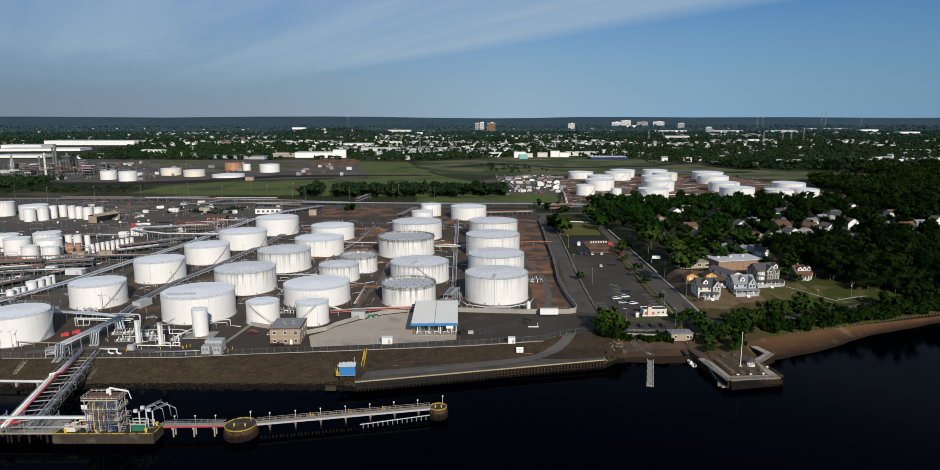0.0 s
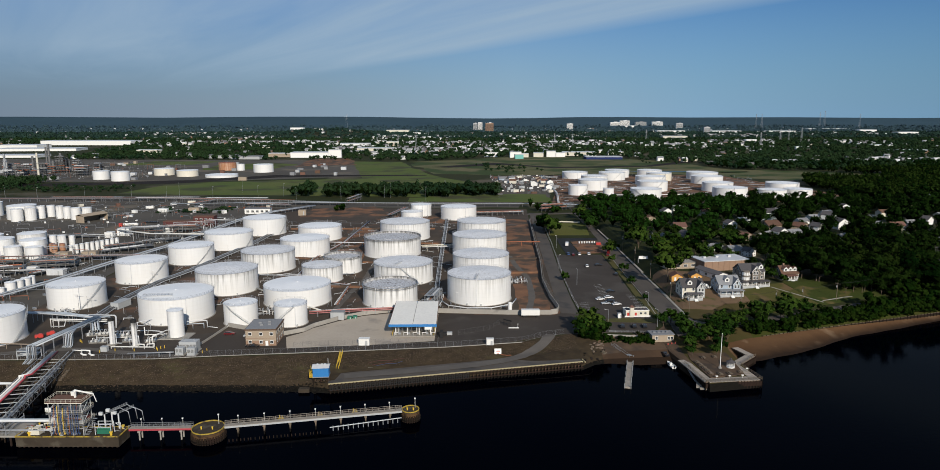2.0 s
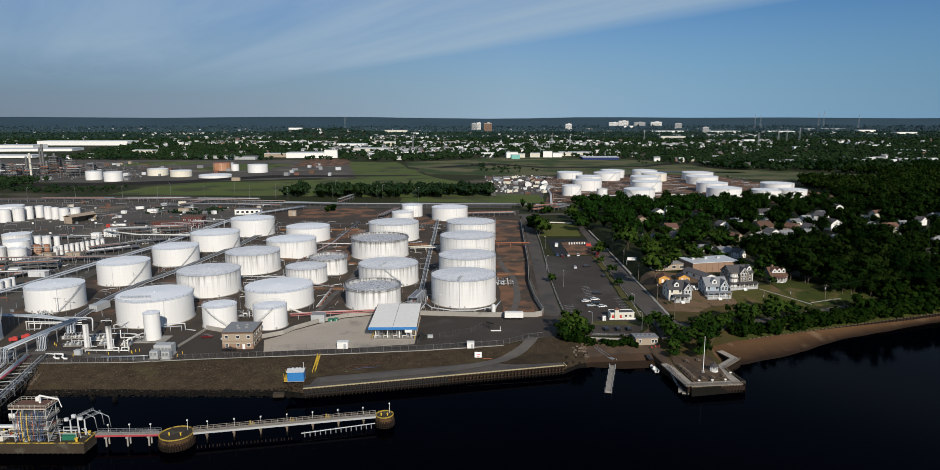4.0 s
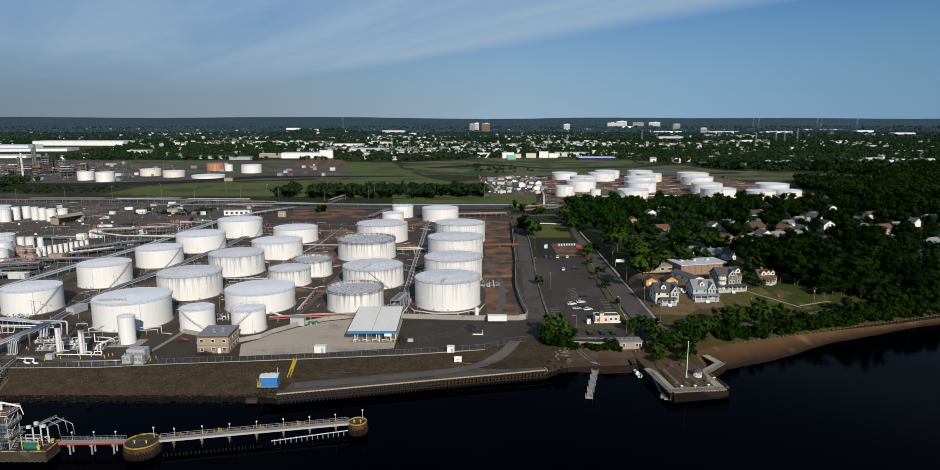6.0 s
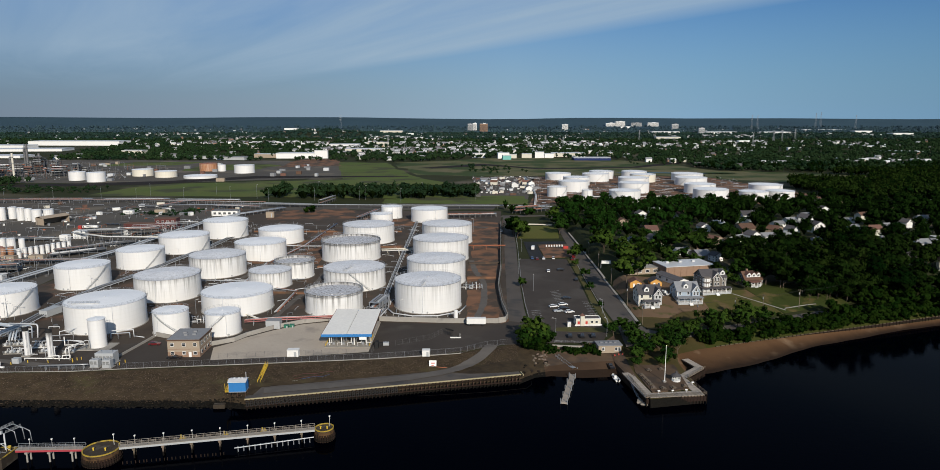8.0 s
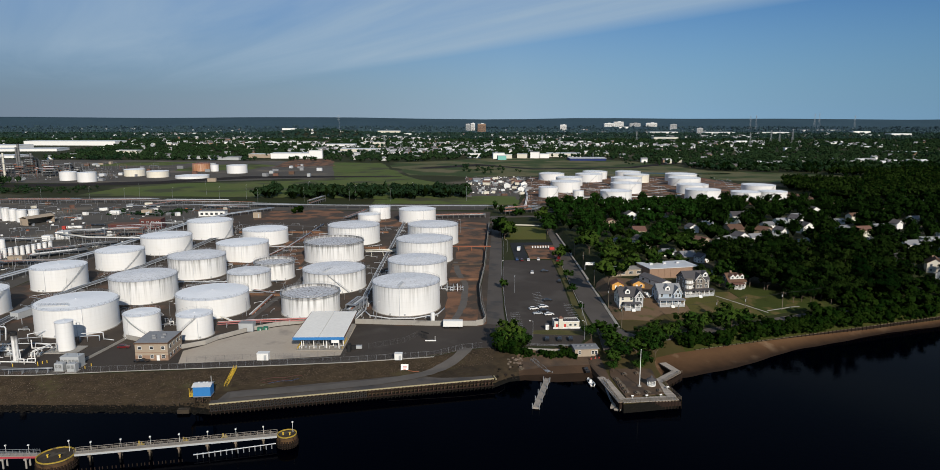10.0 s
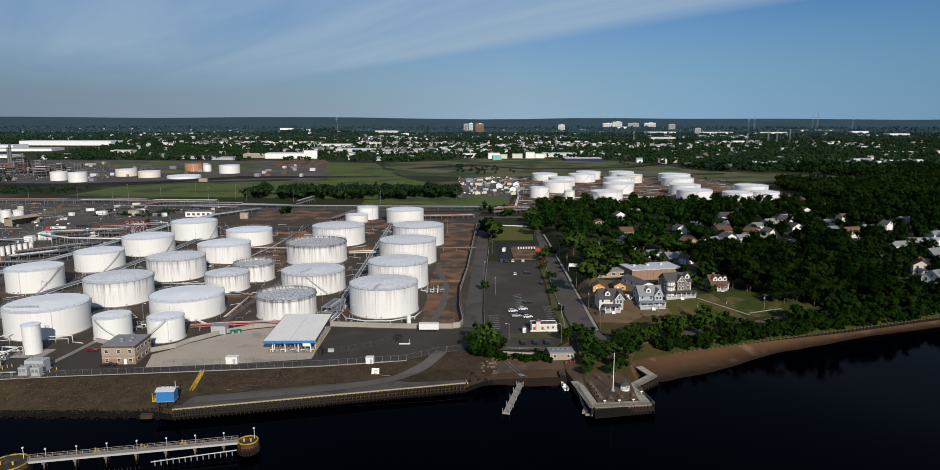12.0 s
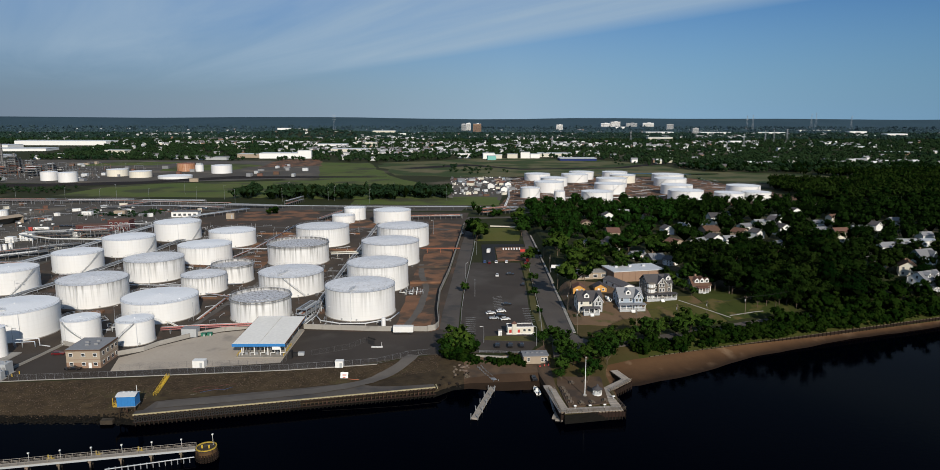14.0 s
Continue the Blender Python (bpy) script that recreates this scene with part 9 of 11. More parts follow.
stones("riprap", 1500, -205, -44, 0.0, 0.2, 0.2, 0.6, M_ROCKDARK, "dark riprap stones along the foot of the bank", 31)
stones("bank_rubble", 6500, -205, -44, 0.14, 0.98, 0.1, 0.34, M_BANKSTONE, "brown rubble stones over the bank", 32)
stones("pale_rubble", 900, -205, -44, 0.14, 0.9, 0.08, 0.22, M_ROCK, "scattered pale stones on the bank", 36)
stones("bank_rubble", 2200, -42, 54, 0.55, 0.98, 0.1, 0.34, M_BANKSTONE, "brown rubble stones behind the wharf", 33)


# ---- trees ----
def cards(centres, normals, size, rnd):
    """Bent leaf clumps: one four-cornered card for each centre, turned about its normal."""
    n = len(centres)
    nrm = normals / np.maximum(np.linalg.norm(normals, axis=1, keepdims=True), 1e-6)
    helper = rnd.normal(size=(n, 3))
    u = np.cross(nrm, helper)
    u /= np.maximum(np.linalg.norm(u, axis=1, keepdims=True), 1e-6)
    v = np.cross(nrm, u)
    s = (size * rnd.uniform(0.6, 1.35, n))[:, None]
    asp = rnd.uniform(0.55, 1.0, n)[:, None]
    lift = nrm * s * rnd.uniform(-0.25, 0.25, n)[:, None]
    quad = np.stack([centres - u * s, centres - v * s * asp + lift, centres + u * s, centres + v * s * asp + lift], 1)
    return quad.reshape(-1, 3), np.arange(4 * n).reshape(n, 4)


def crown_points(rnd, n, w, h, z0, lobes):
    """Points on the skin of a heap of lobes, with the outward directions."""
    lc = rnd.normal(size=(lobes, 3)) * (w * 0.27, w * 0.27, h * 0.22) + (0, 0, z0 + h * 0.52)
    lr = rnd.uniform(0.26, 0.42, lobes) * min(w, h)
    lr *= np.clip(1.15 - 0.4 * (lc[:, 2] - z0) / h, 0.6, 1.2)
    # each lobe carries boughs, and the leaves gather on the boughs, so that dark hollows stay between
    m = lobes * 9
    kl = np.repeat(np.arange(lobes), 9)
    db = rnd.normal(size=(m, 3))
    db /= np.linalg.norm(db, axis=1, keepdims=True)
    db[:, 2] = np.where(db[:, 2] < -0.3, -db[:, 2], db[:, 2])
    bough = lc[kl] + db * (lr[kl] * rnd.uniform(0.7, 0.95, m))[:, None] * (1, 1, 0.85)
    k = rnd.randint(0, m, n)
    d = rnd.normal(size=(n, 3))
    d /= np.linalg.norm(d, axis=1, keepdims=True)
    p = bough[k] + d * (lr[kl[k]] * rnd.uniform(0.16, 0.34, n))[:, None] * (1, 1, 0.7)
    mid = np.array([0, 0, z0 + h * 0.45])
    d = d * 0.45 + db[k] * 0.8 + (p - mid) / np.array([w * 0.5, w * 0.5, h * 0.5])
    p[:, 2] = np.maximum(p[:, 2], z0 + 0.2 * rnd.rand(n))
    return p, d, lc, lr


def make_tree(seed, h, w, leaf=0.55, n=1300, lobes=13, mat=None, stem=0.28, label="", name="tree", trunk=True):
    rnd = np.random.RandomState(seed)
    t = new(name)
    tagged(t, label, name)
    z0 = h * stem
    p, d, lc, lr = crown_points(rnd, n, w, h - z0, z0, lobes)
    v, f = cards(p, d + rnd.normal(size=d.shape) * 0.42, leaf, rnd)
    ob = grid_mesh("crown", v, f, mat or M_LEAF)
    ob.parent = t
    bm = bmesh.new()
    for c, r in zip(lc, lr):
        m = Matrix.Translation(c) @ Matrix.Diagonal((r * 0.58, r * 0.58, r * 0.5, 1))
        bmesh.ops.create_icosphere(bm, subdivisions=1, radius=1, matrix=m)
    for q in bm.verts:
        q.co += Vector(rnd.normal(size=3) * 0.12 * w / 6)
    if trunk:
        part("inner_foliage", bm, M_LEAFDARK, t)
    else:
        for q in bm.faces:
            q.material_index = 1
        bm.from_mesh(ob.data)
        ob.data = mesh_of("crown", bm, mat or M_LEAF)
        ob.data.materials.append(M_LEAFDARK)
    if trunk:
        bm = bmesh.new()
        tube(bm, (0, 0, -0.3), (0.1, 0.05, z0 + 0.4), 0.03 * h * 0.75, 8, r2=0.02 * h * 0.7)
        for c in lc[:6]:
            tube(bm, (0.1, 0.05, z0 * 0.85), tuple(c), 0.011 * h, 5, r2=0.03)
        part("trunk", bm, M_BARK, t)
    return t


FAR_AWAY = (0, -900, -60)
fine = [make_tree(31, 15, 12, 0.36, 2500, 16), make_tree(32, 14, 13, 0.36, 2600, 18), make_tree(33, 10, 9, 0.3, 2000, 13)]
garden = [make_tree(41, 15, 12, 0.36, 2500, 16, M_LEAFSUNLIT), make_tree(42, 14, 13, 0.36, 2600, 18, M_LEAFSUNLIT), make_tree(43, 10, 9, 0.3, 2000, 13, M_LEAFSUNLIT, 0.2)]
street_giant = make_tree(34, 17, 14, 0.42, 3000, 13, M_LEAFSUNLIT, stem=0.45)
protos = [make_tree(11, 15, 12, 0.5, 1300, 15), make_tree(12, 17, 13, 0.52, 1400, 16), make_tree(13, 12, 10, 0.44, 1100, 12), make_tree(14, 18, 11, 0.5, 1300, 14), None, make_tree(16, 14, 14, 0.5, 1300, 17)]
protos[4] = protos[2]
bushes = [make_tree(21, 3.2, 5.0, 0.38, 400, 9, M_BUSH, 0.02, name="bush", trunk=False), make_tree(22, 4.6, 5.4, 0.42, 480, 9, M_BUSH, 0.02, name="bush", trunk=False), make_tree(23, 2.2, 4.4, 0.33, 330, 8, M_BUSH, 0.02, name="bush", trunk=False)]
used = {}


def plant(proto, x, y, z, s, turn, label, group, tall=1.0):
    """Places the pattern itself the first time, then copies of it."""
    m = pose(x, y, z + float(slope_z(x, y)), 0, 0, turn) @ Matrix.Diagonal((s, s, s * tall, 1))
    if proto not in used:
        used[proto] = True
        proto.matrix_basis = m
        ob = proto
    else:
        ob = copy_thing(proto, Matrix.Identity(4))
        ob.matrix_basis = m
    return tagged(ob, label, "", group)


rt = random.Random(77)
FAR_TREES = []


def tree(x, y, h, kind=None, label="green broad-leaved tree with a full crown", group="trees of the riverside town", z=0.0):
    k = kind if kind is not None else rt.randrange(6)
    if y > 470 and x > 115:
        FAR_TREES.append((x, y, h))
        return
    hs = (15, 17, 12, 18, 12, 14)[k]
    s = h / hs
    if x < 182 and k != 3:
        k = (0, 1, 2, 0, 2, 1)[k]
        plant(garden[k], x, y, z, h / (15, 14, 10)[k], rt.uniform(0, 360), label, group, rt.uniform(0.9, 1.1))
        return
    if y < 425 and k != 4:
        k = (0, 1, 2, 0, 2, 1)[k]
        plant(fine[k], x, y, z, h / (15, 14, 10)[k], rt.uniform(0, 360), label, group, rt.uniform(0.9, 1.1))
        return
    plant(protos[k], x, y, z, s, rt.uniform(0, 360), label, group, rt.uniform(0.9, 1.1))


for x, y, h, k, z in ((58.8, 284.5, 8.5, 4, -0.6), (62.5, 289, 10, 2, 0), (65.5, 286.5, 8, 4, -0.3), (61, 293, 8.5, 2, 0), (66.5, 291, 6.5, 4, 0), (63, 382, 5, 4, 0), (64.5, 384, 3.6, 4, 0), (69.5, 540, 15, 3, 0), (72, 532, 14, 2, 0), (69, 551, 14, 0, 0), (74, 545, 12, 5, 0), (71, 560, 13, 1, 0), (112, 575, 14, 0, 0), (109, 590, 12, 1, 0)):
    tree(x, y, h, k, "dense dark green tree at the roadside", z=z)
for x, y, h, k, z in ((107, 552, 13, 2, 0), (111, 612, 13, 2, 0), (101.3, 430, 5, 4, 0), (101.4, 402, 5.5, 4, 0), (100.2, 372, 5, 4, 0), (104.5, 455, 8, 2, 0), (107, 466, 9, 2, 0), (99.0, 341, 3.2, 4, 0)):
    tree(x, y, h, k, "young street tree on a dry verge", z=z)
for x, y, h, k, z in ((100.5, 300.5, 7.5, 4, 0), (96.5, 297.5, 7, 4, 0), (104, 297, 6.5, 2, -0.5), (103, 283, 8, 2, -2), (112.3, 283, 8, 5, -2.2), (111.7, 272, 6.5, 2, -2.6), (106, 279, 7, 5, -2.4), (116, 290, 8, 0, -1.5)):
    tree(x, y, h, k, "leafy park tree with a broad crown", z=z)
for x, y, h, k, z in ((123.8, 295.5, 7.5, 2, -1.2), (129, 298, 7, 5, -0.6), (139, 303, 10.5, 5, -0.4), (146, 305, 9, 2, -0.3), (154, 308, 10, 5, -0.3), (162.5, 314.5, 11.5, 5, -0.2), (169, 316, 8, 2, -0.2), (119.5, 282, 7.5, 4, -2.4), (125, 303, 6, 4, 0), (169.2, 368.4, 8, 4, 0), (175.6, 354.5, 4.5, 4, 0), (160, 366, 7, 2, 0), (174, 362, 6, 4, 0)):
    tree(x, y, h, k, "shore tree beside the street", z=z)

for x, y, h, k in ((99.5, 266, 5, 4), (101, 275, 6, 4), (109.5, 266, 5.5, 4), (104, 291, 7, 2), (118.5, 297, 7.5, 5), (133, 300, 6, 2), (121, 288, 5.5, 4)):
    tree(x, y, h, k, "dark leafy park tree by the boardwalk", z=-2.5 if y < 285 else -1)

plant(street_giant, 116.9, 363, 0, 1.0, 40, "tall broad street tree with a high crown", "trees of the riverside town")
# place, kind, turn and size of each family house
HOMES = ((309.7, 399, 2, 62, 1.02), (300.6, 415.8, 3, 20, 1.1), (338.1, 465, 0, 8, 0.9), (349, 465, 3, 8, 0.9), (392.9, 509, 0, 12, 0.9), (332, 510, 2, 10, 0.95),
         (297.9, 440, 1, 20, 0.85), (317.5, 478, 0, 30, 0.9), (268.6, 469.5, 0, 35, 1.05), (298, 526, 1, 15, 1.0), (311.8, 569, 1, 40, 0.95), (300.7, 572.5, 0, 15, 0.9), (266.2, 524, 4, 40, 0.95),
         (273, 511, 1, 30, 0.85), (347.8, 572, 0, 12, 0.8), (331, 534, 3, 10, 0.85), (414, 577, 0, 5, 1.05), (159.4, 564.5, 4, 0, 1.0), (172, 524.5, 4, 90, 1.05), (158.8, 466, 1, 18, 1.0), (144.1, 483, 0, 10, 0.8),
         (218.5, 601, 2, 10, 0.85), (204.1, 479, 4, 35, 1.0), (223.2, 485, 0, 35, 0.95), (267.6, 583, 1, 95, 1.05), (244.3, 527, 4, 95, 1.25), (233, 485.5, 1, 20, 0.9), (247, 494, 0, 15, 0.95),
         (169.7, 440.5, 0, 15, 0.75), (177.2, 427, 4, 100, 0.95), (184, 420, 1, 25, 0.75), (178.7, 383, 4, 60, 0.65), (281, 552, 0, 20, 0.9), (255, 560, 1, 40, 0.85), (236, 560, 0, 15, 0.85), (214, 530, 1, 15, 0.8),
         (362, 540, 0, 12, 0.9), (378, 545, 1, 30, 0.85), (325.9, 600, 0, 20, 0.9), (354, 625, 1, 10, 0.9), (206, 640, 0, 0, 0.9), (184, 602, 1, 10, 0.85), (290, 618, 0, 30, 0.9), (370, 590, 2, 20, 0.85))
HOUSES = [(a, b) for a, b, *_ in HOMES] + [(308.9, 380), (335.4, 424), (363, 478), (375, 479)]
SPOTS = [*HOUSES, (122, 342), (142, 345), (158, 356), (182, 364), (143, 369), (140, 375), (146, 362), (145, 387), (155, 389), (166, 392), (150, 378), (162, 380), (121, 361), (132, 363), (123, 389), (131, 389), (139, 390)]
SPOTS += [(a - (a - 30) / b * 9, b - 9) for a, b in HOUSES]
SPOTS += [(290, 372), (297, 379)]
rt.seed(5)


def free(x, y, gap):
    if any((x - a) ** 2 + (y - b) ** 2 < gap * gap for a, b in SPOTS):
        return False
    if x < 121 + max(0, (430 - y)) * 0.02 and y < 700:
        return False
    # lawns, plots and the shore street
    if y < 376 and x < 172 or (x < 203 - (y - 345) * 0.75 and y < 372):
        return False
    return y > 337 + (x - 220) * 0.36 + 2


def low_on_sight_lines(x, y, h):
    """Caps trees on the camera's sight lines to the houses, so that these show."""
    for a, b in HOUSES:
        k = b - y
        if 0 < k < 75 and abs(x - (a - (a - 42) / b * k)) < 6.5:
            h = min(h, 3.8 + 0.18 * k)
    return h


for x, y, h in ((207, 349, 12), (214, 352, 13), (219, 347, 11), (206, 357, 12), (212.5, 344, 9), (222, 343, 10), (199, 364, 11), (226, 349, 13), (216, 360, 14), (208, 365, 13), (190, 363, 12), (184, 369, 11), (196, 356, 11), (203, 350, 11), (193, 372, 13), (180, 375, 11), (203, 342, 8), (208, 344, 9), (215, 346, 9)):
    tree(x, y, h, 0, "tall dark green tree in dense suburban woods")
grown = []
tries = 0
while len(grown) < 670 and tries < 90000:
    tries += 1
    y = rt.uniform(342, 720)
    x = rt.uniform(118, 100 + 0.76 * y)
    dense = 186 < x < 292 and y < 340 + (x - 200) * 0.6 + 68 or x > 150 + 0.5 * y and y > 500
    block = x < 176 and 395 < y < 650
    gap = 9.6 if dense and y < 430 else 11.0 if block else 9.5 if dense else 10.8 if y < 570 else 9.4
    if not free(x, y, 7.5) or any((x - a) ** 2 + (y - b) ** 2 < gap * gap for a, b in grown):
        continue
    h = rt.uniform(10, 15.5) if block else rt.uniform(11, 20) if dense else rt.choice((rt.uniform(8, 12), rt.uniform(12, 19)))
    low = low_on_sight_lines(x, y, h)
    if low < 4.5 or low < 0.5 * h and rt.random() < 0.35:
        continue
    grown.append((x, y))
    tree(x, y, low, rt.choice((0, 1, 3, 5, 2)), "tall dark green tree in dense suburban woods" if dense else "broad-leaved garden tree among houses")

# shrubs along the shore bank, the ramp wall and below the park
for i in range(290):
    x = rt.uniform(132, 300)
    lo = float(np.interp(x, [131, 152, 171, 206, 232, 300], [289, 296.6, 303.5, 315.6, 324.6, 348.5]))
    y = lo + rt.uniform(0.1, 7.0)
    zz_ = -2.4 + min(2.0, (y - lo) * 0.24)
    plant(bushes[rt.randrange(3)], x, y, zz_, rt.uniform(0.6, 1.25), rt.uniform(0, 360), "green shrub on the shore bank", "shore shrubs")
for x, y, q in ((57.5, 283.4, 1.1), (59.6, 282.2, 1.2), (62, 283, 1.2), (64.4, 284.4, 1.2), (58, 286.6, 1.2), (67, 287.4, 1.1), (60.6, 290.6, 1.2), (64, 288, 1.3)):
    plant(bushes[1], x, y, -1.4 if y < 286 else -0.2, q, rt.uniform(0, 360), "dense green shrub under the wharf-end trees", "hedge shrubs")
for i in range(46):
    x = rt.uniform(204, 300)
    lo = float(np.interp(x, [171, 206, 232, 300], [303.5, 315.6, 324.6, 348.5]))
    plant(bushes[rt.randrange(3)], x, lo + rt.uniform(5.5, 8.8), -0.4, rt.uniform(1.2, 1.9), rt.uniform(0, 360), "tall green shrub between street and shore", "shore shrubs")
for i in range(26):
    k = i / 25
    plant(bushes[rt.randrange(3)], 62 + k * 24, 283.6 - k * 2.4 + rt.uniform(-1.4, 0.4), -2.4, rt.uniform(0.55, 0.95), rt.uniform(0, 360), "green hedge shrub below the retaining wall", "hedge shrubs")
thicket = make_tree(24, 8, 11, 0.4, 2600, 14, M_BUSH, 0.02, name="bush", trunk=False)
for x, y, s in ((228, 342, 0.9), (236, 345, 1.0), (244, 348, 1.1), (224, 349, 0.8), (253, 352, 1.1), (262, 355, 1.0), (234, 354, 1.0), (245, 358, 1.1), (273, 360, 1.0), (285, 365, 1.0), (298, 369, 1.0), (238, 338.5, 0.55), (250, 343, 0.6), (264, 348, 0.6)):
    plant(thicket, x, y, -0.4, s, rt.uniform(0, 360), "large green thicket at the lawn's edge", "thickets")
for x, y in ((-122, 664), (-118, 668)):
    plant(bushes[1], x, y, 0, 1.5, rt.uniform(0, 360), "dark green shrub behind the tanks", "yard shrubs")


# simple family houses between the trees
def cottage(side, roof, w, d, h, rise, along, near=True):
    t = thing("family_house", *FAR_AWAY)
    bm = bmesh.new()
    gable_wall(bm, w, d, h, rise, along)
    part("wall", bm, side, t)
    bm = bmesh.new()
    gable(bm, w, d, h, rise, 0.5, 0.2, along)
    part("roof", bm, roof, t)
    rows = (1.6,) if h < 4 else (1.6, 4.3)
    if not near:
        return t
    windows(t, [(u, -d / 2 - 0.03, z, "s") for z in rows for u in np.linspace(-w / 2 + 1.5, w / 2 - 1.5, 3)] + [(-w / 2 - 0.03, v, z, "e") for z in rows for v in (-d / 4, d / 4)], 1.1, 1.3)
    bm = bmesh.new()
    box(bm, (w * 0.12, -d / 2 - 0.05, 1.05), (1.0, 0.1, 2.1))
    part("door", bm, M_BRICK, t)
    bm = bmesh.new()
    box(bm, (w * 0.2, d * 0.1, h + rise * 0.8), (0.8, 0.8, 2.2))
    part("chimney", bm, M_BRICK, t)
    return t


cott = [(cottage(M_TRIM, M_SHINGLEGR, 12, 9, 3.2, 2.6, "x"), "white single-storey house with a grey roof"), (cottage(M_TRIM, M_SHINGLE, 10, 9, 5.6, 2.8, "y"), "white two-storey house with a dark roof"),
        (cottage(M_SIDECREAM, M_SHINGLEBR, 12, 8, 5.4, 2.6, "x"), "cream two-storey house with a brown roof"), (cottage(M_SIDEBLUE, M_SHINGLE, 11, 9, 3.4, 2.6, "x"), "blue-grey house with a dark roof"),
        (cottage(M_TANBRICK, M_SHINGLEGR, 13, 9, 3.2, 2.4, "y"), "tan house with a pale grey roof")]
far_cott = [(cottage(M_TRIM, M_SHINGLEGR, 12, 9, 3.2, 2.6, "x", False), "white single-storey house with a grey roof"), (cottage(M_TRIM, M_SHINGLE, 10, 9, 5.6, 2.8, "y", False), "white two-storey house with a dark roof"),
            (cottage(M_SIDECREAM, M_SHINGLEBR, 12, 8, 5.4, 2.6, "x", False), "cream two-storey house with a brown roof"), (cottage(M_SIDEBLUE, M_SHINGLEGR, 11, 9, 3.4, 2.6, "x", False), "blue-grey house with a pale grey roof"), (cottage(M_TANBRICK, M_SHINGLEBR, 13, 9, 3.2, 2.4, "y", False), "tan house with a brown roof")]
rh = random.Random(8)


def settle(x, y, k, turn, size):
    proto, label = (cott if y < 450 else far_cott)[k]
    m = pose(x, y, float(slope_z(x, y)), 0, 0, turn) @ Matrix.Scale(size, 4)
    if proto not in used:
        used[proto] = True
        proto.matrix_basis = m
        ob = proto
    else:
        ob = copy_thing(proto, m)
    tagged(ob, label + " among trees", "house", "family houses")


for home in HOMES:
    settle(*home)
for i in range(40):
    y = rh.uniform(630, 1000)
    settle(rh.uniform(0.58 * y, 0.76 * y + 90), y, rh.randrange(5), rh.choice((0, 90, 12, -14, 8)), rh.uniform(0.78, 0.95))
for i in range(11):
    settle(rh.uniform(50, 125), rh.uniform(835, 1040), (1, 2, 3, 4, 0)[i % 5], rh.choice((0, 90, 12, -14, 8)), rh.uniform(0.78, 0.95))
villa(308.9, 381.5, 24, 15, 10, 5.4, 3.6, M_TRIM, M_SHINGLEGR, "large white riverside house with grey dormered roof", dormer=(-3.6, 3.0), porch_w=9)
villa(335.4, 425, 20, 13, 9, 5.2, 3.6, M_SIDEBLUE, M_SHINGLEGR, "pale blue house with a steep grey gable", wing=(2.5, 4.2, 1.4), chimney=True)
hall = thing("low_long_hall", 369, 480, 0, 3, "long low white building with a flat pale roof", "hall")
bm = bmesh.new()
box(bm, (0, 0, 1.9), (25, 8, 3.8))
part("wall", bm, M_TRIM, hall)
bm = bmesh.new()
box(bm, (0, 0, 3.95), (26, 9, 0.3))
part("roof", bm, M_METALROOF, hall)
windows(hall, [(u, -4.03, 1.9, "s") for u in np.linspace(-10, 10, 6)], 1.6, 1.2)


# ---- the land behind: refinery, sheds, towers, towns and woods ----
PAINTS = {"w": (M_TRIM, "white"), "c": (M_SIDECREAM, "cream"), "g": (M_GREYPAINT, "grey"), "b": (M_BRICK, "brown"), "s": (M_GREYPAINT, "grey-roofed"), "p": (M_TANBRICK, "tan"), "t": (material("teal_paint", (0.2, 0.5, 0.45)), "teal"), "B": (material("navy_cladding", (0.02, 0.035, 0.13)), "dark blue")}


def far_block(x, y, w, h, c):
    mat, word = PAINTS[c]
    tall = h > 25 and w < 100
    t = thing("tower_block" if tall else "warehouse", x, y, float(relief(x, y)), random.Random(int(x)).uniform(-6, 6), word + (" far tower block with rows of windows" if tall else " low wide shed among distant trees"), "tower block" if tall else "warehouse")
    d = min(max(w * 0.5, 14), 70)
    h = h + (3 if tall else 2) - float(relief(x, y)) * 0.6
    bm = bmesh.new()
    box(bm, (0, d / 2, h / 2 - 1), (w, d, h + 2))
    part("wall", bm, mat, t)
    bm = bmesh.new()
    box(bm, (0, d / 2, h + 0.25), (w + 0.8, d + 0.8, 0.7))
    if tall:
        box(bm, (w * 0.1, d / 2, h + 2), (w * 0.3, d * 0.3, 3.4))
    part("roof", bm, M_SHINGLEGR if c in "sg" else M_METALROOF, t)
    if not tall:
        return
    for k in range(int((h - 2) / 3.4)):
        bm = bmesh.new()
        box(bm, (0, -0.05, 2.2 + k * 3.4), (w - 2.0, 0.3, 1.5))
        part("window_band", bm, M_GLASS, t)


rr = random.Random(41)
for row in ((39, 3819, 23, 43, "g"), (66, 3818, 23, 46, "w"), (111, 3568, 41, 46, "b"), (604, 4082, 36, 35, "w"), (960, 4500, 60, 30, "w"), (1024, 4500, 62, 40, "w"), (1130, 4500, 70, 32, "g"), (1238, 4500, 70, 33, "w"), (1296, 4212, 40, 36, "g"),
            (1036, 4393, 65, 15, "w"), (1015, 3425, 134, 10, "w"), (1156, 3316, 29, 29, "g")):
    far_block(*row)
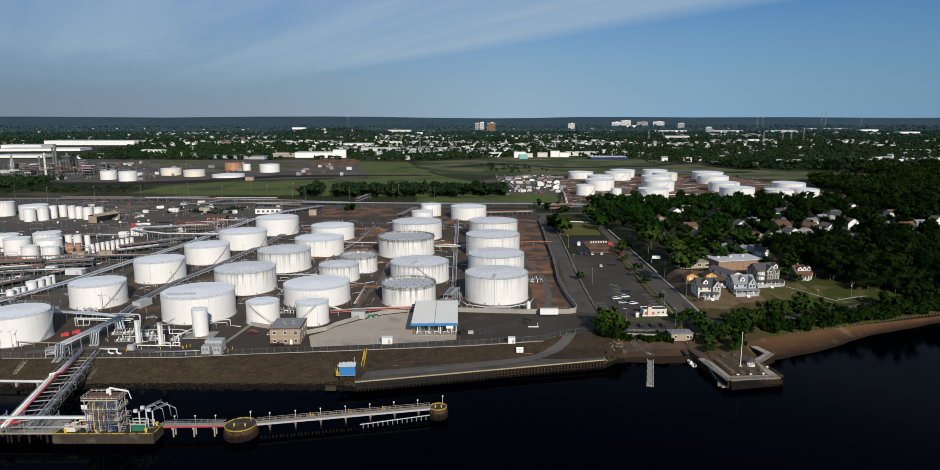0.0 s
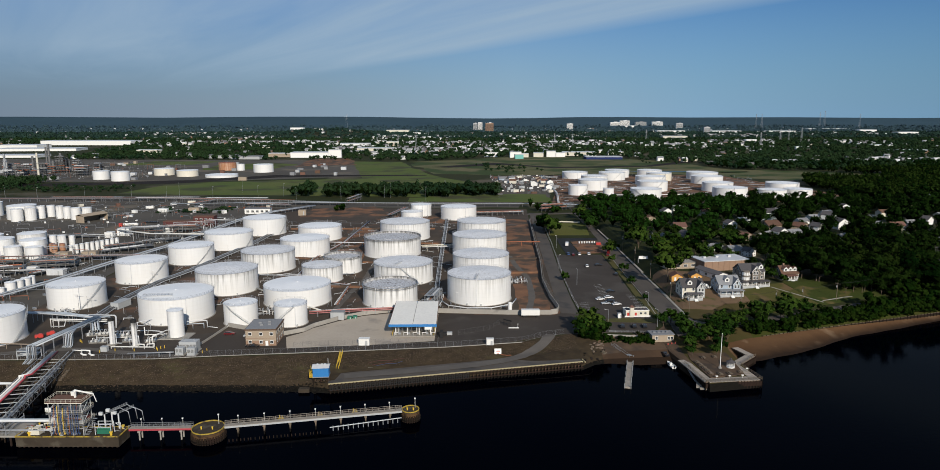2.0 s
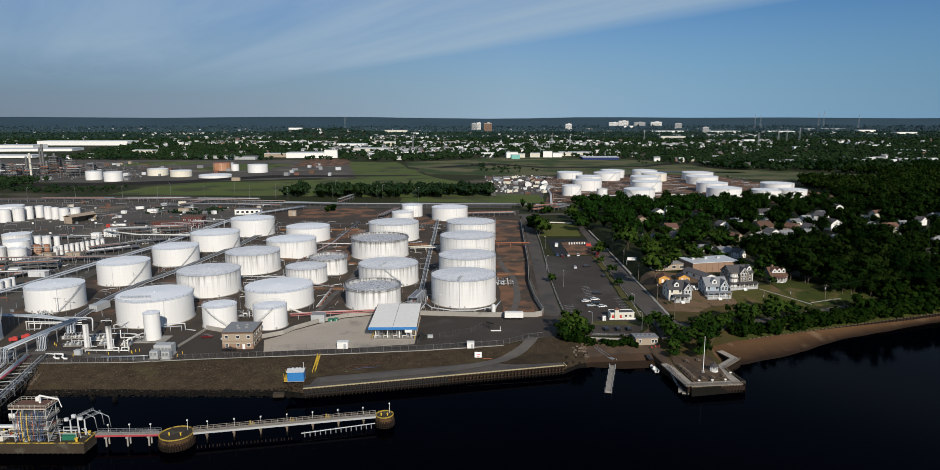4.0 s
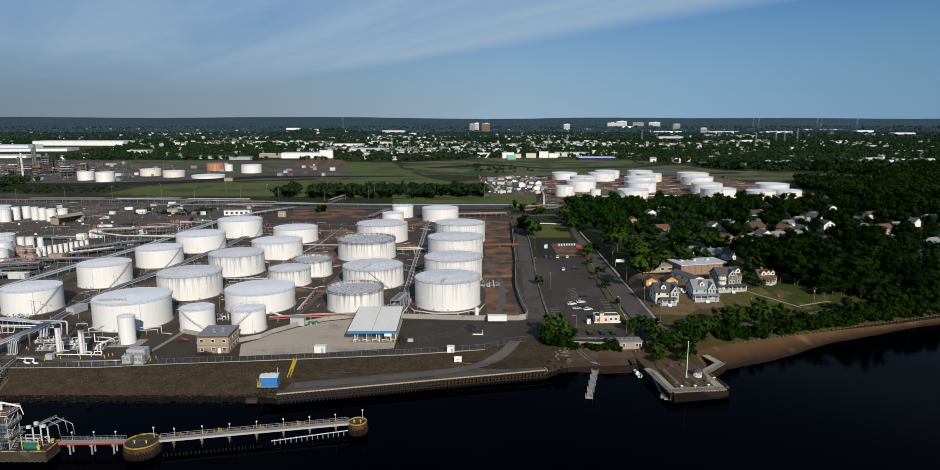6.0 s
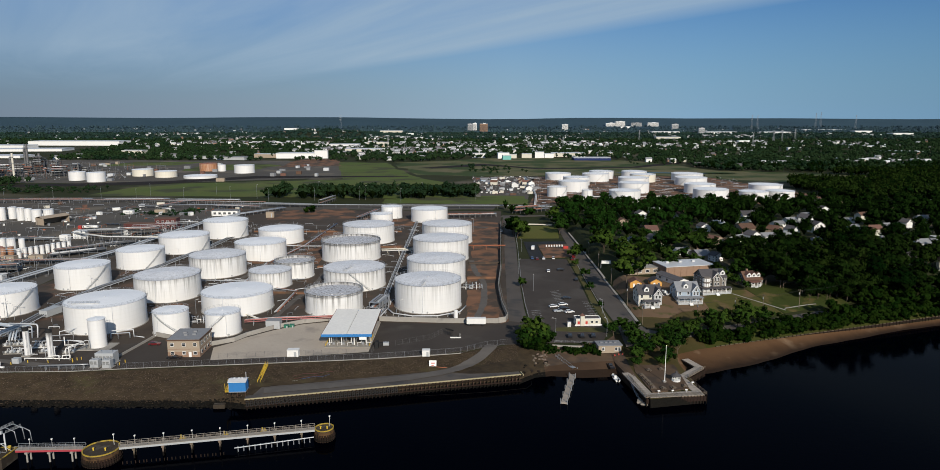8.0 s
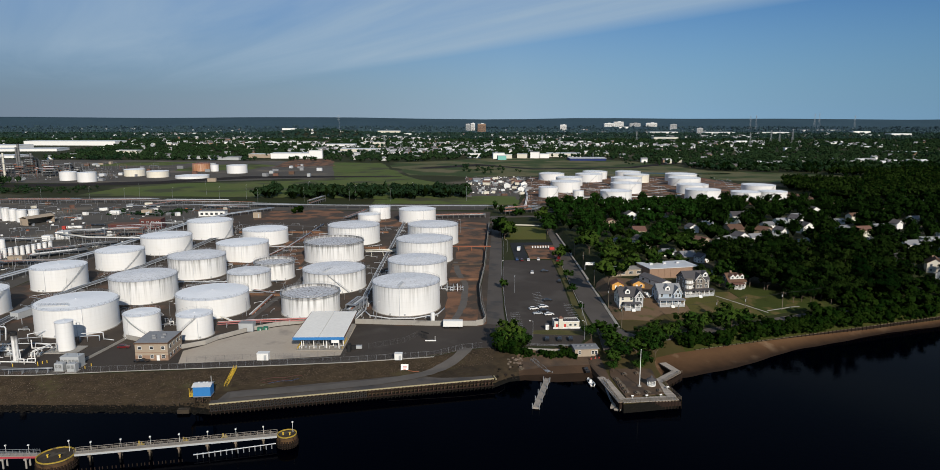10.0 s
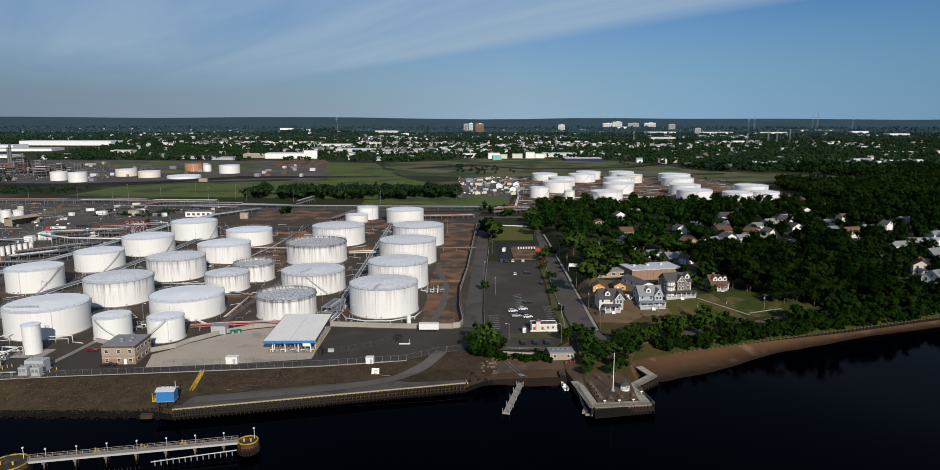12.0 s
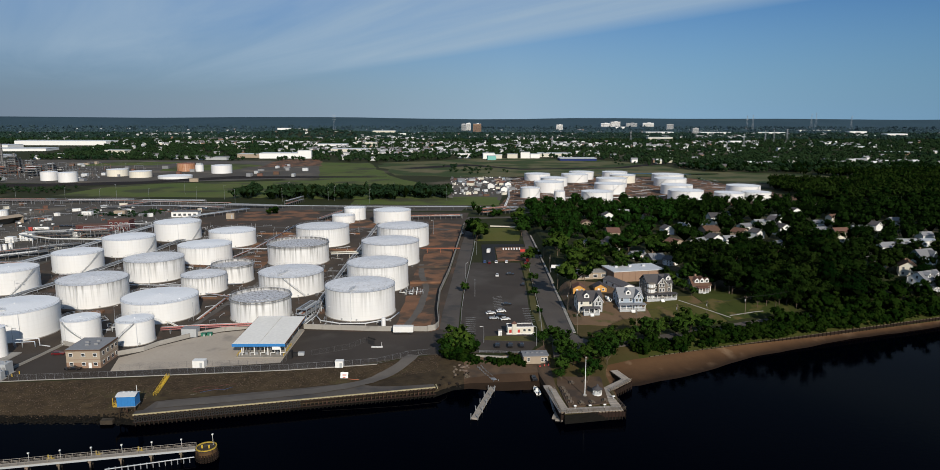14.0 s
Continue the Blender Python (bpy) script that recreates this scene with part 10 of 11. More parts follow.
for row in ((1289, 3416, 148, 9, "w"), (1562, 3407, 132, 9, "w"), (2043, 3501, 87, 12, "w"), (1992, 3099, 93, 11, "w"), (909, 1848, 34, 5, "w"), (926, 2230, 35, 10, "w"), (1098, 1673, 87, 4, "b"), (-1195, 2143, 290, 11, "w"),
            (-1134, 1793, 207, 4, "w"), (-1010, 1517, 110, 3, "w"), (-1264, 1920, 120, 8, "w"), (-345, 1508, 84, 9, "w"), (-289, 1507, 28, 15, "w"), (-418, 1531, 51, 6, "p"), (-540, 1490, 70, 4, "s"), (-470, 1455, 62, 4, "s"), (-761, 1627, 50, 9, "c")):
    far_block(*row)
for row in ((-222, 2044, 36, 12, "c"), (-323, 1972, 85, 9, "w"), (-232, 1721, 88, 8, "c"), (-346, 3364, 109, 15, "c"), (-229, 3078, 32, 11, "w"), (57, 1524, 30, 8, "w"), (110, 1502, 25, 10, "w"), (131, 1512, 16, 6, "c"), (115, 1461, 18, 7, "t"),
            (162, 1522, 22, 7, "c"), (190, 1521, 20, 11, "w"), (212, 1525, 20, 7, "w"), (260, 1565, 76, 6, "c"), (293, 1439, 76, 3, "B"), (356, 1610, 42, 4, "c"), (1189, 1943, 60, 5, "w"), (2115, 4022, 241, 7, "w"), (1149, 2017, 50, 5, "w"), (-975, 3900, 73, 18, "w"), (773, 2548, 89, 11, "c")):
    far_block(*row)

# refinery columns, stacks and frames
rr = random.Random(41)
for i, (x, y, r, h, m, lab) in enumerate(((-642, 1026, 1.6, 38, M_SIDECREAM, "tall cream flue stack"), (-700, 1150, 2.2, 46, M_PIPEDARK, "tall dark process column"), (-712, 1162, 1.7, 40, M_STEEL, "grey process column"), (-690, 1165, 2.4, 30, M_PIPEDARK, "dark process column"),
                                          (-722, 1140, 2.0, 26, M_STEEL, "grey process column"), (-735, 1090, 1.6, 33, M_PIPE, "pale process column"), (-676, 1120, 2.6, 20, M_PIPEDARK, "dark process column"), (-664, 1140, 1.5, 24, M_STEEL, "grey process column"),
                                          (-640, 1130, 1.2, 22, M_STEEL, "slim grey column"), (-655, 1045, 1.4, 30, M_STEEL, "grey flue stack"), (-600, 1120, 1.2, 18, M_STEEL, "slim grey column"), (-755, 1120, 3.0, 22, M_FAINT, "white process vessel"))):
    m = {M_STEEL: M_PIPEDARK, M_PIPE: M_STEEL}.get(m, m)
    t = thing("process_column", x, y, 0, 0, lab + " with platforms in the refinery", "process column", "refinery columns")
    bm = bmesh.new()
    tube(bm, (0, 0, 0), (0, 0, h), r, 14, r2=r * 0.85)
    part("shell", bm, m, t)
    for k in range(3):
        bm = bmesh.new()
        hoop(bm, r, h * (0.35 + 0.25 * k), 1.1, 14, squash=0.15)
        hoop(bm, r + 1.0, h * (0.35 + 0.25 * k) + 1.0, 0.08, 14)
        part("platform", bm, M_STEEL, t)


def steel_frame(x, y, turn, w, d, h, rr, label, group, mats=None, storey=3.5, name="process_unit"):
    """An open frame with decks, drums and pipes."""
    mats = mats or (M_PIPEDARK, M_PIPEDARK)
    t = thing(name, x, y, 0, turn, label, "steel frame", group)
    bm = bmesh.new()
    for u in np.linspace(-w / 2, w / 2, max(3, int(w / 5) + 1)):
        for v in (-d / 2, d / 2):
            box(bm, (u, v, h / 2), (0.3, 0.3, h))
    for z in np.arange(storey, h + 0.1, storey):
        for v in (-d / 2, d / 2):
            box(bm, (0, v, z), (w, 0.25, 0.3))
        for u in (-w / 2, w / 2):
            box(bm, (u, 0, z), (0.25, d, 0.3))
    part("frame", bm, mats[0], t)
    for z in np.arange(storey, h + 0.1, storey):
        bm = bmesh.new()
        box(bm, (0, 0, z + 0.02), (w, d, 0.12))
        railing(bm, [(-w / 2, -d / 2, z), (w / 2, -d / 2, z)], 1.1, 2.5, 0.05)
        part("deck", bm, mats[1], t)
        for k in range(3):
            bm = bmesh.new()
            r = rr.uniform(0.15, 0.4) if h < 7 else rr.uniform(0.5, 1.1)
            v = rr.uniform(-0.35, 0.35) * d
            tube(bm, (-w / 2 + rr.uniform(0, 2), v, z + r), (w / 2 - rr.uniform(0, w * 0.4), v, z + r), r, 8)
            part("pipe", bm, rr.choice((M_STEEL, M_PIPE, M_PIPERUST, M_PIPEDARK)), t)


for i in range(12):
    steel_frame(-760 + (i % 6) * 30 + rr.uniform(-8, 8), 1070 + (i // 6) * 60 + rr.uniform(-15, 15), rr.uniform(-10, 10), rr.uniform(12, 22), rr.uniform(8, 16), rr.uniform(7, 17), rr, "dark open steel frame full of pipes", "refinery frames")
for x, y, turn, w, d, h in ((-668, 1128, 4, 16, 12, 27), (-652, 1146, -6, 14, 12, 21), (-690, 1118, 8, 20, 12, 15), (-628, 1120, 0, 24, 12, 11), (-706, 1100, -4, 18, 12, 17), (-604, 1140, 6, 26, 10, 9)):
    steel_frame(x, y, turn, w, d, h, rr, "tall black process structure packed with vessels", "refinery frames", (M_BLACK, M_PIPEDARK), 3.6)
for x, y, turn, w, d, h in ((-262, 366, 62, 30, 7, 5), (-272, 395, 20, 30, 8, 6), (-292, 424, 12, 34, 8, 5), (-250, 415, 15, 26, 9, 5.5), (-238, 440, 10, 30, 8, 5), (-246, 398, 60, 16, 6, 4), (-232, 470, 40, 34, 9, 4.5), (-222, 500, 42, 26, 7, 5), (-240, 485, 40, 30, 8, 4),
                            (-254, 540, 8, 34, 9, 6), (-225, 548, 12, 26, 8, 6), (-205, 530, 60, 24, 7, 5), (-320, 470, 10, 20, 6, 5), (-300, 520, 5, 40, 8, 4)):
    steel_frame(x, y, turn, w, d, h, rr, "grey open pipe frame in the crowded rear yard", "yard pipe frames", (M_PIPEDARK, M_PIPEDARK), 2.6, "pipe_gantry")
for x, y, turn, w, d, h in ((-330, 758, 4, 70, 6, 3.2), (-250, 752, -3, 70, 6, 3.2), (-420, 760, 0, 80, 6, 3.2), (-275, 722, 70, 44, 5, 3.2), (-150, 716, -12, 60, 5, 3), (-200, 700, -10, 50, 5, 3), (-60, 648, 78, 50, 5, 4), (-118, 742, 80, 40, 4, 6), (30, 640, 8, 60, 5, 3), (95, 672, 30, 40, 6, 7)):
    steel_frame(x, y, turn, w, d, h, rr, "low grey pipe rack across bare ground", "yard pipe frames", (M_PIPEDARK, M_STEEL), 3.0, "pipe_gantry")
steel_frame(-9.5, 339, 78, 15, 5, 5.2, rr, "grey stacked pipe walkways between two tanks", "yard pipe frames", (M_STEEL, M_STEEL), 2.5, "pipe_gantry")
steel_frame(-164.5, 257.6, 8, 7, 4, 3.4, rr, "grey steel lattice stand at the trestle head", "yard pipe frames", (M_GREYPAINT, M_STEEL), 1.7, "pipe_gantry")
for i, (x0, y0, x1, y1, h) in enumerate(((-262, 528, -222, 540, 7.5), (-214, 566, -190, 572, 7), (-300, 452, -262, 458, 6), (-330, 436, -300, 440, 6), (-236, 556, -205, 566, 6.5), (-280, 500, -246, 508, 6))):
    piping("pipe_portal", "tall grey portal frame over the rear yard's pipes", [([(x0, y0, 0), (x0, y0, h), (x1, y1, h), (x1, y1, 0)], 0.2, M_PIPE if i % 2 else M_STEEL), ([(x0, y0, h - 1.2), (x1, y1, h - 1.2)], 0.14, M_STEEL)], [(x0 + (x1 - x0) * k / 3, y0 + (y1 - y0) * k / 3) for k in (1, 2)], h)
for x, y, w, d, h, m, lab in ((-265, 533, 9, 7, 5.5, M_TRIM, "white control house among pipes"), (-240, 545, 12, 6, 4.5, M_TRIM, "white loading house among pipes"), (-272, 524, 6, 5, 4, M_TRIM, "white pump house among grey pipes"), (-256, 403, 7, 4, 3.6, M_TRIM, "pale equipment box on pipes"), (-262, 446, 8, 5, 4, M_TANBRICK, "tan brick pump house"),
                              (-246, 449, 9, 5, 4, M_TANBRICK, "tan brick pump house"), (-292, 662, 9, 4, 3.4, M_TRIM, "white site cabin in the rear yard"), (-262, 664, 10, 6, 4, M_TANBRICK, "tan yard store on bare ground"), (-150, 640, 7, 5, 5, M_TANBRICK, "small tan switch house")):
    crate("yard_house", x, y, w, d, h, m, lab, "shed", rr.uniform(-4, 8), ribs=False)
for x, y in ((-276, 594), (-272, 594.5), (-268, 594), (-259, 594)):
    car(x, y, 5, M_CARS[1 if x < -260 else 0], "dark car parked in the rear yard", 0.06)
for i in range(46):
    x, y = rr.uniform(-780, -200), rr.uniform(985, 1330)
    w = rr.uniform(4, 12)
    crate("site_shed", x, y, w, rr.uniform(4, 9), rr.uniform(2.5, 5), rr.choice((M_GREYPAINT, M_PIPE, M_TANBRICK, M_SHINGLEBR, M_SHINGLEGR)), "small shed on the refinery's bare ground", "shed", rr.uniform(-15, 15), ribs=False, plain=True)
for i in range(60):
    x, y = (rr.uniform(-420, -190), rr.uniform(600, 735)) if i < 22 else (rr.uniform(42, 125), rr.uniform(795, 1040))
    crate("yard_box", x, y, rr.uniform(2.5, 8), rr.uniform(2, 4), rr.uniform(1.4, 3.2), rr.choice((M_TRIM, M_PIPE, M_SIDECREAM, M_SHINGLEBR, M_SHINGLEGR, M_GREYPAINT, M_PIPEDARK)), "small box or vehicle body in the cluttered yard", "container", rr.uniform(-30, 60), ribs=False, plain=True)
t = thing("open_shed", -331, 606, 0, 68, "open-fronted tan metal shed in the rear yard", "shed")
bm = bmesh.new()
box(bm, (0, 5, 3), (24, 0.3, 6))
box(bm, (12, 0, 3), (0.3, 10, 6))
box(bm, (-12, 0, 3), (0.3, 10, 6))
part("wall", bm, M_TANBRICK, t)
bm = bmesh.new()
gable(bm, 24, 10.5, 6, 1.4, 0.6)
part("roof", bm, M_TANBRICK, t, "rusty tan roof")
t = thing("maroon_office", -228, 580, 0, 4, "long maroon metal building with a taller end", "building")
bm = bmesh.new()
box(bm, (-12, 0, 2.2), (26, 9, 4.4))
box(bm, (9, 0, 4.2), (17, 10, 8.4))
part("wall", bm, M_MAROON, t)
bm = bmesh.new()
box(bm, (-12, 0, 4.5), (26.4, 9.4, 0.3))
box(bm, (9, 0, 8.5), (17.4, 10.4, 0.3))
part("roof", bm, M_SHINGLEBR, t)
windows(t, [(3 + k * 4, -5.04, z, "s") for k in range(4) for z in (2.2, 6.2)], 1.8, 1.3)
t = thing("white_workshop", -196, 654, 0, 3, "white flat-roofed workshop behind the tanks", "workshop")
bm = bmesh.new()
box(bm, (0, 0, 2.4), (24, 9, 4.8))
part("wall", bm, M_TRIM, t)
bm = bmesh.new()
box(bm, (0, 0, 4.9), (24.6, 9.6, 0.3))
part("roof", bm, M_SHINGLEGR, t)
windows(t, [(-9 + k * 4.5, -4.53, 2.4, "s") for k in range(5)], 2.4, 2.0)
t = thing("tanker_lorry", -281, 573, 0.05, 6, "red lorry with a white tank trailer", "lorry")
bm = bmesh.new()
box(bm, (-7, 0, 1.9), (2.6, 2.5, 2.9))
part("cab", bm, M_REDPAINT, t)
bm = bmesh.new()
tube(bm, (-5, 0, 2.2), (7, 0, 2.2), 1.2, 14)
part("tank_body", bm, M_WHITEPAINT, t)
for u in (-7, -3.5, 4.5, 5.8):
    bm = bmesh.new()
    for s in (-1, 1):
        tube(bm, (u, s * 1.1 - 0.2, 0.5), (u, s * 1.1 + 0.2, 0.5), 0.5, 10)
    part("wheel", bm, M_BLACK, t)

for x, y, h in ((-135, 1836, 40), (-201, 2006, 36), (256, 1997, 36), (298, 1925, 34), (1040, 2274, 45), (1080, 2300, 45), (1157, 2371, 48), (1800, 4300, 90), (1835, 4300, 92), (2250, 4400, 95), (2290, 4420, 100), (2450, 4300, 90), (-700, 3950, 95), (640, 2450, 40), (880, 2050, 40)):
    t = thing("power_pylon", x, y, float(relief(x, y)), 10, "slender grey power pylon over distant trees", "pylon", "power pylons")
    bm = bmesh.new()
    w = h * 0.06
    for sx in (-1, 1):
        for sy in (-1, 1):
            tube(bm, (sx * w, sy * w, 0), (sx * 0.4, sy * 0.4, h), 0.3, 4)
    part("mast", bm, M_STEEL, t)
    for k in (0.72, 0.84, 0.95):
        bm = bmesh.new()
        box(bm, (0, 0, h * k), (h * 0.2, 0.5, 0.5))
        part("cross_arm", bm, M_STEEL, t)


def inside(poly, x, y):
    p = np.array(poly, dtype=float)
    x0, y0 = p[:, 0], p[:, 1]
    x1, y1 = np.roll(x0, -1), np.roll(y0, -1)
    hit = np.zeros(len(x), dtype=bool)
    for a, b, c, d in zip(x0, y0, x1, y1):
        if b == d:
            continue
        hit ^= ((b > y) != (d > y)) & (x < (c - a) * (y - b) / (d - b) + a)
    return hit


OPEN = [[(-1000, 250), (70, 250), (72, 745), (-170, 770), (-420, 830), (-1000, 830)], [(-1000, 900), (-380, 940), (-130, 1010), (-110, 1370), (-235, 1430), (-700, 1440), (-1250, 1500)],
        [(-430, 820), (-225, 795), (-170, 850), (60, 840), (-30, 1090), (-130, 1400), (-235, 1400), (-160, 1010), (-400, 940)], [(-60, 1090), (40, 1050), (330, 1080), (430, 1000), (530, 950), (600, 968), (656, 1060), (565, 1135), (458, 1175), (435, 1340), (330, 1490), (120, 1550), (-20, 1430), (-120, 1370)],
        [(66, 640), (122, 640), (122, 720), (96, 720), (40, 780), (40, 1050), (130, 1070), (335, 1085), (410, 1050), (440, 850), (435, 735), (250, 695), (120, 700)], [(-1400, 1420), (-860, 1440), (-860, 1540), (-980, 1800), (-1000, 2150), (-1500, 2200)], [(-460, 1440), (-260, 1450), (-260, 1510), (-470, 1530)]]


def in_open(x, y):
    k = np.zeros(len(x), dtype=bool)
    for poly in OPEN:
        k |= inside(poly, x, y)
    return k


def woods(name, x, y, h, w, per, leaf, seed, label, mat=None, heart=None):
    """Many trees of clumped leaf cards round a rough core, joined."""
    rnd = np.random.RandomState(seed)
    n = len(x)
    z = relief(x, y) + slope_z(x, y)
    # boughs on the crown's skin; every leaf clump sits on one of them
    nb = 5 if per < 40 else 12
    db = rnd.normal(size=(n, nb, 3))
    db /= np.linalg.norm(db, axis=2, keepdims=True)
    db[:, :, 2] = np.abs(db[:, :, 2]) * 1.1 - 0.35
    db *= rnd.uniform(0.65, 1.0, (n, nb, 1))
    d = rnd.normal(size=(n, per, 3))
    d /= np.linalg.norm(d, axis=2, keepdims=True)
    pick = db[np.arange(n)[:, None], rnd.randint(0, nb, (n, per))]
    c = (pick + d * rnd.uniform(0.1, 0.3 if nb > 5 else 0.45, (n, per, 1))) * np.stack([w / 2, w / 2, h * 0.42], 1)[:, None, :] + np.stack([x, y, z + h * 0.55], 1)[:, None, :]
    d = d * 0.6 + pick
    size = np.repeat(leaf * w / 10, per)
    v, f = cards(c.reshape(-1, 3), d.reshape(-1, 3) + rnd.normal(size=(n * per, 3)) * 0.32, size, rnd)
    ob = grid_mesh(name, v, f, mat or M_WOODS)
    tagged(ob, label, "woods", kind="stuff")
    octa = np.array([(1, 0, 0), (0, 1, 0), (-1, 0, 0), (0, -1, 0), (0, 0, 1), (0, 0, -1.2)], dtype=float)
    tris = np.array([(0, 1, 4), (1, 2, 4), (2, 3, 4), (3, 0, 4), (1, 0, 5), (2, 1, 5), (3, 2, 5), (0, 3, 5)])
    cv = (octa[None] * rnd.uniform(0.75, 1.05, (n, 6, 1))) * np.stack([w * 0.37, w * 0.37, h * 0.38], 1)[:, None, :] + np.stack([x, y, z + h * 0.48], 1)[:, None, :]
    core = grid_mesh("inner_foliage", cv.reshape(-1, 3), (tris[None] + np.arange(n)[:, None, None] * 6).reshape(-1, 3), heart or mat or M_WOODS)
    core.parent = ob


def scatter(n, y0, y1, seed, power=1.0):
    rnd = np.random.RandomState(seed)
    y = y0 + (y1 - y0) * rnd.rand(n) ** power
    x = rnd.uniform(-1, 1, n) * (0.76 * y + 60) + 40
    return x, y, rnd


fx, fy, fh = (np.array(v) for v in zip(*FAR_TREES))
fh = np.where(fy > 640, fh * 0.8, fh)
sunny = fx < 0.4 * fy
for sel, mat, seed in ((sunny, M_LEAFSUNLIT, 92), (~sunny, M_LEAF, 93)):
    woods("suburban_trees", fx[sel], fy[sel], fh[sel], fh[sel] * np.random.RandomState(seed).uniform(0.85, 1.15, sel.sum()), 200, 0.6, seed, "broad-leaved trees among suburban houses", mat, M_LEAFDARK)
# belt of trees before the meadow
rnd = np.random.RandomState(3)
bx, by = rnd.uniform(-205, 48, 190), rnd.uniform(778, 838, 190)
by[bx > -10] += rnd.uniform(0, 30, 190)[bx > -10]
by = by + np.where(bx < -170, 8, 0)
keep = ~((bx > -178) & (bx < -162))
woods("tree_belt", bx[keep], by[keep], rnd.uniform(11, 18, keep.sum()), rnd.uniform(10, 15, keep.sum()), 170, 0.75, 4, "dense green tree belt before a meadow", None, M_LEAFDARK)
x, y, rnd = scatter(4600, 600, 1250, 5)
keep = ~in_open(x, y) & ((x > 0.30 * y + 60) | (y > 1080) | (x < -650))
keep &= (y > 720) | (x > 0.5 * y + 110)
keep &= (y < 820) | (y > 1180) | (x > 0.46 * y + 45) | (x < 0)
keep &= (y > 1180) | (rnd.rand(len(x)) < 0.7)
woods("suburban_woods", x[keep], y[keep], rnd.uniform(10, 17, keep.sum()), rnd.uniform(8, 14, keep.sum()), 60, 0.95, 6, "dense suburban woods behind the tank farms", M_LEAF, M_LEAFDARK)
# closed woods right of the second tank farm
rnd = np.random.RandomState(61)
y = rnd.uniform(730, 1120, 900)
x = (0.46 * y + 40) + rnd.rand(900) * (0.3 * y + 40)
keep = ~in_open(x, y)
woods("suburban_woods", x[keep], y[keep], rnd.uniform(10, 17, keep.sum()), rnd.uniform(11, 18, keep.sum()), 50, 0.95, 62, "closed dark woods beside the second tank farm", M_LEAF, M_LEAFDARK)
# shrubs at the marsh edge and round the farm
x, y, rnd = scatter(3000, 700, 1560, 9)
keep = inside(OPEN[3], x, y) & (np.sin(x / 47) + np.sin(y / 61 + x / 90) > 1.2)
woods("marsh_shrubs", x[keep], y[keep], rnd.uniform(3, 8, keep.sum()), rnd.uniform(5, 10, keep.sum()), 50, 1.0, 10, "clumps of shrubs in the marsh")
ax, ay = np.random.RandomState(2).uniform(66, 420, 120), np.random.RandomState(12).uniform(648, 716, 120)
keep = (ay < 700) & ((ax > 125) | (ay < 690))
keep &= ~((ax > 100) & (ax < 120))
woods("trees_before_farm", ax[keep], ay[keep], np.random.RandomState(13).uniform(7, 13, keep.sum()), np.random.RandomState(14).uniform(7, 12, keep.sum()), 130, 0.7, 15, "green trees before the second tank farm", M_LEAFSUNLIT, M_LEAFDARK)

bx, by = np.random.RandomState(52).uniform(-300, -225, 60), np.random.RandomState(53).uniform(648, 690, 60)
woods("yard_scrub", bx, by, np.random.RandomState(54).uniform(1.5, 4, 60), np.random.RandomState(55).uniform(3, 7, 60), 60, 0.8, 56, "dark scrub growing in the rear yard")
bx, by = np.random.RandomState(57).uniform(-700, -430, 120), np.random.RandomState(58).uniform(835, 900, 120)
woods("yard_scrub", bx, by, np.random.RandomState(59).uniform(2, 7, 120), np.random.RandomState(60).uniform(4, 10, 120), 60, 0.8, 61, "dark scrub along the refinery's edge")
# towns: where the slow noise is high there are more houses than trees
CENTRES = np.array([(-155, 1693), (-6, 1774), (116, 2000), (-513, 2215), (-768, 2221), (-1356, 3201), (411, 2070), (628, 2066), (931, 2277), (1236, 2178), (1687, 3403), (-85, 2206), (-265, 1838), (321, 2198), (858, 1359), (1812, 3105), (-900, 2700), (300, 2800), (-300, 2700), (1100, 2900)], dtype=float)
x, y, rnd = scatter(2450, 1150, 4800, 21, 1.3)
pull = CENTRES[rnd.randint(0, len(CENTRES), 1500)]
x[:1500] = pull[:, 0] + rnd.normal(size=1500) * 82 * (pull[:, 1] / 2000)
y[:1500] = pull[:, 1] + rnd.normal(size=1500) * 70 * (pull[:, 1] / 2000)
keep = ~in_open(x, y) & (y < 4300) & (y > 1120) & (rnd.rand(len(x)) < np.where(x > 0.45 * y, 0.3, 0.72))
hx, hy = x[keep], y[keep]
hn = len(hx)
hw, hd, hh = rnd.uniform(7, 13, hn), rnd.uniform(7, 10, hn), rnd.uniform(4, 7, hn)
big = rnd.rand(hn) < 0.035
hw[big] *= 2.6
ht = rnd.uniform(-0.5, 0.5, hn)
hz = relief(hx, hy) + slope_z(hx, hy)


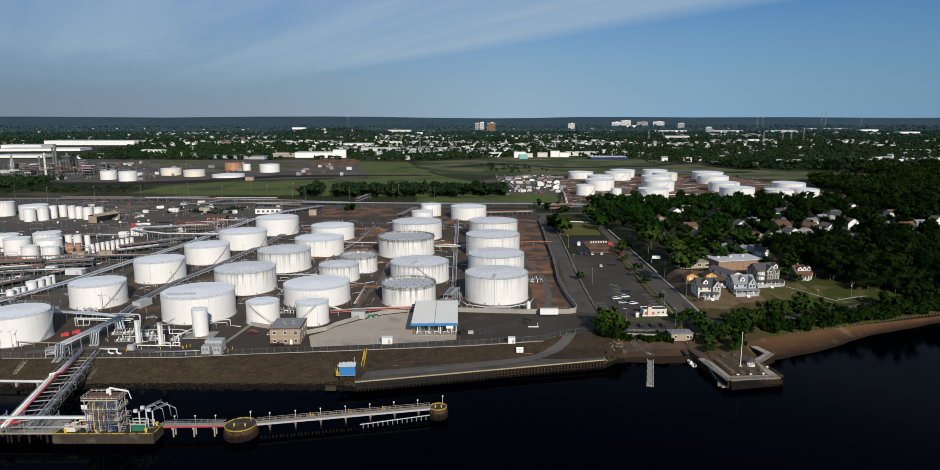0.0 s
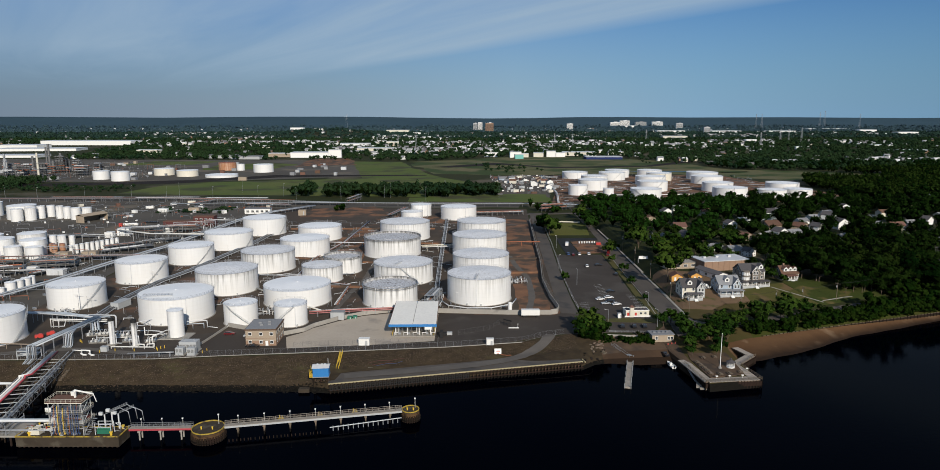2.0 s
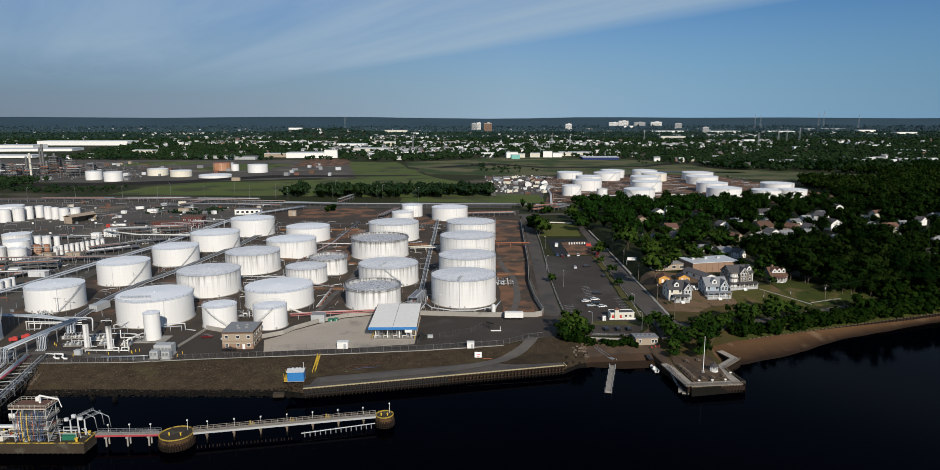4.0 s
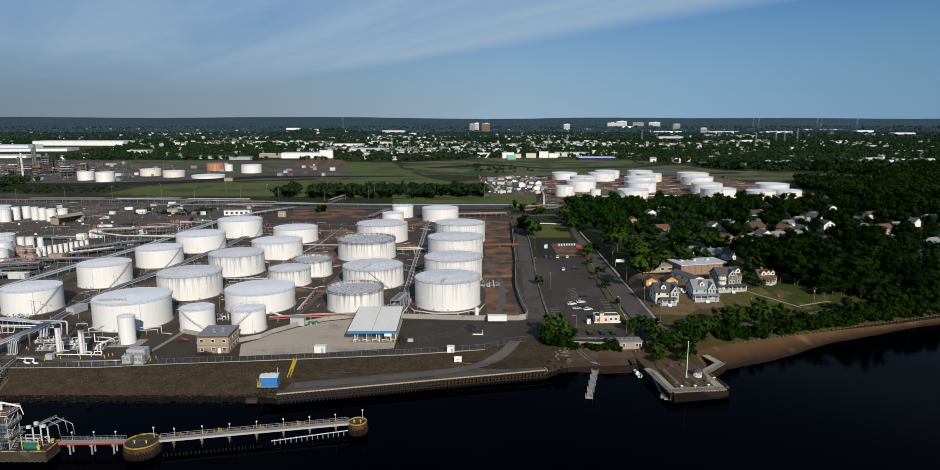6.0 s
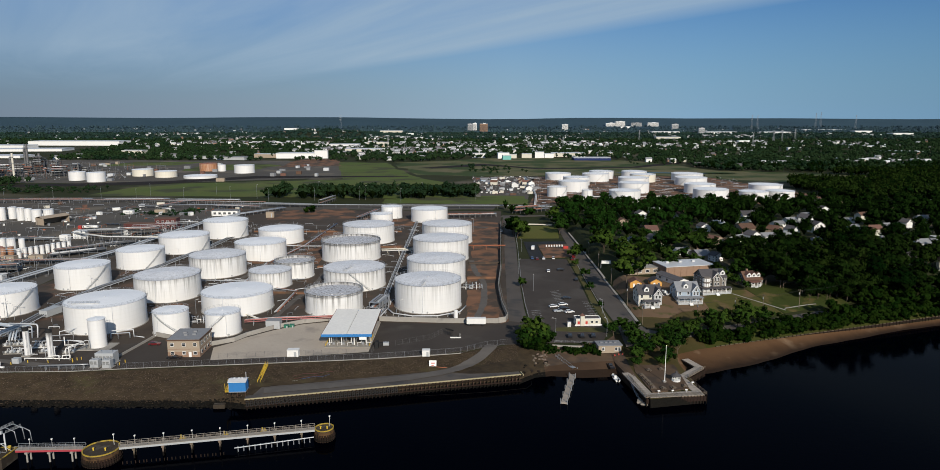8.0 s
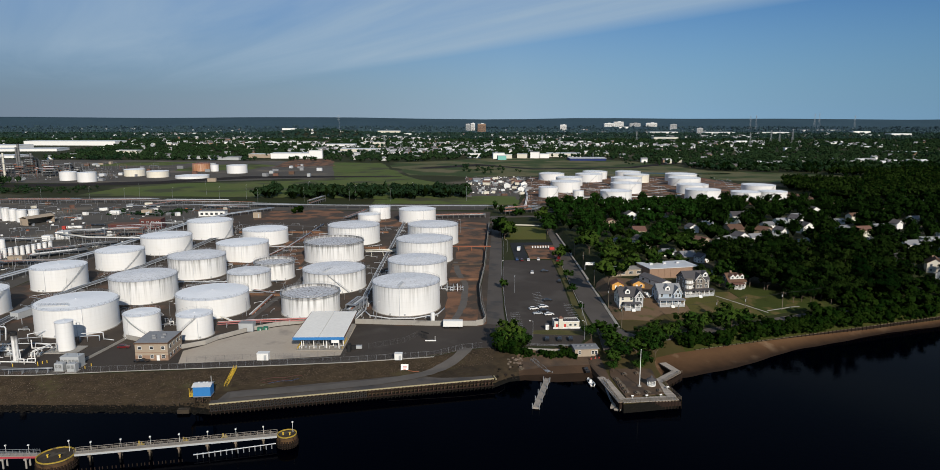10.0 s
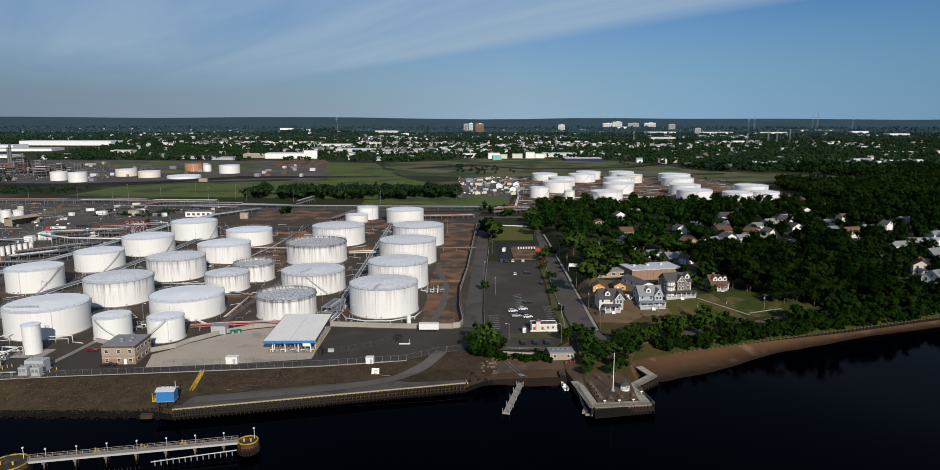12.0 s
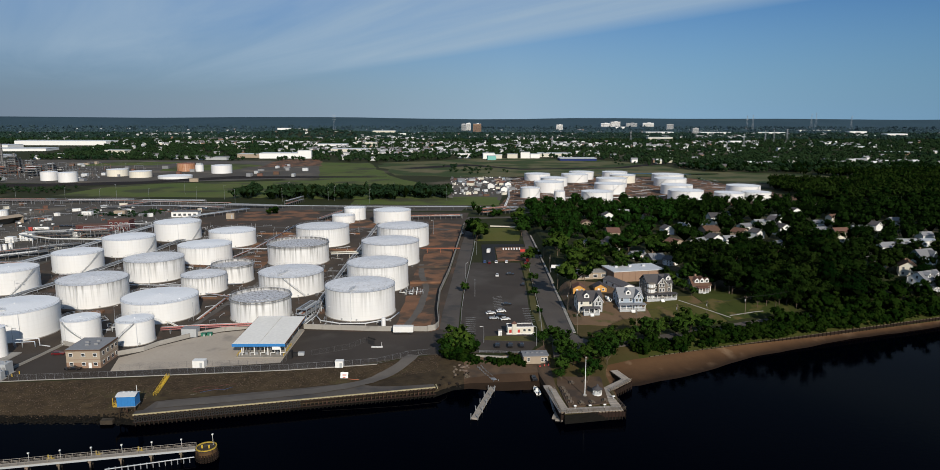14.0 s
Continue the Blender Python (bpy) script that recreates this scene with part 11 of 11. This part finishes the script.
def town(name, sel, wall_mat, roof_mat, label):
    n = sel.sum()
    c, s = np.cos(ht[sel]), np.sin(ht[sel])

    def put(u, v, z):
        return np.stack([hx[sel] + u * c - v * s, hy[sel] + u * s + v * c, hz[sel] + z], 1)

    w, d, h = hw[sel] / 2, hd[sel] / 2, hh[sel]
    r = h + d * 0.75
    walls = np.stack([put(-w, -d, -1 + 0 * h), put(w, -d, -1 + 0 * h), put(w, d, -1 + 0 * h), put(-w, d, -1 + 0 * h), put(-w, -d, h), put(w, -d, h), put(w, d, h), put(-w, d, h), put(-w, 0 * d, r), put(w, 0 * d, r)], 1).reshape(-1, 3)
    quads = np.array([(0, 1, 5, 4), (1, 2, 6, 5), (2, 3, 7, 6), (3, 0, 4, 7), (4, 8, 7, 7), (5, 6, 9, 9)])
    tri_ = [(4, 7, 8), (5, 9, 6)]
    ob = grid_mesh(name, walls, (quads[:4][None] + np.arange(n)[:, None, None] * 10).reshape(-1, 4), wall_mat)
    tagged(ob, label, "houses", kind="stuff")
    ends = grid_mesh("gable_wall", walls, (np.array(tri_)[None] + np.arange(n)[:, None, None] * 10).reshape(-1, 3), wall_mat)
    ends.parent = ob
    o = 0.6
    rv = np.stack([put(-w - o, -d - o, h - 0.4), put(w + o, -d - o, h - 0.4), put(w + o, 0 * d, r + 0.15), put(-w - o, 0 * d, r + 0.15), put(w + o, d + o, h - 0.4), put(-w - o, d + o, h - 0.4)], 1).reshape(-1, 3)
    rf = np.array([(0, 1, 2, 3), (3, 2, 4, 5)])
    rob = grid_mesh("roof", rv, (rf[None] + np.arange(n)[:, None, None] * 6).reshape(-1, 4), roof_mat)
    rob.parent = ob


kind_ = rnd.rand(hn)
town("distant_town", kind_ < 0.55, M_TRIM, M_SHINGLEGR, "distant town of white houses with grey roofs")
town("distant_town", (kind_ >= 0.55) & (kind_ < 0.8), M_SIDECREAM, M_METALROOF, "distant town of cream houses with pale roofs")
town("distant_town", kind_ >= 0.8, M_BRICK, M_SHINGLE, "distant town of brick houses with dark roofs")

x, y, rnd = scatter(20500, 1150, 4480, 31, 1.2)
keep = ~in_open(x, y)
dens = np.zeros(len(x))
for cx, cy in CENTRES:
    dens += np.exp(-((x - cx) / (90 * cy / 2000)) ** 2 - ((y - cy) / (75 * cy / 2000)) ** 2)
keep &= rnd.rand(len(x)) > np.clip(dens * 0.4, 0, 0.6)
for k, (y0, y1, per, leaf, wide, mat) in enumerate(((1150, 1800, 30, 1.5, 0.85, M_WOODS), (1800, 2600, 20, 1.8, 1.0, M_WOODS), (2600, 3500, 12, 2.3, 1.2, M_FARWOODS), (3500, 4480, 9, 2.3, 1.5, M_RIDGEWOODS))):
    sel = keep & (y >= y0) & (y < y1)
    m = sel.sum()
    woods("distant_woods", x[sel], y[sel], rnd.uniform(8, 13.5, m), rnd.uniform(10, 17, m) * wide, per, leaf, 32 + k, "dark green distant woods reaching the horizon, haze painted into the farther ones", mat)


bx, by = np.random.RandomState(71).uniform(-720, -585, 150), np.random.RandomState(72).uniform(868, 985, 150)
woods("refinery_thicket", bx, by, np.random.RandomState(73).uniform(7, 13, 150), np.random.RandomState(74).uniform(8, 13, 150), 60, 1.0, 75, "dense dark green thicket before the refinery")


# loose pipework and clutter too small to tell apart
def clutter(name, n, area, seed, mat, label, kinds, lo=0.3, hi=3.0, long=10.0):
    """Short pipes on stubs, boxes and drums strewn over a yard, clear of the tanks."""
    r = random.Random(seed)
    bm = bmesh.new()
    made = 0
    while made < n:
        x, y = r.uniform(area[0], area[1]), r.uniform(area[2], area[3])
        if any((x - a) ** 2 + (y - b) ** 2 < (q + 3) ** 2 for a, b, q in TANKS) or y < 262 + (x + 185) * 0.06 or (-100 < x < 54 and y < 322):
            continue
        made += 1
        k = r.choice(kinds)
        if k == "pipe":
            a = r.choice((0.05, 1.6, 0.6, -0.5)) + r.uniform(-0.08, 0.08)
            u = r.uniform(0.3, 1) * long / 2
            z, rad = r.uniform(lo, hi), r.uniform(0.07, 0.2)
            p, q = (x - math.cos(a) * u, y - math.sin(a) * u), (x + math.cos(a) * u, y + math.sin(a) * u)
            if any((e[0] - t_[0]) ** 2 + (e[1] - t_[1]) ** 2 < (t_[2] + 0.6) ** 2 for e in (p, q) for t_ in TANKS):
                continue
            tube(bm, (*p, z), (*q, z), rad, 5)
            for e in (p, q):
                tube(bm, (*e, 0), (*e, z), rad * 0.8, 4)
        elif k == "post":
            tube(bm, (x, y, 0), (x, y, r.uniform(lo, hi) + 2), 0.08, 4)
        elif k == "drum":
            h_ = r.uniform(0.6, 1.8)
            tube(bm, (x, y, 0), (x, y, h_), r.uniform(0.3, 0.8), 8)
        else:
            h_ = r.uniform(0.4, 1.7)
            box(bm, (x, y, h_ / 2), (r.uniform(0.6, 3.2), r.uniform(0.5, 1.8), h_), r.uniform(0, 180))
    tagged(part(name, bm, mat), label, "pipework", kind="stuff")


for i, (m, lab) in enumerate(((M_PIPE, "pale loose pipework between the tanks"), (M_PIPEDARK, "dark loose pipework between the tanks"), (M_STEEL, "grey steel stubs and pipes between tanks"))):
    clutter("yard_pipework", 150, (-185, 32, 300, 600), 300 + i, m, lab, ("pipe", "pipe", "post", "box", "drum") if i == 1 else ("pipe", "pipe", "pipe", "post"), 0.3, 1.3, 9)
for i, (m, lab) in enumerate(((M_STEEL, "grey pipework in the crowded rear yard"), (M_PIPEDARK, "dark pipework in the crowded rear yard"), (M_PIPERUST, "rusty pipework in the crowded rear yard"), (M_TRIM, "white boxes in the crowded rear yard"))):
    clutter("yard_pipework", 260 if i < 2 else 70, (-420, -195, 290, 735), 310 + i, m, lab, ("pipe", "pipe", "box", "post") if i != 3 else ("box",), 0.5, 4.5, 16)
for i, (m, lab) in enumerate(((M_PIPEDARK, "dark process pipework of the refinery"), (M_STEEL, "grey process pipework of the refinery"), (M_PIPERUST, "rusty process pipework of the refinery"))):
    clutter("refinery_pipework", 260 if i < 2 else 25, (-820, -480, 1010, 1230), 320 + i, m, lab, ("pipe", "box", "post", "drum"), 1, 12, 24)
for i, (m, lab) in enumerate(((M_PIPEDARK, "dark scrap and vehicles in a yard"), (M_TRIM, "white vehicles in a cluttered yard"), (M_MAROON, "red-brown scrap in a cluttered yard"))):
    clutter("yard_scrap", (190, 90, 80)[i], (40, 125, 825, 1060), 330 + i, m, lab, ("box", "box", "drum"), 0.3, 3.0, 8)
for i, (m, lab) in enumerate(((M_PIPE, "pale pipework between the rear tanks"), (M_PIPEDARK, "dark pipework between the rear tanks"))):
    clutter("farm_pipework", (300, 120)[i], (110, 420, 722, 1050), 340 + i, m, lab, ("pipe", "pipe", "post"), 0.5, 3, 22)
